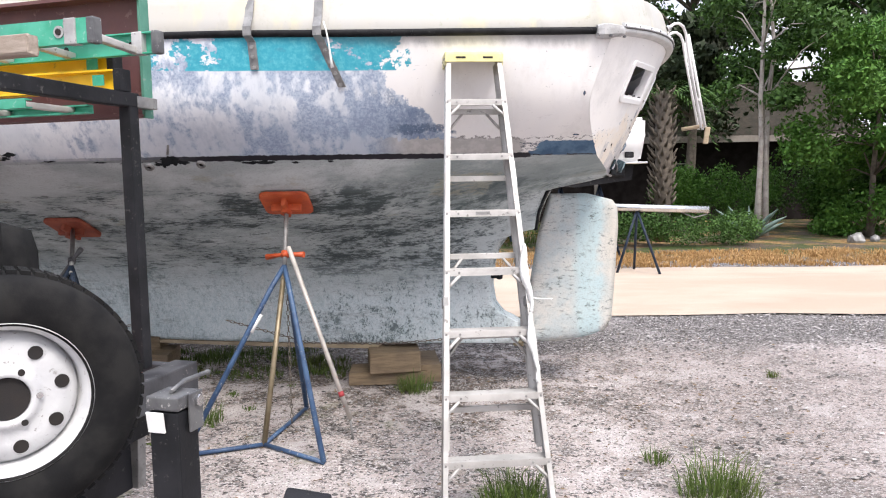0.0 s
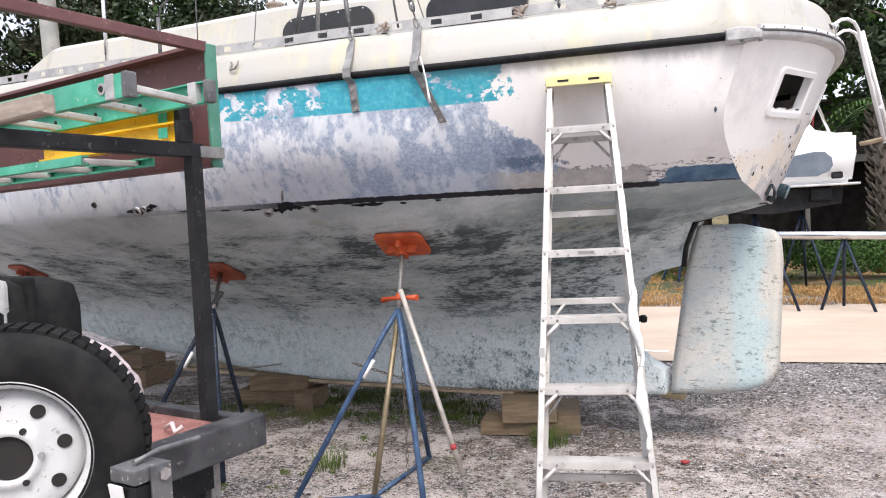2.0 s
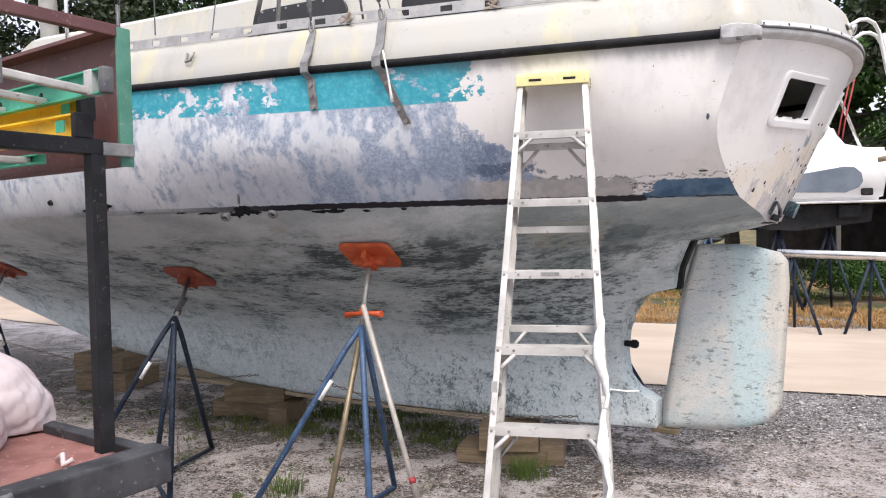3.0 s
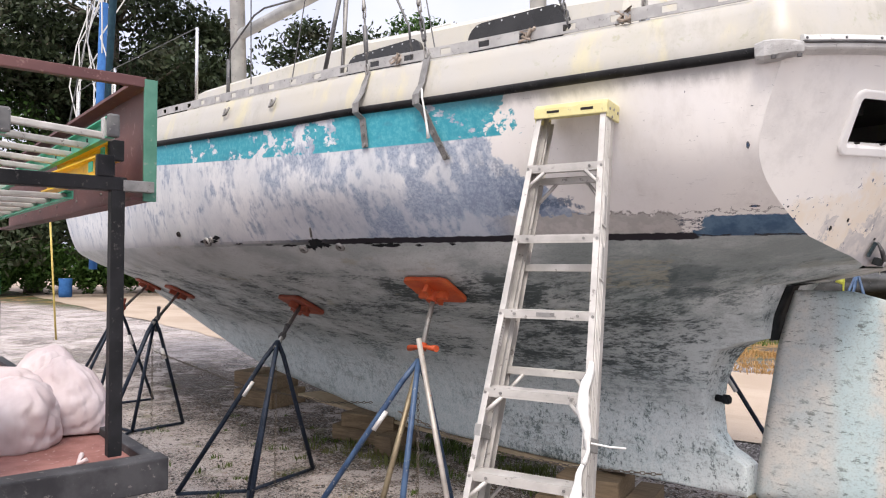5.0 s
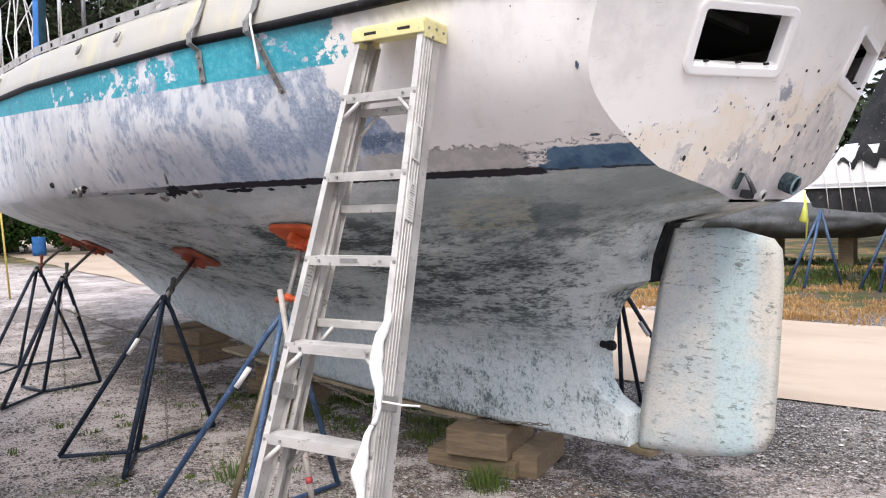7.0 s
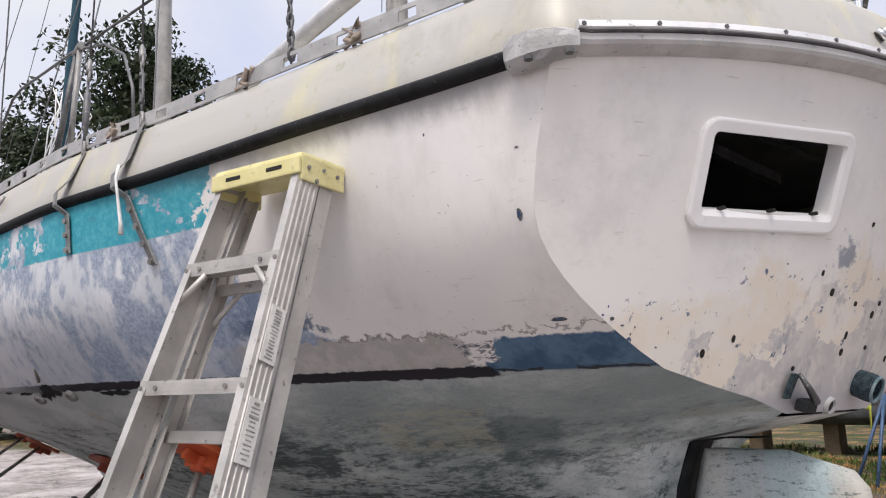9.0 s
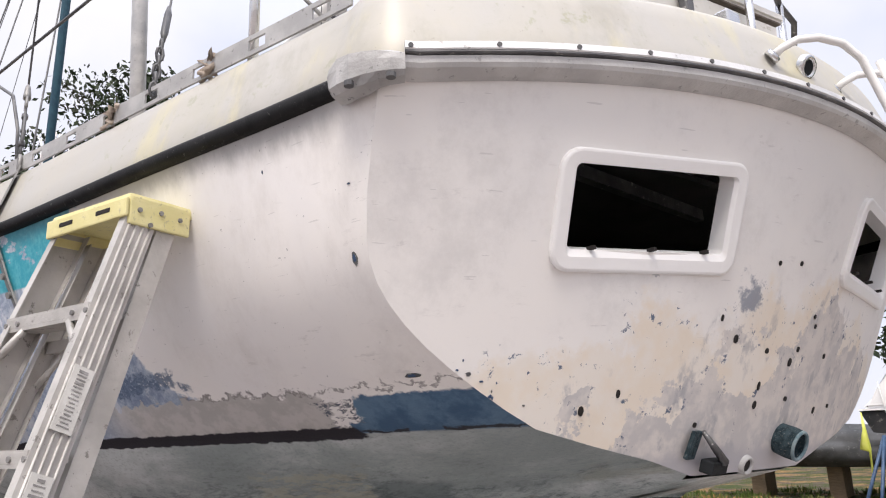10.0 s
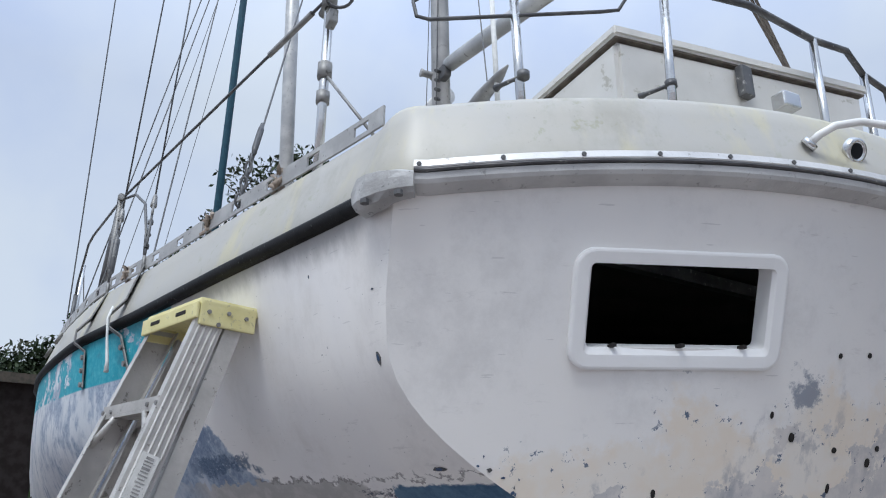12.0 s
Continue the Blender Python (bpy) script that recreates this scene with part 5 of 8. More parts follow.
tube(bm, [a + Vector((0.0, 0, 0.05)), a + Vector((0.02, -0.012, 0.0)), a + Vector((0.03, -0.004, -0.07)), a + Vector((0.035, 0.01, -0.16)), a + Vector((0.04, 0.012, -0.20))], [0.005, 0.005, 0.005, 0.007, 0.010], 6)
tagged(obj("rope_end", bm, M_ROPE, None), "frayed white rope end hanging over the rub rail", "rope").matrix_world = BOAT

# through-hull fittings and pad eyes
for s, z, r in ((2.70, 1.725, 0.028), (3.02, 1.715, 0.028), (4.0, 1.775, 0.033), (3.93, 1.79, 0.020), (4.37, 1.84, 0.018)):
    p, n = side_point(s, z, 0.0)
    q = Matrix.Translation(p) @ n.to_track_quat("Z", "Y").to_matrix().to_4x4()
    bm = B0()
    lathe(bm, [(0.001, 0.001), (r * 0.5, 0.001), (r * 0.55, 0.012), (r * 0.85, 0.016), (r * 1.05, 0.008), (r * 1.1, -0.004)], 16, q)
    f = part("through_hull", bm, M_CAST if r > 0.019 else M_HOLE, hull_ob, "round through-hull outlet")
    bm = B0()
    disc(bm, p + n * 0.002, r * 0.5, 0.004, n, 12)
    part("opening", bm, M_HOLE, f)
for s, z, w, h in ((3.12, 1.738, 0.16, 0.016), (2.87, 1.748, 0.15, 0.075), (2.93, 1.728, 0.10, 0.055), (2.80, 1.735, 0.08, 0.03), (2.36, 1.732, 0.20, 0.034), (2.47, 1.742, 0.06, 0.016), (3.98, 1.778, 0.22, 0.05), (3.86, 1.80, 0.10, 0.03), (3.62, 1.755, 0.09, 0.012), (3.30, 1.745, 0.07, 0.012), (2.15, 1.728, 0.05, 0.02), (1.95, 1.732, 0.035, 0.018)):
    p, n = side_point(s, z, 0.0015)
    q = Matrix.Translation(p) @ n.to_track_quat("Z", "Y").to_matrix().to_4x4()
    rng = random.Random(int(s * 100))
    outline = [(w * 0.5 * math.cos(a) * rng.uniform(0.55, 1.2), h * 0.5 * math.sin(a) * rng.uniform(0.35, 1.3)) for a in [k * math.tau / 26 for k in range(26)]]
    bm = B0()
    plate(bm, [(x, y) for x, y in outline], 0.002, q)
    part("tar_patch", bm, M_GASKET, hull_ob, "patch of black sealant")
# small gouges in the white paint
for s, z, w, h in ((0.435, 2.10, 0.016, 0.032), (0.50, 1.872, 0.045, 0.016), (0.64, 2.33, 0.006, 0.010), (0.40, 2.245, 0.010, 0.005)):
    p, n = side_point(s, z, 0.0008)
    q = Matrix.Translation(p) @ n.to_track_quat("Z", "Y").to_matrix().to_4x4()
    rng = random.Random(int(s * 1000))
    for k, mat in ((1.0, M_PEWTER), (0.55, M_BLUE)):
        bm = B0()
        plate(bm, [(w * k * 0.5 * math.cos(a) * rng.uniform(0.7, 1.1), h * k * 0.5 * math.sin(a) * rng.uniform(0.7, 1.1)) for a in [j * math.tau / 12 for j in range(12)]], 0.001 + (0.001 if k < 1 else 0), q)
        part("gouge", bm, mat, hull_ob, "small gouge showing blue and grey")
bm = B0()
p, n = side_point(2.86, 1.79, 0.01)
tube(bm, [p, p + Vector((0.02, -0.02, 0.05)), p + Vector((0.035, -0.012, 0.085))], 0.007, 6)
part("cleat_hook", bm, M_CAST, hull_ob)
for s in (3.0, 3.52, 5.6):
    p, n = rail_path(s, -0.022, 0.135), None
    bm = B0()
    tube(bm, [p + Vector((-0.028, 0, 0.03)), p + Vector((-0.02, -0.02, -0.02)), p + Vector((0.02, -0.02, -0.02)), p + Vector((0.028, 0, 0.03))], 0.007, 6)
    part("pad_eye", bm, M_CAST, boat, "small bent metal pad eye")


def spar(name, label, pts, r, mat=None):
    bm = B0()
    tube(bm, pts, r, 16)
    return part(name, bm, mat or M_MAST, boat, label)


mizzen = spar("mizzen_mast", "grey aluminium mizzen mast", [(MIZ[0], MIZ[1] + 0.04, 2.7), (MIZ[0], MIZ[1] - 0.14, 9.8)], 0.062)
main = spar("main_mast", "grey aluminium main mast", [(-8.77, 0.49, 2.9), (-8.23, -0.16, 14.5)], 0.105)
spar("mizzen_boom", "grey boom topped up", [(MIZ[0] + 0.12, 0, 4.52), (-1.28, 0.0, 4.22), (0.6, 0.05, 3.85)], 0.048)
spar("main_boom", "grey main boom", [(MAIN[0] + 0.05, MAIN[1] - 0.07, 4.85), (-3.2, 0.3, 4.75)], 0.075)
for z, dx, dy in ((4.10, 0.02, -0.09), (4.50, -0.02, -0.09)):
    bm = B0()
    q = pose(MIZ[0] + dx, MIZ[1] + dy, z, 90, 0, 0)
    lathe(bm, [(0.001, 0.05), (0.03, 0.05), (0.022, 0.03), (0.024, -0.02), (0.038, -0.04), (0.038, -0.05)], 14, q)
    part("winch", bm, M_CAST, mizzen, "small halyard winch")
bm = B0()
box(bm, (MIZ[0] + 0.09, MIZ[1] - 0.02, 4.47), (0.10, 0.05, 0.10), (0, 0, 0), 0.01)
part("gooseneck", bm, M_INK, mizzen, "dark gooseneck")
for k in range(5):
    bm = B0()
    tube(bm, [(MIZ[0] + 0.07, MIZ[1] - 0.05, 4.2 + k * 0.07), (MIZ[0] + 0.10, MIZ[1] - 0.09, 4.18 + k * 0.07)], 0.012, 6)
    part("cleat", bm, M_INK, mizzen)


def wire(a, b, r=0.004, name="stay", mat=None, label="thin wire stay"):
    bm = B0()
    tube(bm, [a, b], r, 5, caps=False)
    return part(name, bm, mat or M_WIRE, boat, label)


head = (MIZ[0], MIZ[1] - 0.12, 11.0)
for pts, r in (([(-2.69, -1.71, 6.2), head], 0.004), ([(-2.80, -1.57, 6.2), head], 0.004),
               ([(-2.45, -1.81, 2.70), (-3.21, -1.26, 6.2), head], 0.0035), ([(-1.85, -1.63, 2.69), (-3.12, -1.31, 6.2), head], 0.0035),
               ([(-2.90, -1.88, 2.71), (-2.92, -0.98, 8.0), head], 0.0035), ([(-3.30, -1.95, 2.76), (-3.2, -2.016, 4.78), (-3.1, -2.08, 6.4), head], 0.004),
               ([(-1.15, -1.43, 2.69), (-1.95, -1.11, 4.22), (-3.0, -0.69, 6.22), head], 0.004)):
    bm = B0()
    tube(bm, pts, r, 5, caps=False)
    part("stay", bm, M_WIRE, boat, "thin wire stay")
# turnbuckle and chain at the foot of the aftermost stay
bm = B0()
for k in range(6):
    c = Vector((-1.15 - 0.020 * k, -1.43 + 0.008 * k, 2.72 + 0.040 * k))
    side = Vector((1, 0, 0)) if k % 2 else Vector((0, 1, 0))
    tube(bm, [c + Vector((0, 0, 0.024)) * math.cos(t) + side * 0.010 * math.sin(t) for t in [j * math.tau / 8 for j in range(8)]], 0.005, 5, True)
tube(bm, [(-1.27, -1.38, 2.95), (-1.29, -1.373, 2.99), (-1.34, -1.352, 3.09), (-1.36, -1.345, 3.13)], [0.006, 0.012, 0.012, 0.006], 8)
part("turnbuckle", bm, M_WIRE, boat, "chain and turnbuckle of a stay")
bm = B0()
tube(bm, [(MIZ[0], MIZ[1], 6.2), (-2.75, -1.66, 6.2)], 0.022, 8)
part("spreader", bm, M_MAST, boat, "grey spreader")
for s, top in ((8.2, 14.3), (10.6, 13.8)):
    wire(rail_path(s, -0.02, 0.26), (-8.25, -0.14, top), 0.005)
for k in (0, 1, 2):
    wire((-0.60, 0.94 + 0.04 * k, 2.72), (-0.42 - 0.03 * k, 0.03, 4.03), 0.006, "mizzen_sheet", M_CHAIN, "dull rope of the mizzen sheet")
wire((-1.2, -0.45, 3.2), (MIZ[0] + 0.06, MIZ[1] - 0.12, 9.2), 0.003)
wire((-0.9, 0.1, 4.1), (MIZ[0] + 0.06, MIZ[1] - 0.12, 9.4), 0.003)
wire((MIZ[0], MIZ[1], 9.6), (MAIN[0], MAIN[1], 14.2), 0.004)
wire((MIZ[0] + 0.05, MIZ[1] - 0.06, 4.2), (MIZ[0] + 0.08, MIZ[1] - 0.05, 9.5), 0.004)
wire((MIZ[0] - 0.02, MIZ[1] - 0.10, 4.0), (MIZ[0] + 0.02, MIZ[1] - 0.06, 9.5), 0.003)
bm = B0()
tube(bm, [(-13.9, 0.02, 3.6), (-12.9, -0.10, 7.2), (-10.85, -0.33, 13.8)], [0.05, 0.075, 0.065], 10)
part("furled_sail", bm, M_TEAL, boat, "dark teal cover of a furled headsail")


# stanchions, lifeline and the stern rail
def stanchion(s, h, lean=0.0, r=0.0125, inset=-0.13):
    bm = B0()
    p = rail_path(s, inset, 0.22)
    q = p + Vector((0, lean, h))
    tube(bm, [p, q], r, 8)
    tube(bm, [p, p + Vector((0, 0, 0.06))], r * 1.6, 8)
    part("stanchion", bm, M_STEEL, boat, "stainless stanchion")
    return q


s_aft = stanchion(0.872, 0.72, 0.0, 0.0155, -0.16)
p = rail_path(0.872, -0.16, 0.22)
for name, pts, r in (("brace", [p + Vector((0, 0, 0.42)), Vector((-0.62, -1.17, 2.76))], 0.0055), ("clamp", [p + Vector((0, 0, 0.40)), p + Vector((0, 0, 0.455))], 0.024), ("clamp", [p + Vector((0, 0, 0.31)), p + Vector((0, 0, 0.35))], 0.022), ("clamp", [s_aft + Vector((0, 0, -0.05)), s_aft + Vector((0, 0, 0.03))], 0.026), ("clamp", [s_aft + Vector((-0.08, 0, -0.02)), s_aft + Vector((0.05, 0, -0.005))], 0.016)):
    bm = B0()
    tube(bm, pts, r, 8)
    part(name, bm, M_CAST, boat, "pipe fitting on the stanchion")
bm = B0()
box(bm, s_aft + Vector((0.04, 0.0, -0.12)), (0.05, 0.03, 0.05), (0, 0, 0), 0.006)
part("eye_bracket", bm, M_CAST, boat)
bm = B0()
ring = [s_aft + Vector((0.115 + 0.05 * math.cos(k * math.tau / 16), 0.0 + 0.04 * math.sin(k * math.tau / 16), -0.09)) for k in range(16)]
tube(bm, ring, 0.0055, 6, True)
part("eye", bm, M_PEWTER, boat, "grey metal ring")
posts = [s_aft]
for s in (4.2, 6.2, 8.0):
    posts.append(stanchion(s, 0.62))
life_end = Vector((-2.48, -1.78, 3.18))
for s, r, mat in ((2.66, 0.013, M_PEWTER), (2.50, 0.0115, M_CAST)):
    bm = B0()
    p = rail_path(s, -0.10, 0.22)
    tube(bm, [p, p.lerp(life_end, 0.97) + Vector((0.03 * (2.58 - s) / 0.08, 0, 0))], r, 9)
    post = part("gate_post", bm, mat, boat, "leaning metal gate post")
    bm = B0()
    tube(bm, [p + Vector((0, 0, -0.01)), p + Vector((0, 0, 0.03))], r * 2.0, 9)
    part("foot", bm, M_CAST, post)
bm = B0()
tube(bm, [life_end + Vector((-0.05, 0, 0.0)), life_end + Vector((0.05, 0, 0.0))], 0.017, 9)
part("clamp", bm, M_CAST, boat, "pipe clamp joining the gate posts")
wire(posts[0], life_end, 0.006, "lifeline", None, "wire lifeline")
wire(posts[0].lerp(life_end, 0.06), posts[0].lerp(life_end, 0.22), 0.011, "turnbuckle", M_CAST, "grey turnbuckle")
wire(posts[1], posts[2], 0.004, "lifeline", None, "wire lifeline")
wire(posts[2], posts[3], 0.004, "lifeline", None, "wire lifeline")
# bent boarding-gate rail amidships: a sleeve at its forward foot and a thin bow over to the posts
p = rail_path(3.66, -0.10, 0.22)
bm = B0()
tube(bm, [p, p + Vector((0, 0, 0.30))], 0.0125, 9)
gate = part("gate_sleeve", bm, M_PEWTER, boat, "grey sleeve of the boarding gate")
bm = B0()
tube(bm, [p + Vector((0, 0, 0.28)), p + Vector((0.03, 0.0, 0.36)), p + Vector((0.32, 0.03, 0.52)), p + Vector((0.42, 0.05, 0.545)), life_end + Vector((-0.05, 0, 0.02)), life_end]
     + [life_end + Vector((0.20, 0.06, -0.04)), life_end + Vector((0.36, 0.10, -0.14)), life_end + Vector((0.44, 0.12, -0.30)), life_end + Vector((0.46, 0.13, -0.48))], 0.0065, 7)
part("gate_bow", bm, M_PEWTER, gate, "thin bent gate rail")


def stern_rail():
    """Bent stainless rail on posts round the after deck."""
    tops = []
    for v, s in ((-0.838, 0.37), (-0.42, 0.255), (0.22, 0.25), (0.54, 0.30), (0.88, 0.42)):
        base = Vector((-s, v, crown(v) + 0.20))
        t = base + Vector((0.02 if v > -0.8 else -0.03, 0.0, 0.56))
        bm = B0()
        tube(bm, [base, t], 0.0135, 10)
        post = part("stern_post", bm, M_STEEL, boat, "stainless stern rail post")
        bm = B0()
        tube(bm, [base, base + Vector((0, 0, 0.02))], 0.028, 10)
        part("post_base", bm, M_STEEL, post)
        bm = B0()
        c = base + Vector((0.008, 0, 0.22))
        tube(bm, [c + Vector((0, 0, -0.010)), c + Vector((0, 0, 0.010))], 0.0175, 10)
        part("clamp", bm, M_PEWTER, post)
        bm = B0()
        tube(bm, [c, c + Vector((-0.07, -0.03, 0.0)), c + Vector((-0.09, -0.035, 0.0))], [0.006, 0.007, 0.012], 7)
        part("clamp_bolt", bm, M_PEWTER, post)
        tops.append(t)
    path = [tops[0]]
    for a, b in zip(tops, tops[1:]):
        path += [a.lerp(b, 0.5) + Vector((0.03, 0, 0.01)), b]
    # stainless like its posts; dark grey stands in for what it reflects
    bm = B0()
    tube(bm, path, 0.0115, 10)
    part("stern_rail", bm, M_PEWTER, boat, "tube of the stern rail, dark reflections put into its grey")
    # a wire basket holder on the quarter
    low = [Vector((-0.30, -0.46, 3.30)), Vector((-0.32, -0.52, 3.19)), Vector((-0.33, -0.58, 3.17)), Vector((-0.45, -1.08, 3.055)), Vector((-0.47, -1.11, 3.07))]
    high = [Vector((-0.47, -1.11, 3.07)), Vector((-0.51, -1.105, 3.15)), Vector((-0.50, -1.08, 3.17)), Vector((-0.36, -0.62, 3.29))]
    bm = B0()
    tube(bm, low + high[1:], 0.0058, 6)
    part("rail_frame", bm, M_INK, boat, "dark wire frame clamped to the rail")


stern_rail()


def stern_box():
    """The cream locker on the after deck with its lid."""
    bm = B0()
    lo = [(-0.40, -0.47), (-0.29, 0.47), (-1.30, 0.47), (-1.38, -0.47)]
    hi = [(-0.385, -0.485), (-0.27, 0.485), (-1.32, 0.485), (-1.40, -0.485)]
    v0 = [bm.verts.new((x, y, 2.66)) for x, y in lo]
    v1 = [bm.verts.new((x, y, 3.142)) for x, y in hi]
    for k in range(4):
        bm.faces.new((v0[k], v0[(k + 1) % 4], v1[(k + 1) % 4], v1[k]))
    bm.faces.new(v1)
    bm.faces.new(v0[::-1])
    bmesh.ops.recalc_face_normals(bm, faces=bm.faces)
    bmesh.ops.bevel(bm, geom=list(bm.edges), offset=0.015, segments=2, affect="EDGES")
    b = part("stern_locker", bm, M_LOCKER, boat, "cream locker on the after deck")
    for name, grow, z0, z1, mat in (("gasket", 0.006, 3.142, 3.148, M_CHAIN), ("lid", 0.016, 3.148, 3.185, M_LOCKER)):
        bm = B0()
        vs = [bm.verts.new((x + (grow if x > -1 else -grow), y + (grow if y > 0 else -grow), z)) for z in (z0, z1) for x, y in hi]
        for k in range(4):
            bm.faces.new((vs[k], vs[(k + 1) % 4], vs[4 + (k + 1) % 4], vs[4 + k]))
        bm.faces.new(vs[4:])
        bm.faces.new(vs[:4][::-1])
        bmesh.ops.recalc_face_normals(bm, faces=bm.faces)
        if name == "lid":
            bmesh.ops.bevel(bm, geom=list(bm.edges), offset=0.008, segments=2, affect="EDGES")
        part(name, bm, mat, b)
    bm = B0()
    box(bm, (-0.312, -0.035, 3.075), (0.03, 0.05, 0.11), (0, 0, 6), 0.006)
    part("latch", bm, M_PEWTER, b, "grey latch")
    bm = B0()
    box(bm, (-0.20, -0.01, 2.945), (0.05, 0.07, 0.05), (0, 0, 0), 0.006)
    part("vent", bm, M_STEEL, boat, "small bright deck fitting")


stern_box()
# a round fairlead in the stern band
bm = B0()
p, du, dz, n = on_transom(-0.168, 2.603, -0.030)
q = Matrix.Translation(p) @ n.to_track_quat("Z", "Y").to_matrix().to_4x4()
lathe(bm, [(0.018, -0.004), (0.020, 0.004), (0.027, 0.007), (0.033, 0.002), (0.034, -0.012)], 20, q)
fl = part("fairlead", bm, M_STEEL, boat, "round bright fairlead")
bm = B0()
disc(bm, p + n * 0.001, 0.019, 0.004, n, 16)
part("opening", bm, M_GASKET, fl)


def boarding_ladder():
    for v0, v1 in ((-0.16, -0.06), (0.16, 0.16)):
        bm = B0()
        tube(bm, [(0.06, v0 - 0.152, 2.608), (0.080, v0 - 0.144, 2.622), (0.105, v0 - 0.115, 2.642), (0.135, v0 - 0.065, 2.650), (0.165, v0 - 0.01, 2.638), (0.185, v0 + 0.035, 2.600), (0.21, v0 + 0.07, 2.46), (0.305, v1 + 0.03, 1.95)], 0.0098, 10)
        rail = part("ladder_rail", bm, M_WHITE, boat, "white tube of the folded boarding ladder")
        bm = B0()
        tube(bm, [(0.052, v0 - 0.155, 2.603), (0.064, v0 - 0.150, 2.611)], 0.019, 12)
        part("flange", bm, M_STEEL, rail)
        bm = B0()
        tube(bm, [(0.205, v0 + 0.085, 2.60), (0.335, v1 + 0.055, 1.95)], 0.0105, 8)
        part("ladder_rail", bm, M_WHITE, boat, "white tube of the folded boarding ladder")
    for z, x in ((2.35, 0.25), (2.15, 0.29)):
        bm = B0()
        tube(bm, [(x, -0.04, z), (x, 0.19, z)], 0.012, 8)
        part("ladder_step", bm, M_WHITE, boat)
    bm = B0()
    box(bm, (0.345, -0.01, 1.895), (0.035, 0.05, 0.12), (0, 8, 0), 0.006)
    part("ladder_foot", bm, M_LUMBER, boat, "wooden foot of the boarding ladder")
    bm = B0()
    tube(bm, [(0.32, 0.0, 1.965), (0.175, 0.02, 1.945)], 0.014, 8)
    part("ladder_tread", bm, M_LUMBER, boat, "wooden step of the boarding ladder")


boarding_ladder()


# small gear on the after deck and cabin top
bm = B0()
tube(bm, [(-1.07, -0.5, 3.2), (-1.11, -0.5, 3.9)], 0.011, 8)
part("hanging_line", bm, M_ROPE, boat, "pale green-flecked line hanging from the boom")
bm = B0()
tube(bm, [(-1.42, -0.5, 3.36), (-1.20, -0.5, 3.39), (-1.05, -0.5, 3.405), (-0.99, -0.5, 3.415)], [0.036, 0.032, 0.020, 0.004], 8)
part("tiller", bm, M_CAST, boat, "grey weathered wooden tiller")
for s, sd in ((0.90, 1), (1.35, 2), (2.08, 3)):
    bm = B0()
    p = rail_path(s, -0.062, 0.255)
    rr = random.Random(sd)
    pts = [p + Vector((0.035 * math.cos(k * 1.9) + rr.uniform(-0.01, 0.01), 0.018 * math.sin(k * 2.3), 0.028 * math.sin(k * 1.3 + sd))) for k in range(16)]
    tube(bm, pts, 0.0075, 6)
    part("rope_knot", bm, M_DRIFT, boat, "old brown rope knotted round the toe rail")
bm = B0()
lathe(bm, [(0.001, 0.0), (0.10, 0.0), (0.10, 0.02), (0.075, 0.03), (0.075, 0.05), (0.095, 0.06), (0.095, 0.08), (0.07, 0.09), (0.07, 0.11), (0.088, 0.12), (0.088, 0.14), (0.065, 0.15), (0.065, 0.17), (0.08, 0.18), (0.08, 0.20), (0.001, 0.21)], 20, Matrix.Translation((-4.0, -0.5, 3.28)))
part("deck_vent", bm, M_DRIFT, boat, "ribbed brown deck ventilator")
for dx, h in ((0.35, 0.35), (0.75, 0.28)):
    bm = B0()
    tube(bm, [(-4.0 + dx, -0.6, 3.2), (-4.0 + dx + 0.1, -0.6, 3.2 + h * 0.6), (-4.0 + dx + 0.35, -0.62, 3.2 + h * 0.5), (-4.0 + dx + 0.6, -0.64, 3.18)], 0.011, 7)
    part("grab_rail", bm, M_ROPE, boat, "pale line draped over the cabin top")


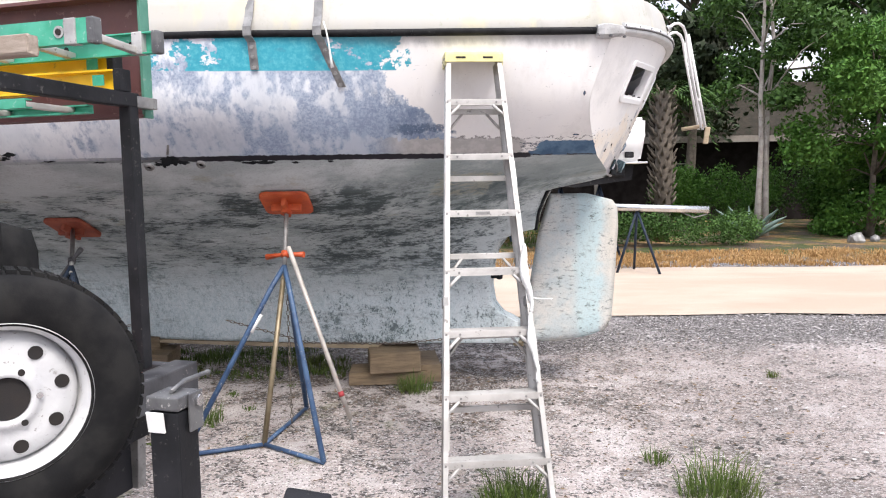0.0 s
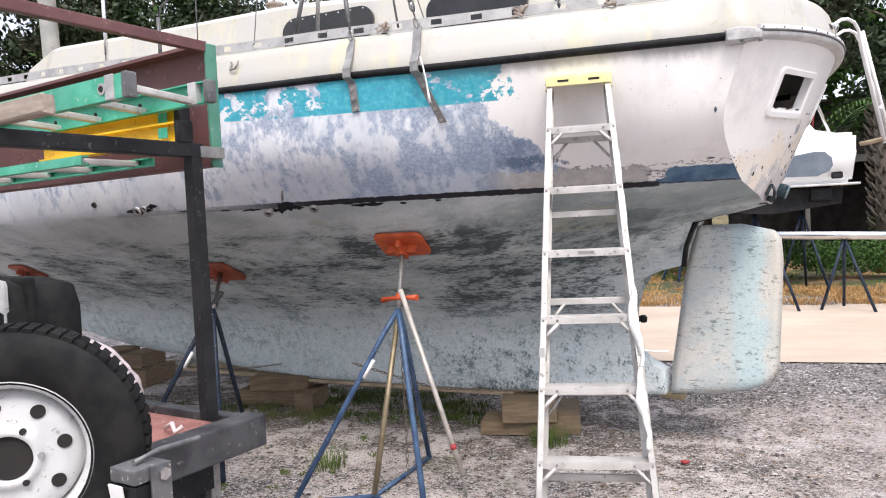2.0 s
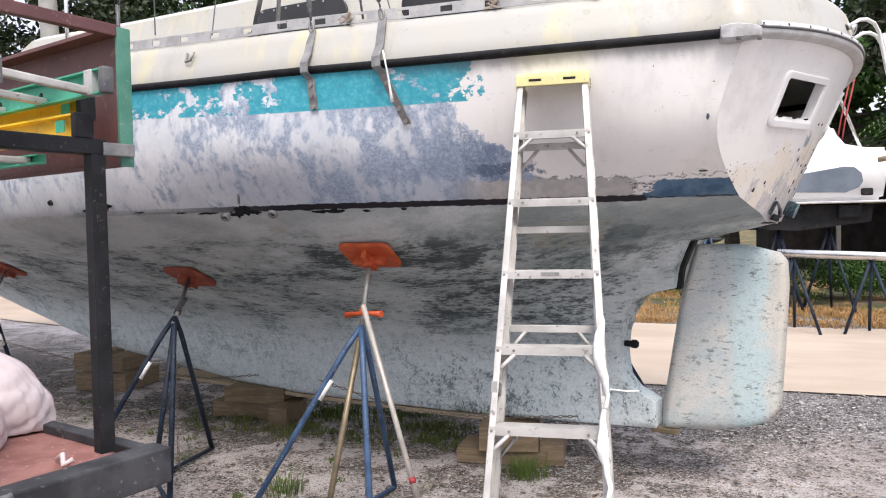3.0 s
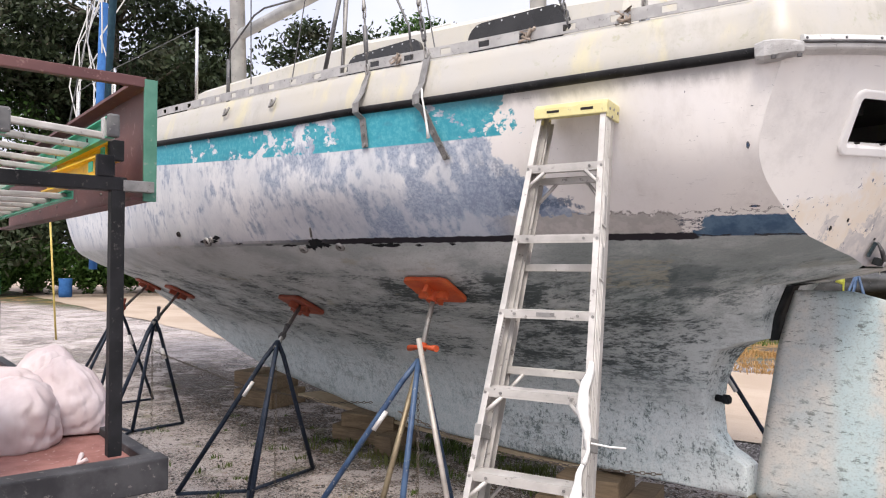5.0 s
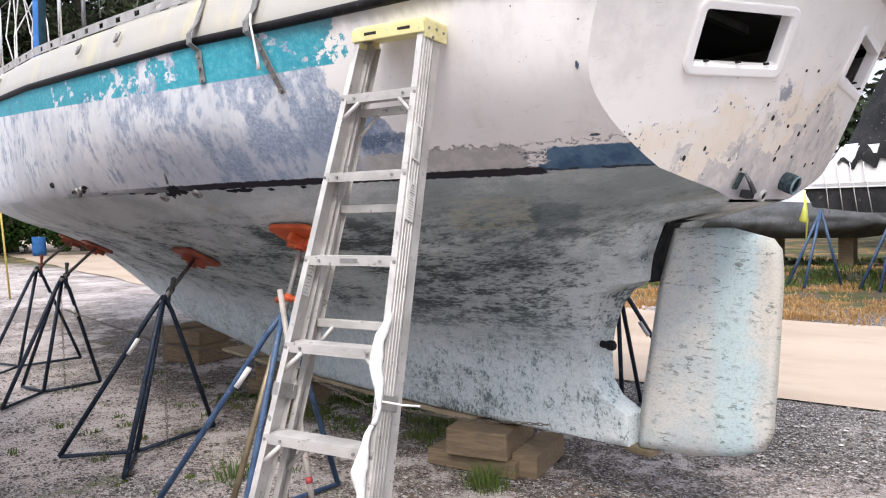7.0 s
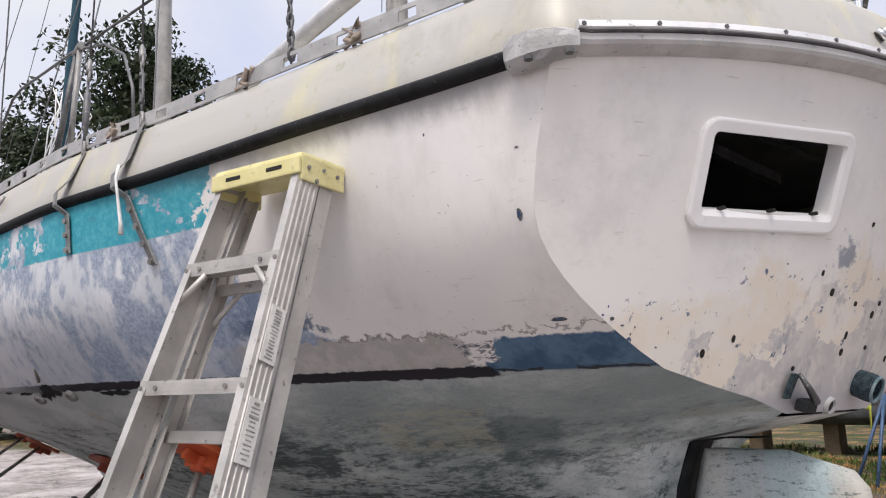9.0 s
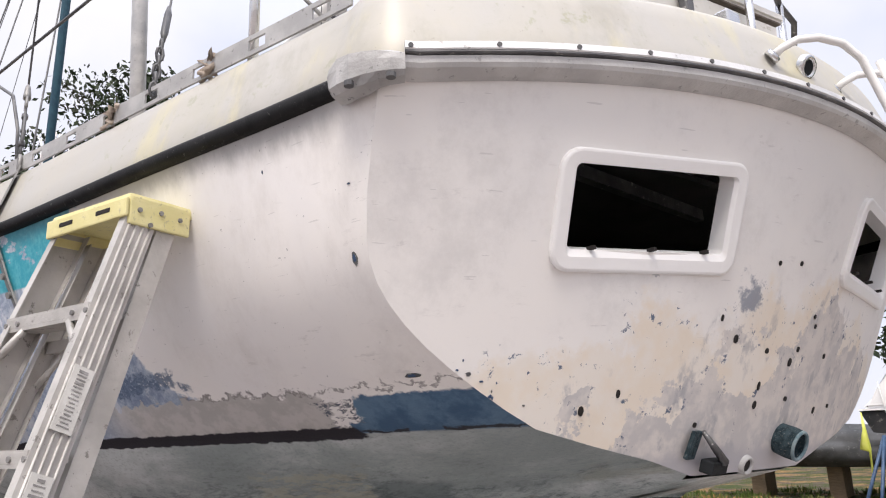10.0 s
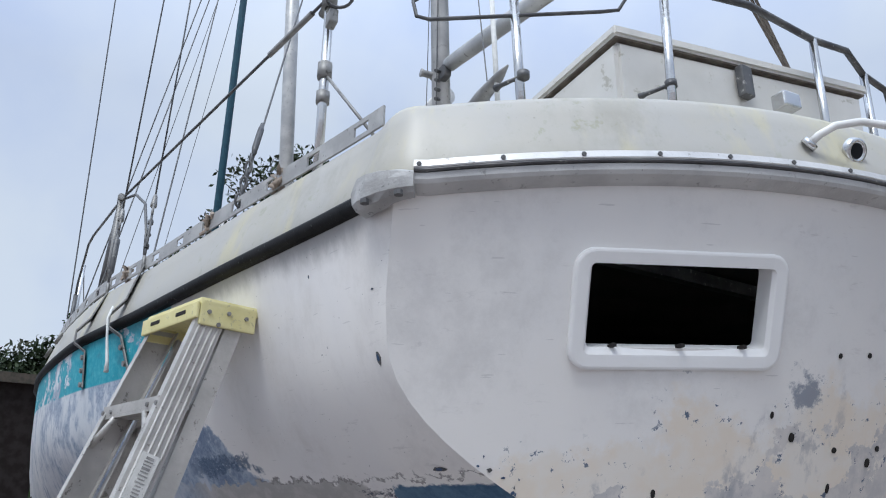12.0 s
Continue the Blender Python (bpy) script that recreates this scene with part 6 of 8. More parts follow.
# ---------------------------------------------------------------- step ladder leaning folded on the hull
def step_ladder():
    m = pose(0.327, 3.56, 0, 0, 0, 7)
    lad = thing("step_ladder", "tall aluminium step ladder with yellow cap, leaning folded on the hull", "ladder", m)
    lean = 0.346

    def at(x, z, back=0.0):
        return Vector((x, z * lean + back, z))

    def half_w(z):
        return 0.275 - 0.0545 * z

    for sign in (-1, 1):
        for back, z1, depth, name in ((0.0, 2.27, 0.080, "front_rail"), (0.088, 2.25, 0.050, "rear_rail")):
            bm = B0()
            rows = []
            z0 = 0.0 if back == 0 else 0.27
            for z in (z0, z1):
                x = sign * (half_w(z) - (0.004 + 0.016 * (1 - z / 2.3) if back else 0.0))
                inn = -sign
                bk = back + (0.03 * (1 - z / 2.3) if back else 0.0)
                prof = [(0, 0), (0.024 * inn, 0), (0.024 * inn, 0.003), (0.003 * inn, 0.003), (0.003 * inn, depth - 0.003), (0.024 * inn, depth - 0.003), (0.024 * inn, depth), (0, depth)]
                # three shallow flutes on the outer face
                rows.append([bm.verts.new(at(x + a, z, bk + b)) for a, b in prof])
            n = len(rows[0])
            for k in range(n):
                bm.faces.new((rows[0][k], rows[0][(k + 1) % n], rows[1][(k + 1) % n], rows[1][k]))
            bm.faces.new(rows[0])
            bm.faces.new(rows[1])
            bmesh.ops.recalc_face_normals(bm, faces=bm.faces)
            rail = part(name, bm, M_LADDER, lad)
            if back == 0.0:
                for k in range(4):
                    bm = B0()
                    d = 0.014 + k * 0.018
                    a, b = at(sign * (half_w(z0) + 0.001), z0, d), at(sign * (half_w(z1) + 0.001), z1, d)
                    tube(bm, [a, b], 0.0035, 5)
                    part("flute", bm, M_LADDER, rail)
                bm = B0()
                p = at(sign * (half_w(0.02) - 0.01), 0.0, 0.04)
                box(bm, p + Vector((0, 0, 0.02)), (0.034, 0.09, 0.045), (0, 0, 0), 0.006)
                part("foot", bm, M_RUBBER, rail, "black rubber foot")
    for i in range(7):
        z = 0.297 * (i + 0.86)
        w = half_w(z)
        bm = B0()
        box(bm, at(0, z - 0.012, 0.042), (2 * w - 0.01, 0.084, 0.026), (0, 0, 0), 0.003)
        box(bm, at(0, z - 0.014, 0.003), (2 * w - 0.004, 0.004, 0.034))
        st = part("step", bm, M_LADDER, lad)
        for sx in (-1, 1):
            for q in (0.96, 0.66):
                bm = B0()
                disc(bm, at(sx * w * q, z - 0.014, -0.001), 0.006, 0.006, (0, -1, 0), 8)
                part("rivet", bm, M_CAST, st)
            if i in (0, 1, 2, 3, 6):
                bm = B0()
                zz = z - 0.10
                m2 = at(sx * (half_w(zz) - 0.006), zz, 0.012)
                tube(bm, [at(sx * (w - 0.075), z - 0.03, 0.012), m2], 0.009, 5)
                part("brace", bm, M_LADDER, st)
    for z in (1.98, 1.61, 1.20, 0.80, 0.45):
        bm = B0()
        bk = 0.115 + 0.03 * (1 - z / 2.3)
        box(bm, at(0, z, bk), (2 * half_w(z) - 0.03, 0.022, 0.030), (0, 0, 0), 0.003)
        rb = part("rear_bar", bm, M_LADDER, lad)
        for sx in (-1, 1):
            if z in (1.98, 1.20, 0.80):
                bm = B0()
                tube(bm, [at(sx * (half_w(z) - 0.10), z - 0.012, bk), at(sx * (half_w(z) - 0.03), z - 0.095, bk)], 0.008, 5)
                part("brace", bm, M_LADDER, rb)
    # cap
    bm = B0()
    zc = 2.275
    wc = half_w(zc) + 0.010
    box(bm, at(0, zc + 0.018, 0.075), (2 * wc, 0.178, 0.030), (0, 0, 0), 0.010)
    for sx in (-1, 1):
        box(bm, at(sx * (wc - 0.006), zc - 0.012, 0.080), (0.012, 0.165, 0.06), (0, 0, 0), 0.004)
    box(bm, at(0, zc - 0.004, -0.012), (2 * wc, 0.010, 0.045), (0, 0, 0), 0.004)
    cap = part("cap", bm, M_YELLOW, lad, "pale yellow plastic cap")
    for x in (-0.075, 0.075):
        bm = B0()
        box(bm, at(x, zc - 0.002, -0.0175), (0.055, 0.004, 0.011), (0, 0, 0), 0.002)
        part("slot", bm, M_HOLE, cap)
    for sx in (-1, 1):
        for dy, dz in ((0.02, 0.0), (0.075, 0.005), (0.13, 0.0), (0.06, -0.03)):
            bm = B0()
            disc(bm, at(sx * (wc + 0.001), zc + dz - 0.006, dy), 0.006, 0.006, (1, 0, 0), 8)
            part("rivet", bm, M_CAST, cap)
    # labels on the right rail and on the left one, with plain bars for the print
    for sx, z0, z1, rows in ((1, 1.77, 1.905, 15), (1, 1.56, 1.70, 13), (-1, 1.30, 1.42, 9)):
        bm = B0()
        zz = (z0 + z1) / 2
        ang = math.degrees(math.atan(lean))
        base = at(sx * (half_w(zz) + 0.0055), zz, 0.040)
        mm = Matrix.Translation(base) @ pose(0, 0, 0, -ang, -sx * 3.1, 0)
        if sx < 0:
            mm = Matrix.Translation(at(sx * half_w(zz) + 0.008, zz, 0.04)) @ pose(0, 0, 0, -ang, 3.1, 0)
        box(bm, (0, 0, 0), (0.002, 0.046, z1 - z0), (0, 0, 0), 0.0, mm)
        lb = part("label", bm, M_LABEL, lad, "worn paper safety label")
        rng = random.Random(rows + sx)
        for k in range(rows):
            bm = B0()
            w = 0.030 * rng.uniform(0.45, 1.0)
            hh = 0.006 if k in (0, 3) else 0.0028
            box(bm, (0.0016 * sx if sx > 0 else 0.0016, 0, (z1 - z0) * (0.42 - 0.84 * k / (rows - 1))), (0.0014, w, hh), (0, 0, 0), 0.0, mm)
            part("print_bar", bm, M_PRINT, lb)
    bm = B0()
    box(bm, at(0.0, 0.297 * 4.86 - 0.013, 0.000), (0.075, 0.003, 0.016), (0, 0, 0), 0.001)
    part("badge", bm, M_CAST, lad, "small oval maker's badge")
    # strap bands
    for z, sx in ((0.98, -1), (0.98, 1)):
        bm = B0()
        box(bm, at(sx * (half_w(z) - 0.008), z, 0.05), (0.031, 0.095, 0.05), (-19, 0, 0), 0.004)
        part("tape_band", bm, M_CAST, lad, "grey tape round the rail")
    # white cloth tied to the right rail
    for pts, rr in (([at(0.20, 1.27, -0.005), at(0.195, 1.20, -0.02), at(0.19, 1.12, -0.02), at(0.215, 1.04, -0.01), at(0.225, 0.98, -0.005), at(0.215, 0.92, -0.012)], (0.008, 0.017, 0.022, 0.018, 0.010, 0.008)),
                    ([at(0.215, 0.93, -0.012), at(0.205, 0.87, -0.026), at(0.205, 0.80, -0.030), at(0.215, 0.74, -0.018), at(0.235, 0.66, -0.01), at(0.222, 0.59, -0.01)], (0.008, 0.016, 0.022, 0.014, 0.008, 0.008))):
        bm = B0()
        dense, rad = [], []
        for a, b, ra, rb in zip(pts, pts[1:], rr, rr[1:]):
            for k in range(5):
                dense.append(a.lerp(b, k / 5))
                rad.append(ra + (rb - ra) * k / 5)
        tube(bm, dense, rad, 12)
        for v in bm.verts:
            d = noise.noise(v.co * 38) * 0.004 + noise.noise(v.co * 15) * 0.007
            v.co += Vector((d * 1.2, d * 0.6, 0))
        part("cloth", bm, M_ROPE, lad, "white cloth tied round the rail", True)
    bm = B0()
    tube(bm, [at(0.23, 1.0, -0.004), at(0.29, 0.99, 0.02), at(0.34, 0.985, 0.05)], 0.004, 5)
    part("tie_end", bm, M_WHITE, lad)
    return lad


step_ladder()


# ---------------------------------------------------------------- jack stands
def jack_stand(feet, apex, pad, normal, leg_mat, pad_mat, label, centre=None, chain=True, collar_mat=None):
    base = thing("jack_stand", label, "jack stand", Matrix.Translation(((feet[0][0] + feet[1][0] + feet[2][0]) / 3, (feet[0][1] + feet[1][1] + feet[2][1]) / 3, 0)), "boat jack stands")
    o = base.matrix_world.translation
    F = [Vector((x, y, 0.02)) - o for x, y in feet]
    A, P, N = Vector(apex) - o, Vector(pad) - o, Vector(normal).normalized()
    c = (Vector((*centre, 0.02)) - o) if centre else Vector((0, 0, 0.02))
    for k, f in enumerate(F):
        bm = B0()
        knee = A + (f - A) * 0.10 + Vector(((f - A).x, (f - A).y, 0)).normalized() * 0.025
        tube(bm, [A + Vector((0, 0, 0.02)), knee, f], 0.017, 10)
        leg = part("leg", bm, leg_mat, base)
        if k == 0:
            bm = B0()
            a, b = A.lerp(f, 0.26), A.lerp(f, 0.36)
            tube(bm, [a, b], 0.0195, 10)
            part("tape", bm, M_WHITE, leg, "white tape")
        bm = B0()
        tube(bm, [f, c], 0.014, 8)
        part("base_bar", bm, leg_mat, base)
    bm = B0()
    tube(bm, [c, A], 0.017, 10)
    part("centre_post", bm, M_BRASS if leg_mat is M_BLUE else leg_mat, base, "bare rusty tube")
    d = (P - A).normalized()
    bm = B0()
    tube(bm, [A - d * 0.05, P - d * 0.03], 0.0155, 10)
    part("screw", bm, M_CAST, base, "greasy threaded screw")
    col = A + d * 0.10
    bm = B0()
    tube(bm, [col - d * 0.02, col + d * 0.02], 0.026, 10)
    side = d.cross(Vector((0.3, 1, 0))).normalized()
    tube(bm, [col, col + side * 0.04, col + side * 0.14], [0.010, 0.012, 0.020], 8)
    tube(bm, [col, col - side * 0.04 + Vector((0, 0, -0.006)), col - side * 0.14 + Vector((0, 0, -0.02))], [0.010, 0.012, 0.020], 8)
    part("handle", bm, collar_mat or pad_mat, base, "two-armed adjusting handle")
    q = Matrix.Translation(P) @ N.to_track_quat("Z", "Y").to_matrix().to_4x4()
    bm = B0()
    plate(bm, rounded(0.32, 0.30, 0.05, 4), 0.028, q)
    bmesh.ops.bevel(bm, geom=list(bm.edges), offset=0.005, segments=1, affect="EDGES")
    pd = part("pad", bm, pad_mat, base, "painted plywood pad")
    bm = B0()
    for a in (0, 90):
        box(bm, (0, 0, -0.035), (0.20, 0.03, 0.05), (0, 0, a), 0.006, q)
    disc(bm, q @ Vector((0, 0, -0.05)), 0.035, 0.06, N, 12)
    part("bracket", bm, pad_mat, pd)
    if chain:
        bm = B0()
        x0 = A + Vector((0.02, -0.03, -0.18))
        k = 0
        while x0.z - k * 0.034 > 0.03:
            cc = x0 + Vector((0, 0, -k * 0.034))
            sd = Vector((1, 0, 0)) if k % 2 else Vector((0, 1, 0))
            tube(bm, [cc + Vector((0, 0, 0.02)) * math.cos(t) + sd * 0.009 * math.sin(t) for t in [j * math.tau / 6 for j in range(6)]], 0.0028, 4, True)
            k += 1
        part("chain", bm, M_CHAIN, base, "thin rusty chain hanging down")
    return base


def pad_on_hull(s, z, sign=-1):
    p, n = side_point(s, z, 0.022, sign)
    return BOAT @ p, (BOAT.to_3x3() @ n)


p1, n1 = pad_on_hull(2.38, 1.49)
jack_stand([(-1.498, 4.323), (-0.648, 4.216), (-0.969, 5.204)], (-1.0, 4.86, 1.05), p1, -n1, M_BLUE, M_ORANGE, "chipped blue tripod jack stand with orange pad under the hull", (-1.07, 4.50))
p2, n2 = pad_on_hull(4.2, 1.315)
jack_stand([(-2.888, 4.531), (-2.14, 4.555), (-2.60, 5.54)], (-2.56, 5.14, 1.03), p2, -n2, M_BLUEDARK, M_ORANGE_DULL, "dark blue tripod jack stand with faded red pad", None, True, M_INK)
p3, n3 = pad_on_hull(7.0, 1.33)
jack_stand([(-4.84, 5.87), (-5.30, 5.35), (-4.55, 4.86)], (-4.90, 5.58, 1.05), p3, -n3, M_BLUEDARK, M_ORANGE_DULL, "dark tripod jack stand under the bow", None, True, M_INK)
p4, n4 = pad_on_hull(8.2, 1.385)
jack_stand([(-6.25, 6.40), (-5.95, 5.25), (-6.9, 5.7)], (-6.15, 5.92, 1.08), p4, -n4, M_BLUEDARK, M_ORANGE_DULL, "dark tripod jack stand with a dull pad by the stem", None, False, M_ORANGE_DULL)
p5, n5 = pad_on_hull(2.1, 1.46, 1)
jack_stand([(0.46, 7.54), (-0.13, 7.82), (-0.75, 7.02)], (-0.10, 7.28, 1.02), p5, -n5, M_BLUEDARK, M_ORANGE_DULL, "dark tripod jack stand on the far side of the keel", None, False, M_INK)

# pole leaning on the near stand, propped beside its screw
bm = B0()
tube(bm, [(-0.955, 4.80, 1.20), (-0.56, 4.63, 0.13)], 0.0155, 10)
pole = tagged(obj("prop_pole", bm, M_GALV), "thin galvanised pole with red band, leaning on a jack stand", "pole")
bm = B0()
tube(bm, [(-0.565, 4.632, 0.145), (-0.545, 4.625, 0.0)], 0.008, 8)
tip = part("tip", bm, M_CAST, pole)
bm = B0()
tube(bm, [(-0.623, 4.657, 0.30), (-0.612, 4.652, 0.27)], 0.018, 10)
part("band", bm, M_RED, pole, "red tape band")


# ---------------------------------------------------------------- timber under the keel
def timber(name, c, size, rz, mat, label, group="keel blocking timbers"):
    bm = B0()
    box(bm, (0, 0, 0), size, (0, 0, 0), 0.008)
    rng = random.Random(int(abs(c[0] * 100) + c[2] * 31))
    for v in bm.verts:
        v.co += Vector((rng.uniform(-1, 1), rng.uniform(-1, 1), rng.uniform(-1, 1))) * 0.003
    ob = obj(name, bm, mat)
    ob.matrix_world = pose(*c, 0, 0, rz)
    return tagged(ob, label, "timber", group)


timber("keel_block", (-0.47, 5.98, 0.052), (0.62, 0.30, 0.10), 4, M_TIMBER, "weathered timber base block under the keel")
timber("keel_block", (-0.16, 6.16, 0.07), (0.16, 0.50, 0.14), 8, M_TIMBER, "weathered short timber offcut beside the keel block")
timber("keel_block", (-0.44, 6.05, 0.185), (0.40, 0.50, 0.165), 10, M_TIMBER, "weathered timber block carrying the keel")
timber("keel_block", (-2.95, 6.55, 0.07), (0.60, 0.30, 0.14), 6, M_TIMBER, "weathered timber base block under the keel")
timber("keel_block", (-2.50, 6.42, 0.08), (0.17, 0.42, 0.16), 8, M_TIMBER, "weathered short timber offcut beside the keel block")
timber("keel_block", (-2.86, 6.62, 0.20), (0.55, 0.46, 0.13), 10, M_TIMBER, "weathered timber block carrying the keel")
timber("keel_block", (-5.05, 7.15, 0.09), (0.60, 0.55, 0.18), 6, M_TIMBER, "dark timber base block under the forefoot")
timber("keel_block", (-5.35, 7.20, 0.27), (0.30, 0.45, 0.18), 9, M_TIMBER, "dark timber block stacked under the forefoot")
timber("keel_block", (-5.02, 7.22, 0.255), (0.28, 0.45, 0.15), 6, M_TIMBER, "dark timber block stacked under the forefoot")
bm = B0()
rows = []
for k in range(14):
    sx = 2.15 + k * 0.29
    zz = keel_z(sx) - 0.006
    rows.append([bm.verts.new((-sx, y, z)) for y, z in ((-0.15, zz), (0.12, zz), (0.12, zz - 0.028), (-0.15, zz - 0.028))])
for a, b in zip(rows, rows[1:]):
    for k in range(4):
        bm.faces.new((a[k], a[(k + 1) % 4], b[(k + 1) % 4], b[k]))
bm.faces.new(rows[0])
bm.faces.new(rows[-1][::-1])
bmesh.ops.recalc_face_normals(bm, faces=bm.faces)
kb = tagged(obj("keel_board", bm, M_LUMBER), "long pale board between the keel and its blocks", "board")
kb.matrix_world = BOAT


def chain_line(pts, name, label):
    bm = B0()
    path = []
    for a, b in zip(pts, pts[1:]):
        a, b = Vector(a), Vector(b)
        n = max(2, int((b - a).length / 0.03))
        path += [a.lerp(b, k / n) for k in range(n)]
    for k, (a, b) in enumerate(zip(path, path[1:])):
        d = (b - a).normalized()
        sd = d.cross(Vector((0, 0, 1))).normalized()
        if k % 2:
            sd = d.cross(sd)
        tube(bm, [a + d * 0.020 * math.cos(t) + sd * 0.0085 * math.sin(t) for t in [j * math.tau / 6 for j in range(6)]], 0.0032, 4, True)
    return tagged(obj(name, bm, M_CHAIN), label, "chain")


chain_line([(-1.55, 5.35, 0.62), (-1.0, 5.5, 0.42), (-0.4, 5.72, 0.36), (0.1, 5.9, 0.36)], "chain", "thin chain slung under the keel between the jack stands")
chain_line([(-4.9, 5.6, 0.75), (-4.0, 6.0, 0.45), (-3.2, 6.3, 0.35), (-2.75, 6.45, 0.38)], "chain", "thin chain slung between the bow stand and the keel")


# ---------------------------------------------------------------- flatbed trailer with its rack and load
TRAILER = pose(-0.983, 3.191, 0, 0, 0, -14)        # its origin: under the far rear corner; x to the rear, y across
trailer = thing("flatbed_trailer", "worn dark flatbed trailer with red deck and steel ladder rack", "trailer", TRAILER)
bm = B0()
box(bm, (-2.0, -0.97, 0.80), (4.0, 2.0, 0.03))
part("deck", bm, M_DECKWOOD, trailer, "worn red-painted deck")
bm = B0()
box(bm, (-0.045, -0.95, 0.795), (0.11, 2.0, 0.13), (0, 0, 0), 0.008)
part("rear_beam", bm, M_GREY, trailer, "scuffed grey rear beam")
bm = B0()
box(bm, (-2.05, 0.012, 0.79), (4.0, 0.06, 0.12), (0, 0, 0), 0.006)
part("side_rail", bm, M_GREY, trailer)
bm = B0()
box(bm, (-0.12, -0.62, 0.665), (0.06, 0.95, 0.13), (0, 0, 0), 0.005)
box(bm, (-0.30, -0.25, 0.52), (0.05, 0.50, 0.42), (0, 0, 0), 0.004)
part("rear_skirt", bm, M_BLACK, trailer, "dark steel skirt under the rear beam")
bm = B0()
box(bm, (-0.26, -0.02, 0.52), (0.05, 0.05, 0.42), (0, 3, 0), 0.004)
part("skirt_edge", bm, M_CAST, trailer, "bare metal edge of the skirt")
bm = B0()
box(bm, (-0.18, -1.2, 0.42), (0.10, 1.5, 0.10), (0, 0, 0), 0.006)
part("bumper", bm, M_BLACK, trailer, "black steel bumper")
bm = B0()
box(bm, (-0.125, -0.122, 1.39), (0.052, 0.052, 1.05), (0, 0, 0), 0.005)
part("rack_post", bm, M_BLACK, trailer, "scuffed black rack post")
bm = B0()
box(bm, (-0.125, -0.89, 1.935), (0.055, 1.60, 0.055), (0, 0, 0), 0.005)
part("rack_beam", bm, M_BLACK, trailer, "black rack beam")
bm = B0()
box(bm, (-0.12, -0.045, 1.93), (0.05, 0.12, 0.045), (0, 0, 0), 0.004)
part("beam_end", bm, M_CAST, trailer)
# maroon side tray with a green end and its top bar
tray = thing("side_tray", "maroon steel side panel of a rack with a green end edge", "rack panel", TRAILER)
for name, c, size in (("panel", (-1.89, 0.02, 2.12), (3.5, 0.012, 0.47)), ("bottom_flange", (-1.89, -0.02, 1.884), (3.5, 0.09, 0.012)), ("top_flange", (-1.89, -0.015, 2.362), (3.5, 0.08, 0.014))):
    bm = B0()
    box(bm, c, size)
    part(name, bm, M_MAROON, tray)
bm = B0()
box(bm, (-0.138, 0.008, 2.125), (0.014, 0.052, 0.50), (0, 0, 0), 0.002)
part("end_plate", bm, M_GREENDULL, tray, "green edge plate")
bm = B0()
box(bm, (-0.15, -0.76, 2.362), (0.035, 1.5, 0.042), (0, 0, 0), 0.004)
part("top_bar", bm, M_MAROON, tray)
for k in range(6):
    bm = B0()
    disc(bm, (-0.4 - k * 0.5, 0.012, 1.96), 0.006, 0.01, (0, -1, 0), 8)
    part("rivet", bm, M_CAST, tray)


def extension_ladder():
    lad = thing("extension_ladder", "green fibreglass extension ladder with aluminium rungs on the rack", "ladder", TRAILER @ pose(0.0, 0.0, 1.985, 0, 0, 0))
    for y, z, x1, hh in ((-0.56, 0.120, 0.11, 0.040), (-0.175, 0.146, 0.08, 0.040), (-0.54, -0.098, -0.20, 0.016), (-0.27, -0.098, -0.16, 0.016)):
        bm = B0()
        prof = [(0, -hh), (0.030, -hh), (0.030, -hh + 0.005), (0.005, -hh + 0.005), (0.005, hh - 0.005), (0.030, hh - 0.005), (0.030, hh), (0, hh)]
        flip = -1 if y > -0.4 else 1
        rows = [[bm.verts.new((x, y + a * flip, z + b)) for a, b in prof] for x in (x1, -3.4)]
        for k in range(8):
            bm.faces.new((rows[0][k], rows[0][(k + 1) % 8], rows[1][(k + 1) % 8], rows[1][k]))
        bm.faces.new(rows[0])
        bm.faces.new(rows[1])
        bmesh.ops.recalc_face_normals(bm, faces=bm.faces)
        r = part("rail", bm, M_GREEN, lad, "green fibreglass rail")
        if z > 0.1:
            for k in range(4):
                bm = B0()
                disc(bm, (x1 - 0.13 - 0.30 * k, y - 0.001, z), 0.020, 0.006, (0, -1, 0), 14)
                re_ = part("rung_end", bm, M_CORNER, r)
                bm = B0()
                disc(bm, (x1 - 0.13 - 0.30 * k, y - 0.004, z), 0.011, 0.006, (0, -1, 0), 12)
                part("opening", bm, M_HOLE, re_)
            bm = B0()
            box(bm, (x1 - 0.005, y + 0.015 * flip, z), (0.03, 0.042, 2 * hh + 0.006), (0, 0, 0), 0.008)
            part("rail_boot", bm, M_PEWTER, r, "grey end boot of the rail")
            bm = B0()
            box(bm, (x1 - 0.085, y + 0.013 * flip, z), (0.045, 0.040, 2 * hh + 0.004), (0, 0, 0), 0.004)
            part("band", bm, M_CORNER, r, "grey metal band")
    for k in range(9):
        bm = B0()
        box(bm, (-0.02 - 0.30 * k, -0.36, 0.132), (0.032, 0.36, 0.026), (-4, 0, 0), 0.006)
        part("rung", bm, M_LADDER, lad)
        bm = B0()
        box(bm, (-0.25 - 0.30 * k, -0.405, -0.098), (0.032, 0.25, 0.022), (0, 0, 0), 0.006)
        part("rung", bm, M_LADDER, lad)


extension_ladder()


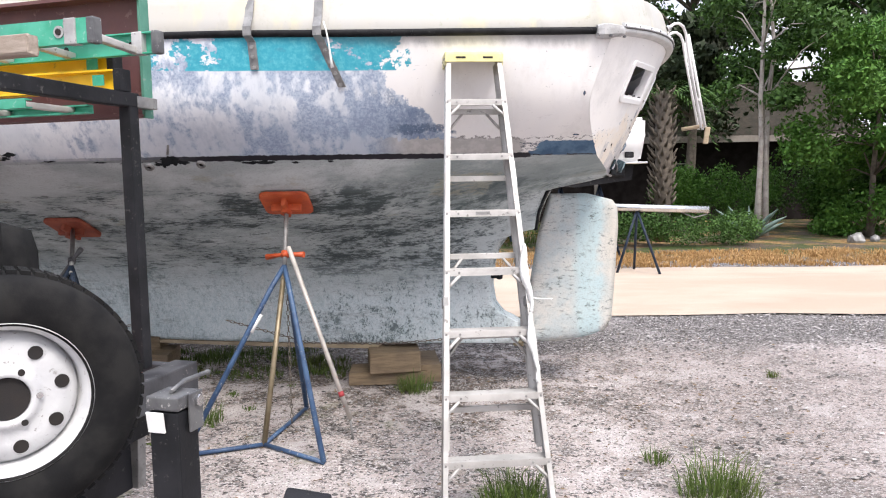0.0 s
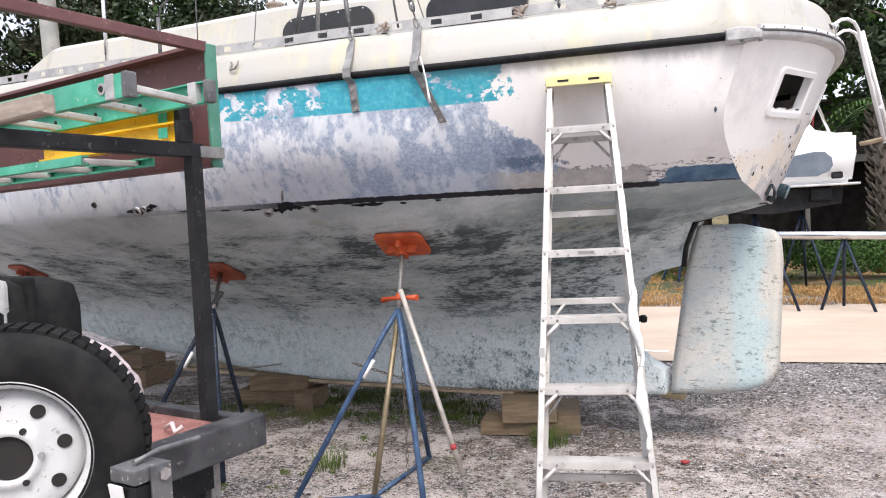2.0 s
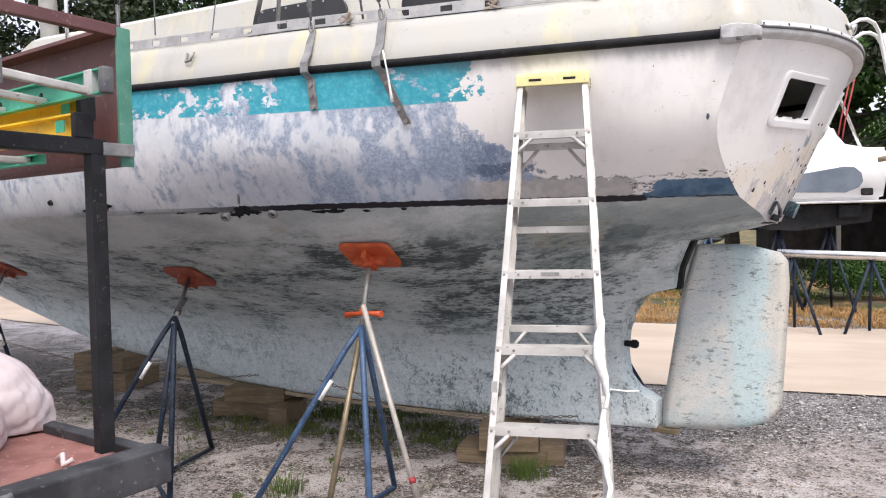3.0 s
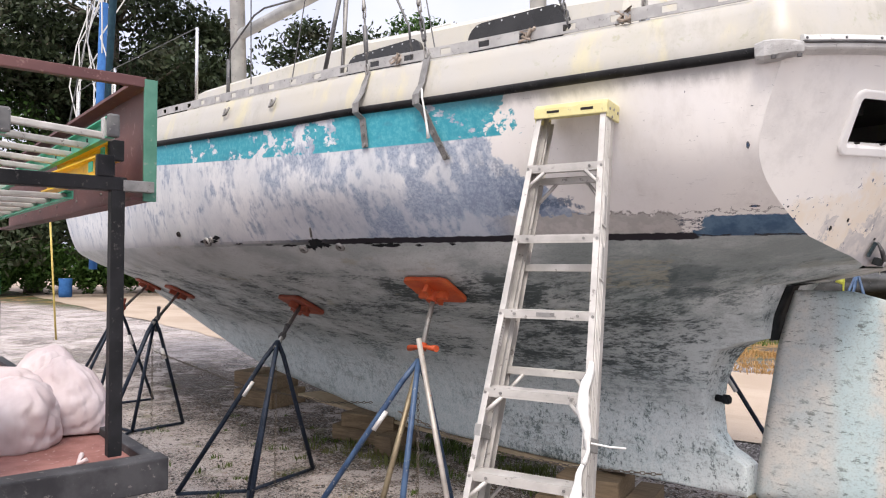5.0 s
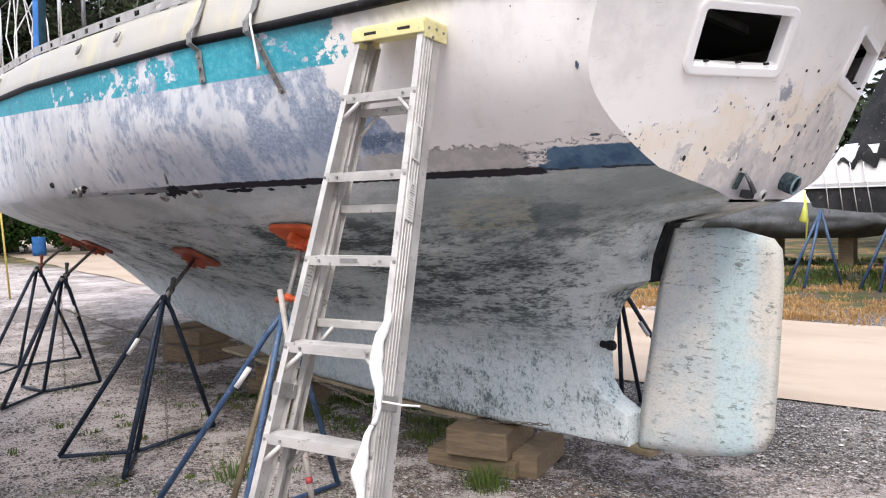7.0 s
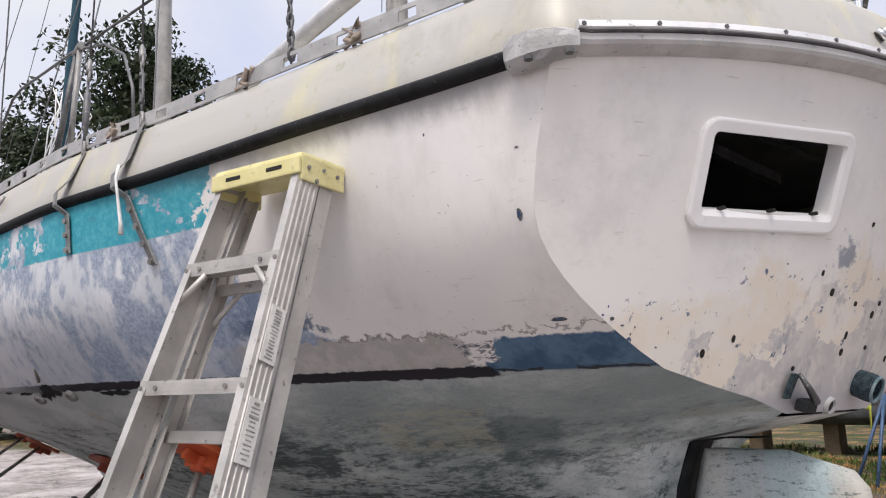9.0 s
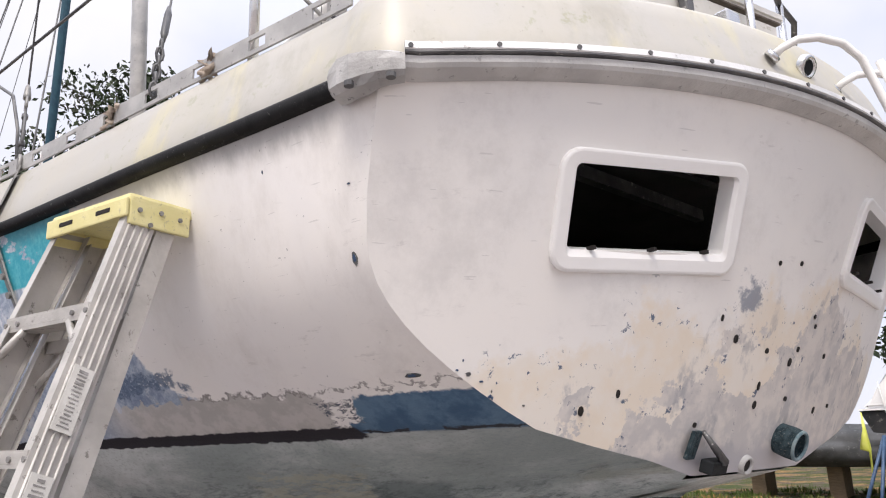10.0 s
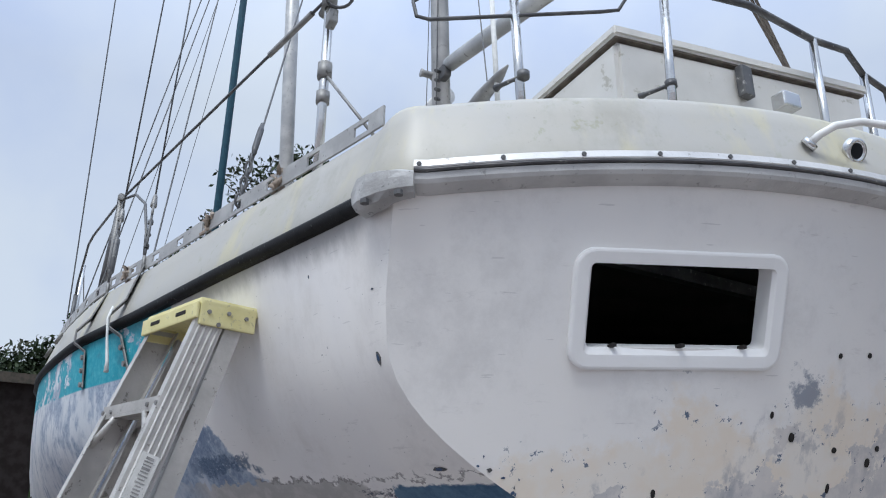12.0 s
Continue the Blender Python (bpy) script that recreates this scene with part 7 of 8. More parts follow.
def yellow_beam(dx, y, z, w):
    b = thing("yellow_beam", "bright yellow fibreglass beam with black end cap on the rack", "beam", TRAILER @ pose(dx, y, z, 0, 0, 2), "yellow beams on the rack")
    bm = B0()
    prof = [(-w, -0.040), (w, -0.040), (w, -0.033), (0.005, -0.029), (0.005, 0.029), (w, 0.033), (w, 0.040), (-w, 0.040), (-w, 0.033), (-0.005, 0.029), (-0.005, -0.029), (-w, -0.033)]
    rows = [[bm.verts.new((x, a, c)) for a, c in prof] for x in (0, -0.9)]
    for k in range(12):
        bm.faces.new((rows[0][k], rows[0][(k + 1) % 12], rows[1][(k + 1) % 12], rows[1][k]))
    bm.faces.new(rows[0])
    bm.faces.new(rows[1])
    bmesh.ops.recalc_face_normals(bm, faces=bm.faces)
    part("beam", bm, M_BRIGHT, b)
    bm = B0()
    box(bm, (0.006, 0, 0), (0.03, 2 * w + 0.006, 0.084), (0, 0, 0), 0.004)
    part("end_cap", bm, M_BLACK, b)
    bm = B0()
    box(bm, (-0.075, -w - 0.001, 0.0), (0.05, 0.004, 0.04))
    part("sticker", bm, M_GREEN, b, "green label")


yellow_beam(-0.115, -0.170, 2.004, 0.03)
yellow_beam(-0.195, -0.110, 2.078, 0.026)
timber("plank", TRAILER @ Vector((-0.21, -0.85, 2.002)), (0.75, 0.04, 0.055), -14, M_DRIFT, "pale weathered plank end lying on the rack beam", "load on the rack")


def spare_wheel():
    m = Matrix.Translation((-1.095, 2.185, 1.032)) @ Vector((0.60, -0.80, 0.0)).to_track_quat("Z", "Y").to_matrix().to_4x4()
    w = thing("spare_wheel", "spare wheel, black tyre on white steel rim, behind the trailer", "wheel", m)
    bm = B0()
    lathe(bm, [(0.205, -0.09), (0.235, -0.104), (0.28, -0.108), (0.322, -0.095), (0.340, -0.075), (0.345, 0.0), (0.340, 0.075), (0.322, 0.095), (0.28, 0.108), (0.235, 0.104), (0.205, 0.09)], 56)
    tyre = part("tyre", bm, M_RUBBER, w, "black tyre with a blocky tread")
    bm = B0()
    for k in range(64):
        a = k * math.tau / 64
        for h, tw in ((-0.052, 8), (-0.018, -8), (0.018, 8), (0.052, -8)):
            box(bm, (0.346 * math.cos(a), 0.346 * math.sin(a), h), (0.012, 0.024, 0.026), (0, 0, math.degrees(a)))
    part("tread", bm, M_RUBBER, tyre)
    bm = B0()
    lathe(bm, [(0.212, 0.098), (0.218, 0.088), (0.205, 0.080), (0.192, 0.070), (0.186, 0.02), (0.186, -0.02), (0.178, 0.03), (0.160, 0.048), (0.125, 0.055), (0.100, 0.050), (0.085, 0.058), (0.078, 0.066), (0.062, 0.068), (0.058, 0.04)], 48)
    rim = part("rim", bm, M_WHEEL, w, "white steel rim with round holes")
    for k in range(8):
        a = k * math.tau / 8 + 0.2
        bm = B0()
        disc(bm, (0.140 * math.cos(a), 0.140 * math.sin(a), 0.0525), 0.019, 0.008, (0.12 * math.cos(a), 0.12 * math.sin(a), 1), 16)
        part("rim_hole", bm, M_HOLE, rim)
    for k in range(6):
        a = k * math.tau / 6
        bm = B0()
        disc(bm, (0.080 * math.cos(a), 0.080 * math.sin(a), 0.064), 0.009, 0.010, (0, 0, 1), 10)
        part("lug_hole", bm, M_HOLE if k % 3 else M_STEEL, rim)
    bm = B0()
    disc(bm, (0, 0, 0.05), 0.058, 0.012, (0, 0, 1), 24)
    part("hub_opening", bm, M_HOLE, rim)
    bm = B0()
    tube(bm, [(0, 0, -0.35), (0, 0, 0.03)], 0.03, 10)
    part("carrier", bm, M_BLACK, w)


spare_wheel()
# black upright with a clamp at the rear corner
up = thing("upright_post", "black square steel upright with a bare metal clamp on top", "post", pose(-0.575, 2.075, 0, 0, 0, -14))
bm = B0()
box(bm, (0, 0, 0.515), (0.085, 0.085, 1.03), (0, 0, 0), 0.006)
part("tube", bm, M_BLACK, up)
bm = B0()
box(bm, (0.0, 0.0, 1.052), (0.094, 0.094, 0.036), (0, 0, 0), 0.005)
box(bm, (0.052, 0.02, 1.02), (0.008, 0.055, 0.10), (0, 0, 0), 0.003)
part("clamp", bm, M_PEWTER, up, "bare metal clamp")
bm = B0()
disc(bm, (0.058, 0.025, 1.045), 0.016, 0.012, (1, 0, 0), 6)
part("bolt", bm, M_STEEL, up)
bm = B0()
box(bm, (-0.015, -0.052, 1.005), (0.05, 0.006, 0.055), (8, 0, 0), 0.002)
part("tag", bm, M_WHITE, up, "white tag")
bm = B0()
tube(bm, [(0.01, -0.02, 1.078), (-0.005, 0.06, 1.084), (-0.03, 0.19, 1.070), (-0.032, 0.20, 1.068)], [0.006, 0.007, 0.007, 0.010], 8)
part("lever", bm, M_PEWTER, up)
bm = B0()
box(bm, (-0.33, -0.02, 0.42), (0.60, 0.09, 0.09), (0, 0, 0), 0.006)
part("arm", bm, M_BLACK, up)

# black plastic tank on the deck
tank = thing("plastic_tank", "black rounded plastic tank with a white stripe standing on the deck", "tank", TRAILER @ pose(-0.11, -0.89, 0.817, 0, 0, 0))
bm = B0()
box(bm, (-0.16, 0, 0.34), (0.46, 0.50, 0.68), (0, 0, 0), 0.10)
part("body", bm, M_RUBBER, tank, "", True)
for y in (-0.10, 0.06):
    bm = B0()
    box(bm, (-0.16, y, 0.341), (0.470, 0.03, 0.69), (0, 0, 0), 0.012)
    part("rib", bm, M_RUBBER, tank)
bm = B0()
box(bm, (-0.16, -0.02, 0.341), (0.464, 0.035, 0.685), (0, 0, 0), 0.02)
part("stripe", bm, M_CORNER, tank, "white stripe")

# green housing farther forward on the deck
house_box = thing("machine_housing", "green enamel machine housing on a black base with an orange lamp", "machine", TRAILER @ pose(-2.05, -0.45, 0.817, 0, 0, 0))
bm = B0()
plate(bm, [(0.02, 0.60), (-0.10, 1.03), (-1.1, 1.03), (-1.1, 0.60)], 0.40, pose(0, 0, 0, 90, 0, 0))
bmesh.ops.bevel(bm, geom=list(bm.edges), offset=0.02, segments=2, affect="EDGES")
part("body", bm, M_GREENBOX, house_box)
bm = B0()
box(bm, (-0.55, 0, 0.30), (1.12, 0.40, 0.58), (0, 0, 0), 0.01)
part("base", bm, M_BLACK, house_box)
bm = B0()
disc(bm, (0.012, 0.06, 0.50), 0.035, 0.02, (1, 0, 0), 18)
part("lamp", bm, M_LAMP, house_box, "orange marker lamp")


def sack(c, size, seed, rz):
    """A stuffed bag with slack folds that run up to its top."""
    ob = thing("plastic_sack", "stuffed translucent white plastic sack slumped on the deck", "sack", TRAILER @ pose(*c, 0, 0, rz), "white sacks")
    bm = B0()
    bmesh.ops.create_icosphere(bm, subdivisions=5, radius=1.0)
    for v in bm.verts:
        p = v.co.copy()
        a = math.atan2(p.y, p.x)
        ring = Vector((math.cos(a) * 1.5 + seed, math.sin(a) * 1.5, p.z * 0.5))
        pleat = 1 - min(1.0, abs(noise.noise(ring * 1.9)) * 4.5)
        slack = 1 - min(1.0, abs(noise.noise(Vector((p.x * 1.5 + seed, p.y * 1.5 - p.z, p.z * 2.3)))) * 5.0)
        up = max(0.0, p.z)
        d = 1 + 0.20 * noise.noise(p * 1.1 + Vector((seed, 3, 0))) - pleat * (0.05 + 0.10 * up) - slack * 0.07
        w = 1 - 0.22 * up ** 4
        bulge = 1 + 0.10 * max(0.0, -p.z)
        v.co = Vector((p.x * size[0] * d * w * bulge, p.y * size[1] * d * w * bulge, max(-0.42, p.z * (1 + 0.12 * noise.noise(p * 1.3 + Vector((0, seed, 0))) - slack * 0.05)) * size[2]))
    for f in bm.faces:
        f.smooth = True
    part("bag", bm, M_BAG, ob)
    return ob


sack((-0.80, -0.36, 0.905), (0.24, 0.19, 0.22), 1.3, 10)
sack((-0.98, -0.40, 0.92), (0.27, 0.21, 0.24), 5.1, 60)
sack((-0.98, -0.12, 0.925), (0.24, 0.17, 0.24), 8.7, 30)
sack((-1.22, -0.15, 0.94), (0.22, 0.18, 0.27), 3.3, -20)
bm = B0()
tube(bm, [(-0.30, -0.20, 0.83), (-0.24, -0.21, 0.86), (-0.20, -0.23, 0.835), (-0.19, -0.20, 0.85)], 0.010, 6)
rp = tagged(obj("rope_knot", bm, M_BAG), "pale knotted rope scrap on the trailer deck", "rope")
rp.matrix_world = TRAILER

bm = B0()
box(bm, (0.28, 0.16, 0.70), (0.13, 0.10, 0.10), (0, 12, 20), 0.012)
box(bm, (0.12, 0.10, 0.66), (0.30, 0.05, 0.06), (0, 0, 20), 0.006)
part("coupling", bm, M_BLACK, up, "black coupling block")
bm = B0()
bmesh.ops.create_icosphere(bm, subdivisions=2, radius=0.025, matrix=Matrix.Translation((0.67, 5.41, 0.012)) @ Matrix.Diagonal((1.2, 0.7, 0.4, 1)))
for v in bm.verts:
    v.co.z += 0.006 * math.sin(v.co.x * 190) * math.cos(v.co.y * 230)
tagged(obj("litter_scrap", bm, M_RED), "small red scrap of litter on the gravel", "litter")

# litter and weeds round the place
rng = np.random.default_rng(77)
vs, fs = [], []
for _ in range(5200):
    if rng.random() < 0.7:
        u, w = rng.uniform(-1.0, 7.5), rng.normal(0.0, 0.95)
        q = BOAT @ Vector((-u, w, 0))
        x, y = q.x, q.y
    else:
        x, y = rng.uniform(-6, 5), rng.uniform(2.5, 8.4)
    a, r, t = rng.uniform(0, math.tau), rng.uniform(0.006, 0.020), rng.uniform(-0.6, 0.6)
    c, d = math.cos(a) * r, math.sin(a) * r
    i, z = len(vs), 0.014 + rng.uniform(0, 0.006)
    vs += [(x - c, y - d, z), (x + d * 0.4, y - c * 0.4, z + r * 0.5 * t), (x + c, y + d, z), (x - d * 0.4, y + c * 0.4, z + r * 0.3)]
    fs.append((i, i + 1, i + 2, i + 3))
me = bpy.data.meshes.new("leaf_litter")
me.from_pydata(vs, [], fs)
me.materials.append(M_LITTER)
tagged(new("leaf_litter", me), "brown leaf litter and chips on the gravel", "litter", kind="stuff")
rng = np.random.default_rng(8)
spots = [(0.39, 3.77, 1.0), (0.48, 3.75, 0.9), (0.31, 3.73, 0.7), (1.42, 3.86, 1.25), (1.52, 3.82, 0.9), (1.33, 3.80, 0.7), (1.23, 4.26, 0.55), (-1.6, 4.95, 0.9), (-0.23, 5.66, 0.9), (-0.3, 5.72, 0.7), (3.0, 4.9, 0.6), (2.6, 6.0, 0.4)]
blades("grass_tufts", spots, M_GRASS, "green grass tufts growing in the gravel", 0.18, 0.13, 150, 0.0026)
spots = [(rng.uniform(-3.3, -0.9), rng.uniform(6.0, 7.0), rng.uniform(0.5, 1.2)) for _ in range(60)] + [(rng.uniform(-5, -1), rng.uniform(4.4, 7), rng.uniform(0.2, 0.5)) for _ in range(60)]
blades("low_weeds", spots, M_GRASS, "low green weeds under the boat", 0.08, 0.13, 60, 0.004)
spots = [(rng.uniform(-6, 24), 13.2 + rng.uniform(0, 1) ** 1.0 * 2.6, rng.uniform(0.6, 1.5)) for _ in range(900)]
blades("dry_grass", spots, M_STRAW, "strip of straw-coloured dry grass beyond the road", 0.065, 0.30, 52, 0.008)


# ---------------------------------------------------------------- trees and the distance
def leaf_cloud(vs, fs, centre, radii, n, size, rng, hollow=0.55):
    """Many small leaves in a ragged clump."""
    c, r = np.array(centre), np.array(radii)
    d = rng.normal(size=(n, 3))
    d /= np.linalg.norm(d, axis=1)[:, None]
    p = c + d * r * (hollow + (1 - hollow) * rng.random((n, 1)) ** 0.6) * (1 + 0.25 * rng.normal(size=(n, 1)) * 0.5)
    a, b = rng.normal(size=(n, 3)), rng.normal(size=(n, 3))
    a /= np.linalg.norm(a, axis=1)[:, None]
    b -= a * (a * b).sum(1)[:, None]
    b /= np.linalg.norm(b, axis=1)[:, None]
    s = size * rng.uniform(0.6, 1.3, (n, 1))
    i0 = len(vs)
    quad = np.stack([p - a * s, p - b * s * 0.45, p + a * s, p + b * s * 0.45], 1).reshape(-1, 3)
    vs.extend(map(tuple, quad))
    fs.extend((i0 + 4 * k, i0 + 4 * k + 1, i0 + 4 * k + 2, i0 + 4 * k + 3) for k in range(n))


def tree(x, y, h, trunk_r, crown_r, seed, mat=None, bark=None, clumps=26, leaves=420, size=0.12, base=0.35, lean=(0, 0), name="tree", label="leafy green tree with a ragged crown", trunks=1):
    rng = np.random.default_rng(seed)
    t = thing(name, label, "tree", pose(x, y, 0), "background trees")
    vs, fs = [], []
    bm = B0()
    for k in range(trunks):
        off = np.array((0.25 * k * (1 if k % 2 else -1), 0.1 * k, 0))
        pts = [tuple(off + np.array((lean[0] * f * f * h * (1 if k % 2 == 0 else -0.6) + rng.normal(0, 0.012) * h * f, lean[1] * f * f * h, f * h * 0.9))) for f in np.linspace(0, 1, 8)]
        tube(bm, pts, [trunk_r * (1.25 if i == 0 else 1 - 0.11 * i) for i in range(8)], 9)
        for _ in range(clumps // trunks):
            f = rng.uniform(base, 1.0)
            c = np.array(pts[min(7, int(f * 7))])
            a = rng.uniform(0, math.tau)
            rr = crown_r * (1.05 - 0.55 * abs(f - 0.6)) * rng.uniform(0.25, 1.0)
            e = c + np.array((math.cos(a) * rr, math.sin(a) * rr, rng.uniform(-0.05, 0.16) * h))
            mid = (c + e) / 2 + np.array((0, 0, 0.03 * h))
            tube(bm, [tuple(c), tuple(mid), tuple(e)], [trunk_r * 0.30, trunk_r * 0.2, trunk_r * 0.07], 5)
            q = crown_r * rng.uniform(0.22, 0.42)
            leaf_cloud(vs, fs, e, (q, q, q * 0.65), leaves, size, rng, 0.15)
    part("trunk", bm, bark or M_BARK, t)
    me = bpy.data.meshes.new("crown")
    me.from_pydata(vs, [], fs)
    me.materials.append(mat or M_LEAF)
    c = new("crown", me)
    c.parent = t
    return t


def bush(x, y, w, d, h, seed, mat, name="hedge", label="trimmed green hedge along the house", n=9000, size=0.06):
    rng = np.random.default_rng(seed)
    vs, fs = [], []
    for _ in range(int(w * 5)):
        cx = rng.uniform(-w / 2, w / 2)
        leaf_cloud(vs, fs, (cx, rng.uniform(-d / 4, d / 4), h * rng.uniform(0.35, 0.72)), (0.5, d * 0.4, h * 0.36), n // int(w * 5), size, rng, 0.6)
    me = bpy.data.meshes.new(name)
    me.from_pydata(vs, [], fs)
    me.materials.append(mat)
    ob = new(name, me)
    ob.location = (x, y, 0)
    return tagged(ob, label, "hedge")


# right-hand woods and garden
tree(7.8, 19.6, 9.5, 0.085, 2.0, 11, M_LEAF, M_BIRCH, 26, 420, 0.08, 0.45, (0.02, 0), "slender_tree", "slender pale-barked tree with two trunks and a thin crown", 2)
tree(10.4, 19.0, 6.0, 0.09, 2.0, 12, M_LEAF_L, M_BARK, 44, 800, 0.065, 0.10, (0.03, 0), "young_tree", "young bright green tree")
tree(13.2, 20.5, 7.5, 0.14, 2.4, 13, M_LEAF_L, M_BARK, 42, 800, 0.075, 0.12)
tree(5.6, 30, 13, 0.30, 4.2, 14, M_LEAF, M_BARK, 34, 520, 0.17, 0.30)
tree(11, 33, 15, 0.34, 5.0, 15, M_LEAF, M_BARK, 36, 560, 0.19, 0.25)
tree(17, 31, 14, 0.30, 5.0, 16, M_LEAF, M_BARK, 36, 560, 0.19, 0.20)
tree(23, 28, 13, 0.30, 5.0, 17, M_LEAF, M_BARK, 34, 520, 0.19, 0.15)
tree(7.5, 24.5, 9, 0.2, 2.6, 26, M_LEAF_D, M_BARK, 24, 420, 0.13, 0.5)
tree(2.0, 36, 14, 0.30, 5.0, 18, M_LEAF_D, M_BARK, 30, 520, 0.20, 0.20)
bush(9.2, 22.6, 6.0, 1.6, 1.9, 3, M_LEAF_L, n=26000, size=0.05)
bush(14.5, 21.5, 5.0, 2.2, 2.6, 4, M_LEAF, "shrub", "dense dark green shrubs at the edge of the wood", 16000, 0.08)
bush(4.4, 17.4, 4.5, 1.6, 0.8, 6, M_LEAF, "undergrowth", "low green undergrowth by the road", 14000, 0.035)


def palm(x, y, h):
    p = thing("palm", "rough-trunked palm with old leaf stubs and drooping fronds", "palm", pose(x, y, 0))
    bm = B0()
    tube(bm, [(0, 0, 0), (0.05, 0, h * 0.5), (0.02, 0, h)], [0.20, 0.22, 0.20], 12)
    part("trunk", bm, M_BARK, p)
    rng = random.Random(5)
    for k in range(110):
        a, z = k * 2.4, h * (0.25 + 0.75 * k / 110)
        d = Vector((math.cos(a), math.sin(a), 0))
        b = d * 0.2 + Vector((0, 0, z))
        bm = B0()
        tube(bm, [b, b + d * 0.10 + Vector((0, 0, 0.09)), b + d * 0.16 + Vector((0, 0, 0.20))], [0.04, 0.03, 0.012], 5)
        part("leaf_stub", bm, M_BARK, p)
    for k in range(26):
        bm = B0()
        a, up = rng.uniform(0, math.tau), rng.uniform(-0.7, 0.9)
        d = Vector((math.cos(a), math.sin(a), 0))
        for j in range(14):
            f = j / 13
            c = Vector((0, 0, h)) + d * (0.2 + 1.1 * f) + Vector((0, 0, up * f - 0.9 * f * f))
            w = 0.30 * math.sin(math.pi * (0.1 + 0.85 * f))
            side = d.cross(Vector((0, 0, 1)))
            for sg in (-1, 1):
                q = c + side * sg * w + d * 0.12 + Vector((0, 0, -0.10))
                v = [bm.verts.new(c - d * 0.02), bm.verts.new(c + d * 0.02), bm.verts.new(q)]
                bm.faces.new(v)
        part("frond", bm, M_LEAF, p)


palm(5.0, 18.5, 3.7)


def house():
    h = thing("house", "low dark house under a brown shingled roof behind the hedge", "house", pose(8.3, 27.0, 0))
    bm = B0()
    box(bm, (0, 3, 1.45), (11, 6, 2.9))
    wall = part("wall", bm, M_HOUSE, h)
    bm = B0()
    v = [bm.verts.new(q) for q in ((-6, -0.9, 2.95), (6, -0.9, 2.95), (6, 3, 5.3), (-6, 3, 5.3), (-6, 6.9, 2.95), (6, 6.9, 2.95))]
    bm.faces.new((v[0], v[1], v[2], v[3]))
    bm.faces.new((v[3], v[2], v[5], v[4]))
    bmesh.ops.solidify(bm, geom=list(bm.faces), thickness=0.12)
    part("roof", bm, M_ROOF, h, "brown shingled roof with moss")
    bm = B0()
    box(bm, (0, -0.92, 2.90), (12, 0.05, 0.22))
    part("fascia", bm, M_FASCIA, h, "tan fascia board")
    for x in (-4.2, -0.6):
        bm = B0()
        box(bm, (x, -0.03, 1.8), (0.9, 0.08, 0.6), (0, 0, 0), 0.01)
        w = part("window_frame", bm, M_FASCIA, h)
        bm = B0()
        box(bm, (x, -0.08, 1.8), (0.78, 0.03, 0.5))
        part("pane", bm, M_DARKGLASS, w)
    bm = B0()
    box(bm, (-3.6, -0.9, 1.45), (0.12, 0.12, 2.9))
    part("porch_post", bm, M_FASCIA, h)


house()
wall_b = thing("brick_house", "red brick house wall far behind the trees", "house", pose(25, 32, 0))
bm = B0()
box(bm, (0, 0, 1.6), (8, 6, 3.2))
part("wall", bm, M_BRICK, wall_b)
bm = B0()
box(bm, (0, 0, 3.3), (8.6, 6.6, 0.25))
part("roof", bm, M_ROOF, wall_b)

# agave and rocks
ag = thing("agave", "grey-green agave at the foot of the slender tree", "plant", pose(7.4, 19.0, 0))
for k in range(13):
    a = k * 2.4
    d = Vector((math.cos(a), math.sin(a), 0))
    bm = B0()
    up_ = 0.4 + 0.5 * (k / 13)
    tube(bm, [d * 0.05, d * 0.30 + Vector((0, 0, 0.4 * up_)), d * 0.60 + Vector((0, 0, 0.75 * up_)), d * 0.85 + Vector((0, 0, 1.0 * up_))], [0.06, 0.075, 0.05, 0.005], 5)
    part("leaf", bm, M_AGAVE, ag)
for k in range(9):
    rr = random.Random(k)
    bm = B0()
    bmesh.ops.create_icosphere(bm, subdivisions=2, radius=0.16 * rr.uniform(0.6, 1.3))
    for v in bm.verts:
        v.co *= 1 + 0.25 * noise.noise(v.co * 9 + Vector((k, 0, 0)))
    ob = obj("rock", bm, M_CAST)
    ob.location = (9.2 + k * 0.55 + rr.uniform(-0.2, 0.2), 17.6 + rr.uniform(-0.4, 0.4), 0.05)
    tagged(ob, "pale rough garden rock on the verge", "rock", "rocks on the verge")

# left-hand tree line beyond the sand
for i, (az, d, hh, r, dark) in enumerate(((152, 42, 22, 6.0, 1), (157, 45, 16, 5.5, 1), (147, 44, 16, 5.0, 1), (162, 46, 13, 5.5, 0), (168, 50, 11, 5.5, 1), (137, 44, 15.5, 5.5, 1), (131, 44, 16.5, 6.0, 0), (125, 42, 16, 5.5, 1), (174, 55, 11, 6.0, 1), (119, 42, 15.5, 5.5, 1))):
    tree(2 + d * math.cos(radians(az)), 2 + d * math.sin(radians(az)), hh, 0.40, r, 40 + i, M_LEAF_D if dark else M_LEAF, M_BARK, 56, 560, 0.18, 0.16)
for i, (az, w) in enumerate(((160, 16.0), (150, 14.0), (140, 14.0), (170, 14.0))):
    b = bush(2 + 42 * math.cos(radians(az)), 2 + 42 * math.sin(radians(az)), w, 2.2, 2.8, 60 + i, M_LEAF, "undergrowth", "dark undergrowth under the far trees", 14000, 0.14)
    b.rotation_euler = (0, 0, radians(az - 90))
bm = B0()
lathe(bm, [(0.0, 0.0), (0.28, 0.0), (0.30, 0.3), (0.28, 0.6), (0.30, 0.9), (0.0, 0.9)], 20)
bb = tagged(obj("drum", bm, M_BLUESAIL), "blue plastic drum standing by the far trees", "drum")
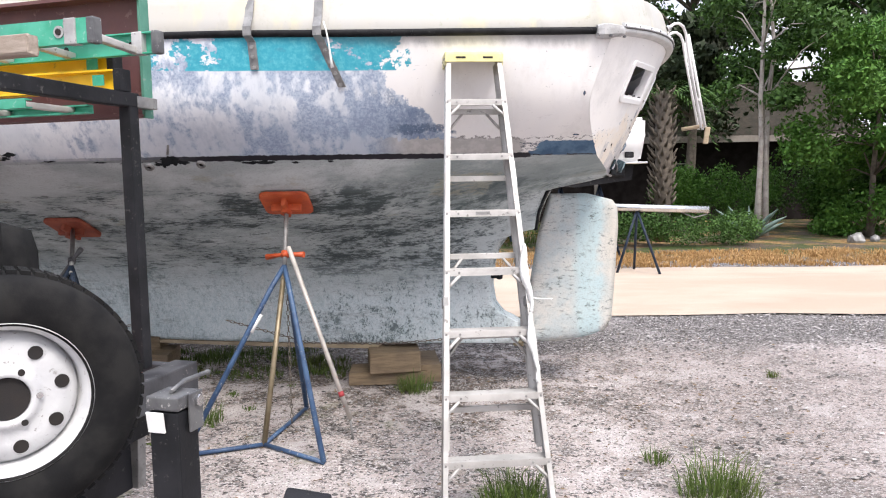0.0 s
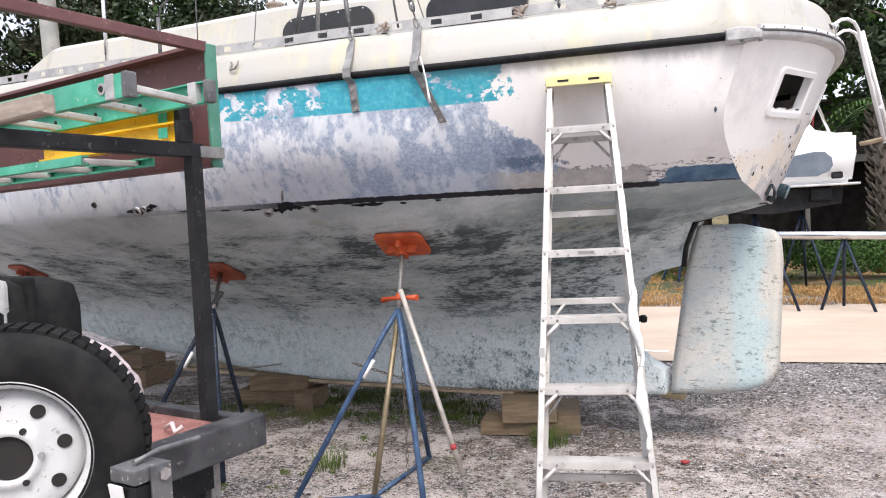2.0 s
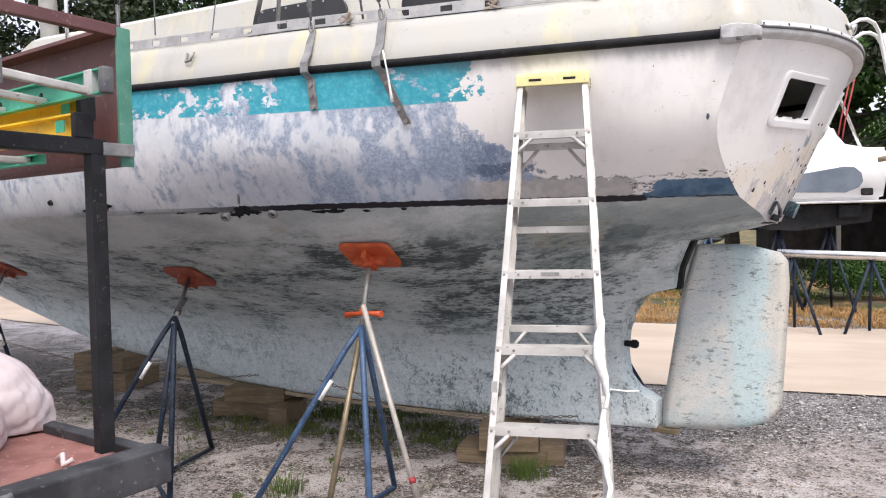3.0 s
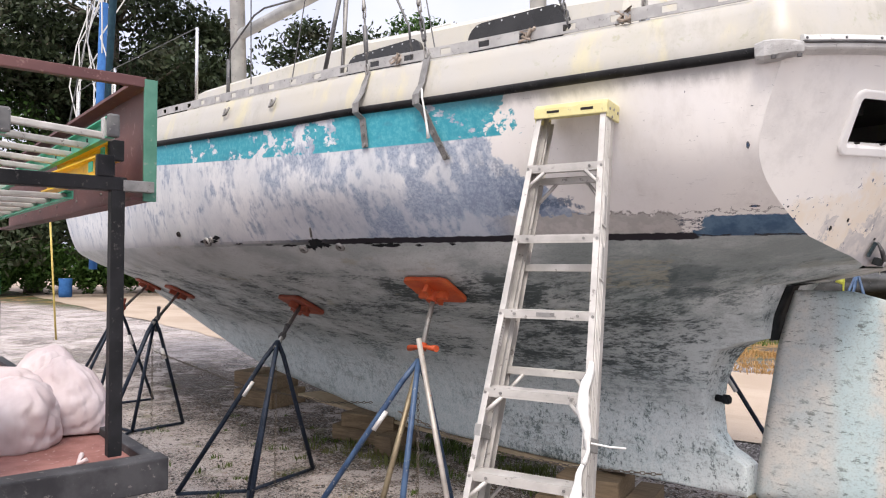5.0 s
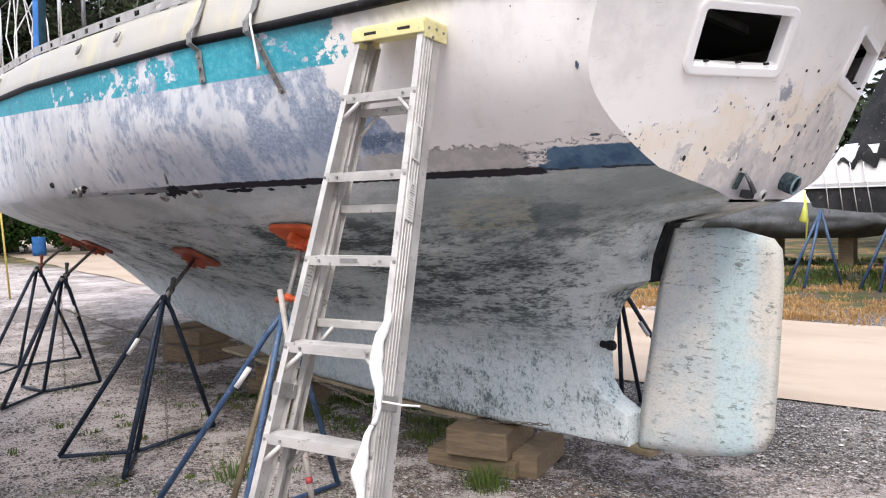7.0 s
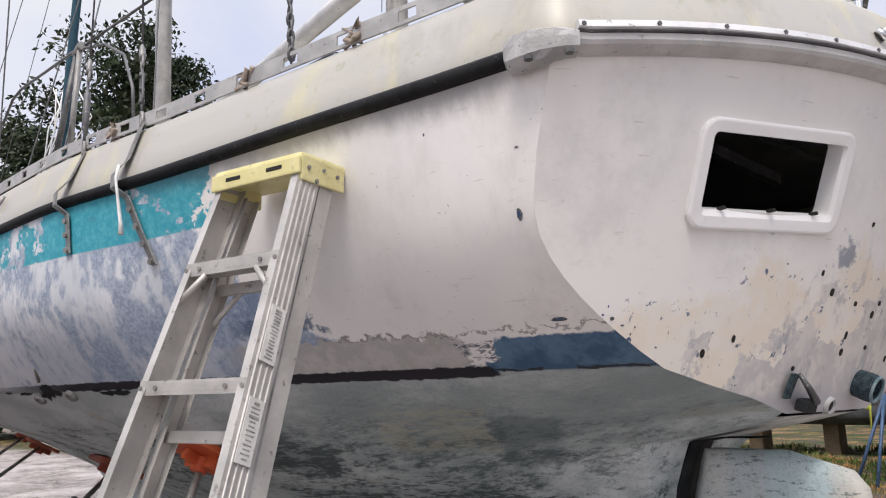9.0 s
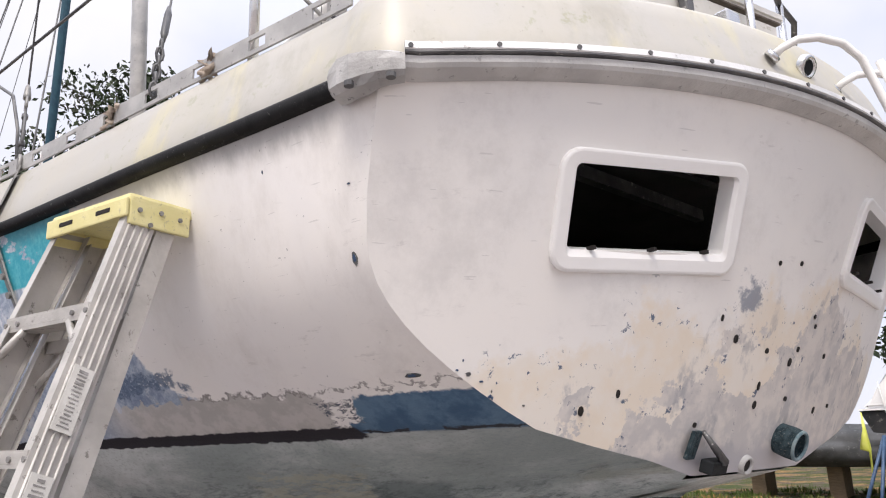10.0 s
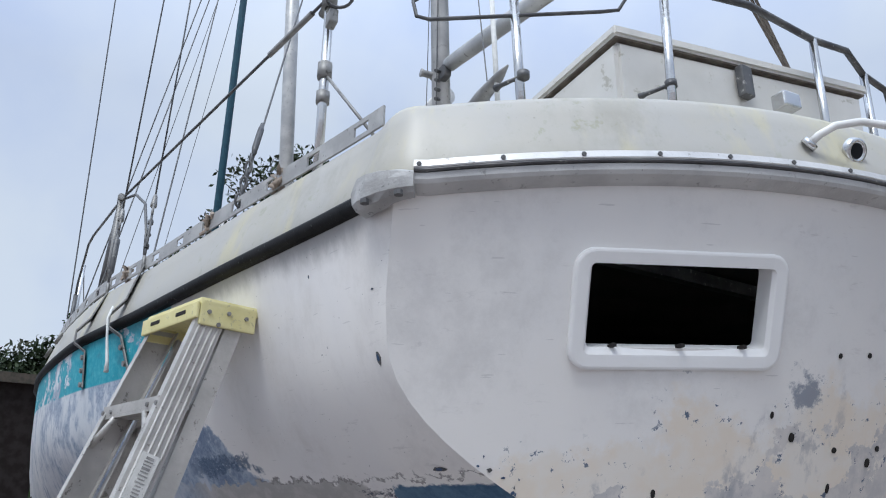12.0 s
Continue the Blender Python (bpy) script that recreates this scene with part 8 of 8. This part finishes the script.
bb.location = (-33.0, 18.2, 0)

# blue-sailed mast and rigging of another boat beyond the bow
ob2 = thing("far_mast", "blue covered mast of another boat with hanging ropes", "mast", pose(-12.9, 9.1, 0))
bm = B0()
tube(bm, [(0, 0, 1.5), (0.3, 0, 6.9)], 0.08, 10)
part("mast", bm, M_BLUESAIL, ob2)
for k in range(9):
    rr = random.Random(k + 40)
    bm = B0()
    x0 = rr.uniform(-0.9, 0.7)
    pts = [Vector((x0 + rr.uniform(-0.12, 0.12) * j + 0.05 * j, rr.uniform(-0.2, 0.2), 2.6 + j * 0.9)) for j in range(7)]
    tube(bm, pts, 0.014, 5)
    part("rope", bm, M_ROPE, ob2, "pale hanging rope")


# boats beyond the road
def motor_boat():
    b = thing("motor_boat", "white motor boat with dark side window on stands beyond the road", "boat", pose(0, 16.2, 0))
    side = pose(0, 0, 0, 90, 0, 0)
    bm = B0()
    plate(bm, [(3.66, 1.92), (3.74, 2.45), (3.75, 2.80), (3.05, 2.82), (2.92, 3.22), (1.95, 3.34), (1.80, 3.0), (1.75, 1.92)], 2.4, side)
    bmesh.ops.bevel(bm, geom=list(bm.edges), offset=0.06, segments=2, affect="EDGES")
    part("hull", bm, M_BOATWHITE, b, "", True)
    bm = B0()
    plate(bm, [(3.30, 2.14), (3.36, 2.24), (3.34, 2.38), (3.24, 2.48), (3.08, 2.50), (2.3, 2.38), (1.9, 2.34), (1.9, 2.10), (3.1, 2.06)], 0.03, pose(0, -1.205, 0, 90, 0, 0))
    part("side_window", bm, M_BOATGREY, b, "grey tinted side window")
    bm = B0()
    box(bm, (3.42, -1.2, 2.06), (0.18, 0.02, 0.12), (0, 0, 0), 0.03)
    part("vent", bm, M_BLACK, b, "black vent")
    bm = B0()
    box(bm, (2.75, 0, 1.90), (2.05, 2.6, 0.045), (0, 0, 0), 0.015)
    part("rub_strake", bm, M_STEEL, b, "bright rub strake")
    bm = B0()
    plate(bm, [(3.56, 1.86), (3.52, 1.56), (2.4, 1.42), (1.9, 1.45), (1.85, 1.86)], 2.0, side)
    part("bottom", bm, M_BOATDARK, b, "dark bottom")
    bm = B0()
    box(bm, (3.18, -1.05, 1.74), (0.36, 0.16, 0.24), (0, 0, 0), 0.04)
    part("bracket", bm, M_BLACK, b)
    bm = B0()
    box(bm, (2.55, -0.9, 3.42), (0.8, 0.5, 0.42), (0, 0, 0), 0.16)
    part("canvas_roll", bm, M_BOATGREY, b, "rolled grey canvas")
    for y in (-1.05, 1.05):
        bm = B0()
        tube(bm, [(3.36, y, 2.8), (3.02, y, 3.75), (2.5, y, 4.1)], 0.03, 8)
        part("arch_leg", bm, M_STEEL, b, "bright arch leg")
    bm = B0()
    tube(bm, [(2.5, -1.05, 4.1), (2.5, 1.05, 4.1)], 0.03, 8)
    part("arch_bar", bm, M_STEEL, b)
    for dx in (0.0, 0.07):
        bm = B0()
        tube(bm, [(2.98 + dx, -1.1, 2.85), (3.05 + dx, -1.1, 3.3), (3.20 + dx, -1.05, 4.0)], 0.014, 6)
        part("rope", bm, M_RED, b, "red rope")
    for x in (2.9, 2.1):
        for dx, dy in ((0.35, -0.45), (-0.4, 0.1), (0.1, 0.4)):
            bm = B0()
            tube(bm, [(x, -0.8, 1.45), (x + dx, -0.8 + dy, 0)], 0.025, 6)
            part("stand_leg", bm, M_BLUEDARK, b, "dark blue stand leg")


motor_boat()


def dark_boat():
    b = thing("covered_boat", "white boat under a torn dark tarpaulin on blue stands", "boat", pose(0, 18.0, 0))
    side = pose(0, 1.2, 0, 90, 0, 0)
    bm = B0()
    plate(bm, [(-0.62, 1.96), (-0.30, 2.25), (0.0, 2.75), (2.2, 2.85), (2.3, 1.96)], 2.4, side)
    bmesh.ops.bevel(bm, geom=list(bm.edges), offset=0.05, segments=2, affect="EDGES")
    part("hull", bm, M_BOATWHITE, b)
    bm = B0()
    plate(bm, [(-0.66, 1.92), (-0.50, 1.56), (0.4, 1.44), (2.3, 1.40), (2.3, 1.92)], 2.36, side)
    part("topside_band", bm, M_BOATDARK, b, "dark band with drip marks")
    bm = B0()
    plate(bm, [(-0.66, 1.955), (-0.66, 1.925), (2.3, 1.925), (2.3, 1.955)], 2.44, side)
    part("rub_strake", bm, M_BOATWHITE, b)
    # tarpaulin: a hanging sheet with a torn foot
    bm = B0()
    n, m = 40, 24
    grid = []
    for i in range(n + 1):
        x = -0.08 + 2.4 * i / n
        top = 2.62 + min(1.0, max(0.0, (x + 0.05) / 0.9)) * 2.0
        foot = 2.46 - 0.22 * abs(noise.noise(Vector((x * 3.1, 0, 0)))) - 0.35 * max(0.0, noise.noise(Vector((x * 8, 2, 0))))
        grid.append([bm.verts.new((x, -0.03 + 0.6 * f * f + 0.05 * noise.noise(Vector((x * 4, f * 3, 0))), foot + (top - foot) * f)) for f in [j / m for j in range(m + 1)]])
    for a, c in zip(grid, grid[1:]):
        for j in range(m):
            f = bm.faces.new((a[j], c[j], c[j + 1], a[j + 1]))
            f.smooth = True
    part("tarpaulin", bm, M_BOATDARK, b, "torn dark tarpaulin")
    for x in (-0.35, 0.9):
        for dx, dy in ((-0.55, -0.35), (-0.2, -0.6), (0.35, 0.1)):
            bm = B0()
            tube(bm, [(x, 0.0, 1.5), (x + dx, dy, 0)], 0.03, 7)
            part("stand_leg", bm, M_BLUE, b, "blue stand leg")
    bm = B0()
    tube(bm, [(-0.62, -0.1, 1.9), (-0.61, -0.12, 1.62), (-0.64, -0.12, 1.30), (-0.58, -0.12, 1.25), (-0.60, -0.12, 0.75)], [0.01, 0.03, 0.09, 0.02, 0.012], 7)
    part("ribbon", bm, M_TAPE, b, "yellow-green hanging ribbon")
    for k in range(4):
        bm = B0()
        tube(bm, [(-0.3 + k * 0.22, -0.05, 2.4), (-0.2 + k * 0.24, -0.06, 1.45)], 0.008, 5)
        part("cord", bm, M_ROPE, b, "thin white cord")


dark_boat()


def tarp_mound():
    bm = B0()
    bmesh.ops.create_icosphere(bm, subdivisions=4, radius=1.0)
    for v in bm.verts:
        p = v.co
        d = 1 + 0.16 * noise.noise(p * 2.0) + 0.06 * noise.noise(p * 6.0)
        v.co = Vector((p.x * 3.6 * d, p.y * 1.3 * d, max(-0.75, p.z * d) * 0.55))
    ob = obj("covered_dinghy", bm, M_BOATGREYDARK, None, True)
    ob.location = (-2.2, 24.0, 1.15)
    tagged(ob, "low boat under a grey tarpaulin on blocks", "boat")
    for k, x in enumerate((-4.2, -2.4, -0.6)):
        bm = B0()
        box(bm, (0, 0, 0.39), (0.35, 0.9, 0.78), (0, 0, 0), 0.02)
        q = tagged(obj("blocking", bm, M_TIMBER), "dark timber blocking under a covered boat", "timber", "blocking under the covered boat")
        q.location = (x, 24.0, 0)


tarp_mound()
# scattered dry grass and weeds in front of the stored boats
rng = np.random.default_rng(31)
blades("far_dry_grass", [(rng.uniform(-6, 3), rng.uniform(15.8, 23.0), rng.uniform(0.5, 1.3)) for _ in range(85)], M_STRAW, "patches of dry grass between the stored boats", 0.10, 0.35, 40, 0.012)
blades("far_weeds", [(rng.uniform(-6, 3), rng.uniform(17.0, 26.0), rng.uniform(0.5, 1.4)) for _ in range(140)], M_GRASS, "green weeds between the stored boats", 0.14, 0.35, 45, 0.012)
# spar lying across stands beyond the road
sp = thing("stored_spar", "stored aluminium spar lying across low trestles", "spar", pose(0, 0, 0))
bm = B0()
tube(bm, [(1.84, 12.62, 1.14), (4.12, 12.25, 1.06)], 0.06, 12)
part("spar", bm, M_STEEL, sp)
bm = B0()
tube(bm, [(3.7, 12.32, 1.02), (3.9, 12.3, 0.93), (4.1, 12.25, 0.99)], 0.012, 6)
part("track", bm, M_CAST, sp)
for x, y in ((2.05, 12.6), (3.0, 12.45)):
    for dx, dy in ((0.3, -0.4), (-0.35, -0.1), (0.05, 0.4)):
        bm = B0()
        tube(bm, [(x, y, 1.06), (x + dx, y + dy, 0)], 0.022, 6)
        part("trestle_leg", bm, M_BLUEDARK, sp, "dark trestle leg")
# yellow line stretched by the trailer
ln = thing("marker_pole", "thin yellow fibreglass marker pole stuck in the sand", "pole", pose(-14.1, 8.95, 0))
bm = B0()
tube(bm, [(0, 0, 0), (-0.35, 0, 2.6)], 0.022, 6)
part("pole", bm, M_POLE, ln)
# far dark building beyond the bow
fb = thing("far_shed", "dark shed far beyond the bow", "building", pose(-31, 5.6, 0))
bm = B0()
box(bm, (0, 0, 3.2), (6, 7, 6.4))
part("wall", bm, M_HOUSE, fb)
bm = B0()
box(bm, (0, 0, 6.6), (6.8, 7.8, 0.35), (0, 6, 0))
part("roof", bm, M_ROOF, fb)
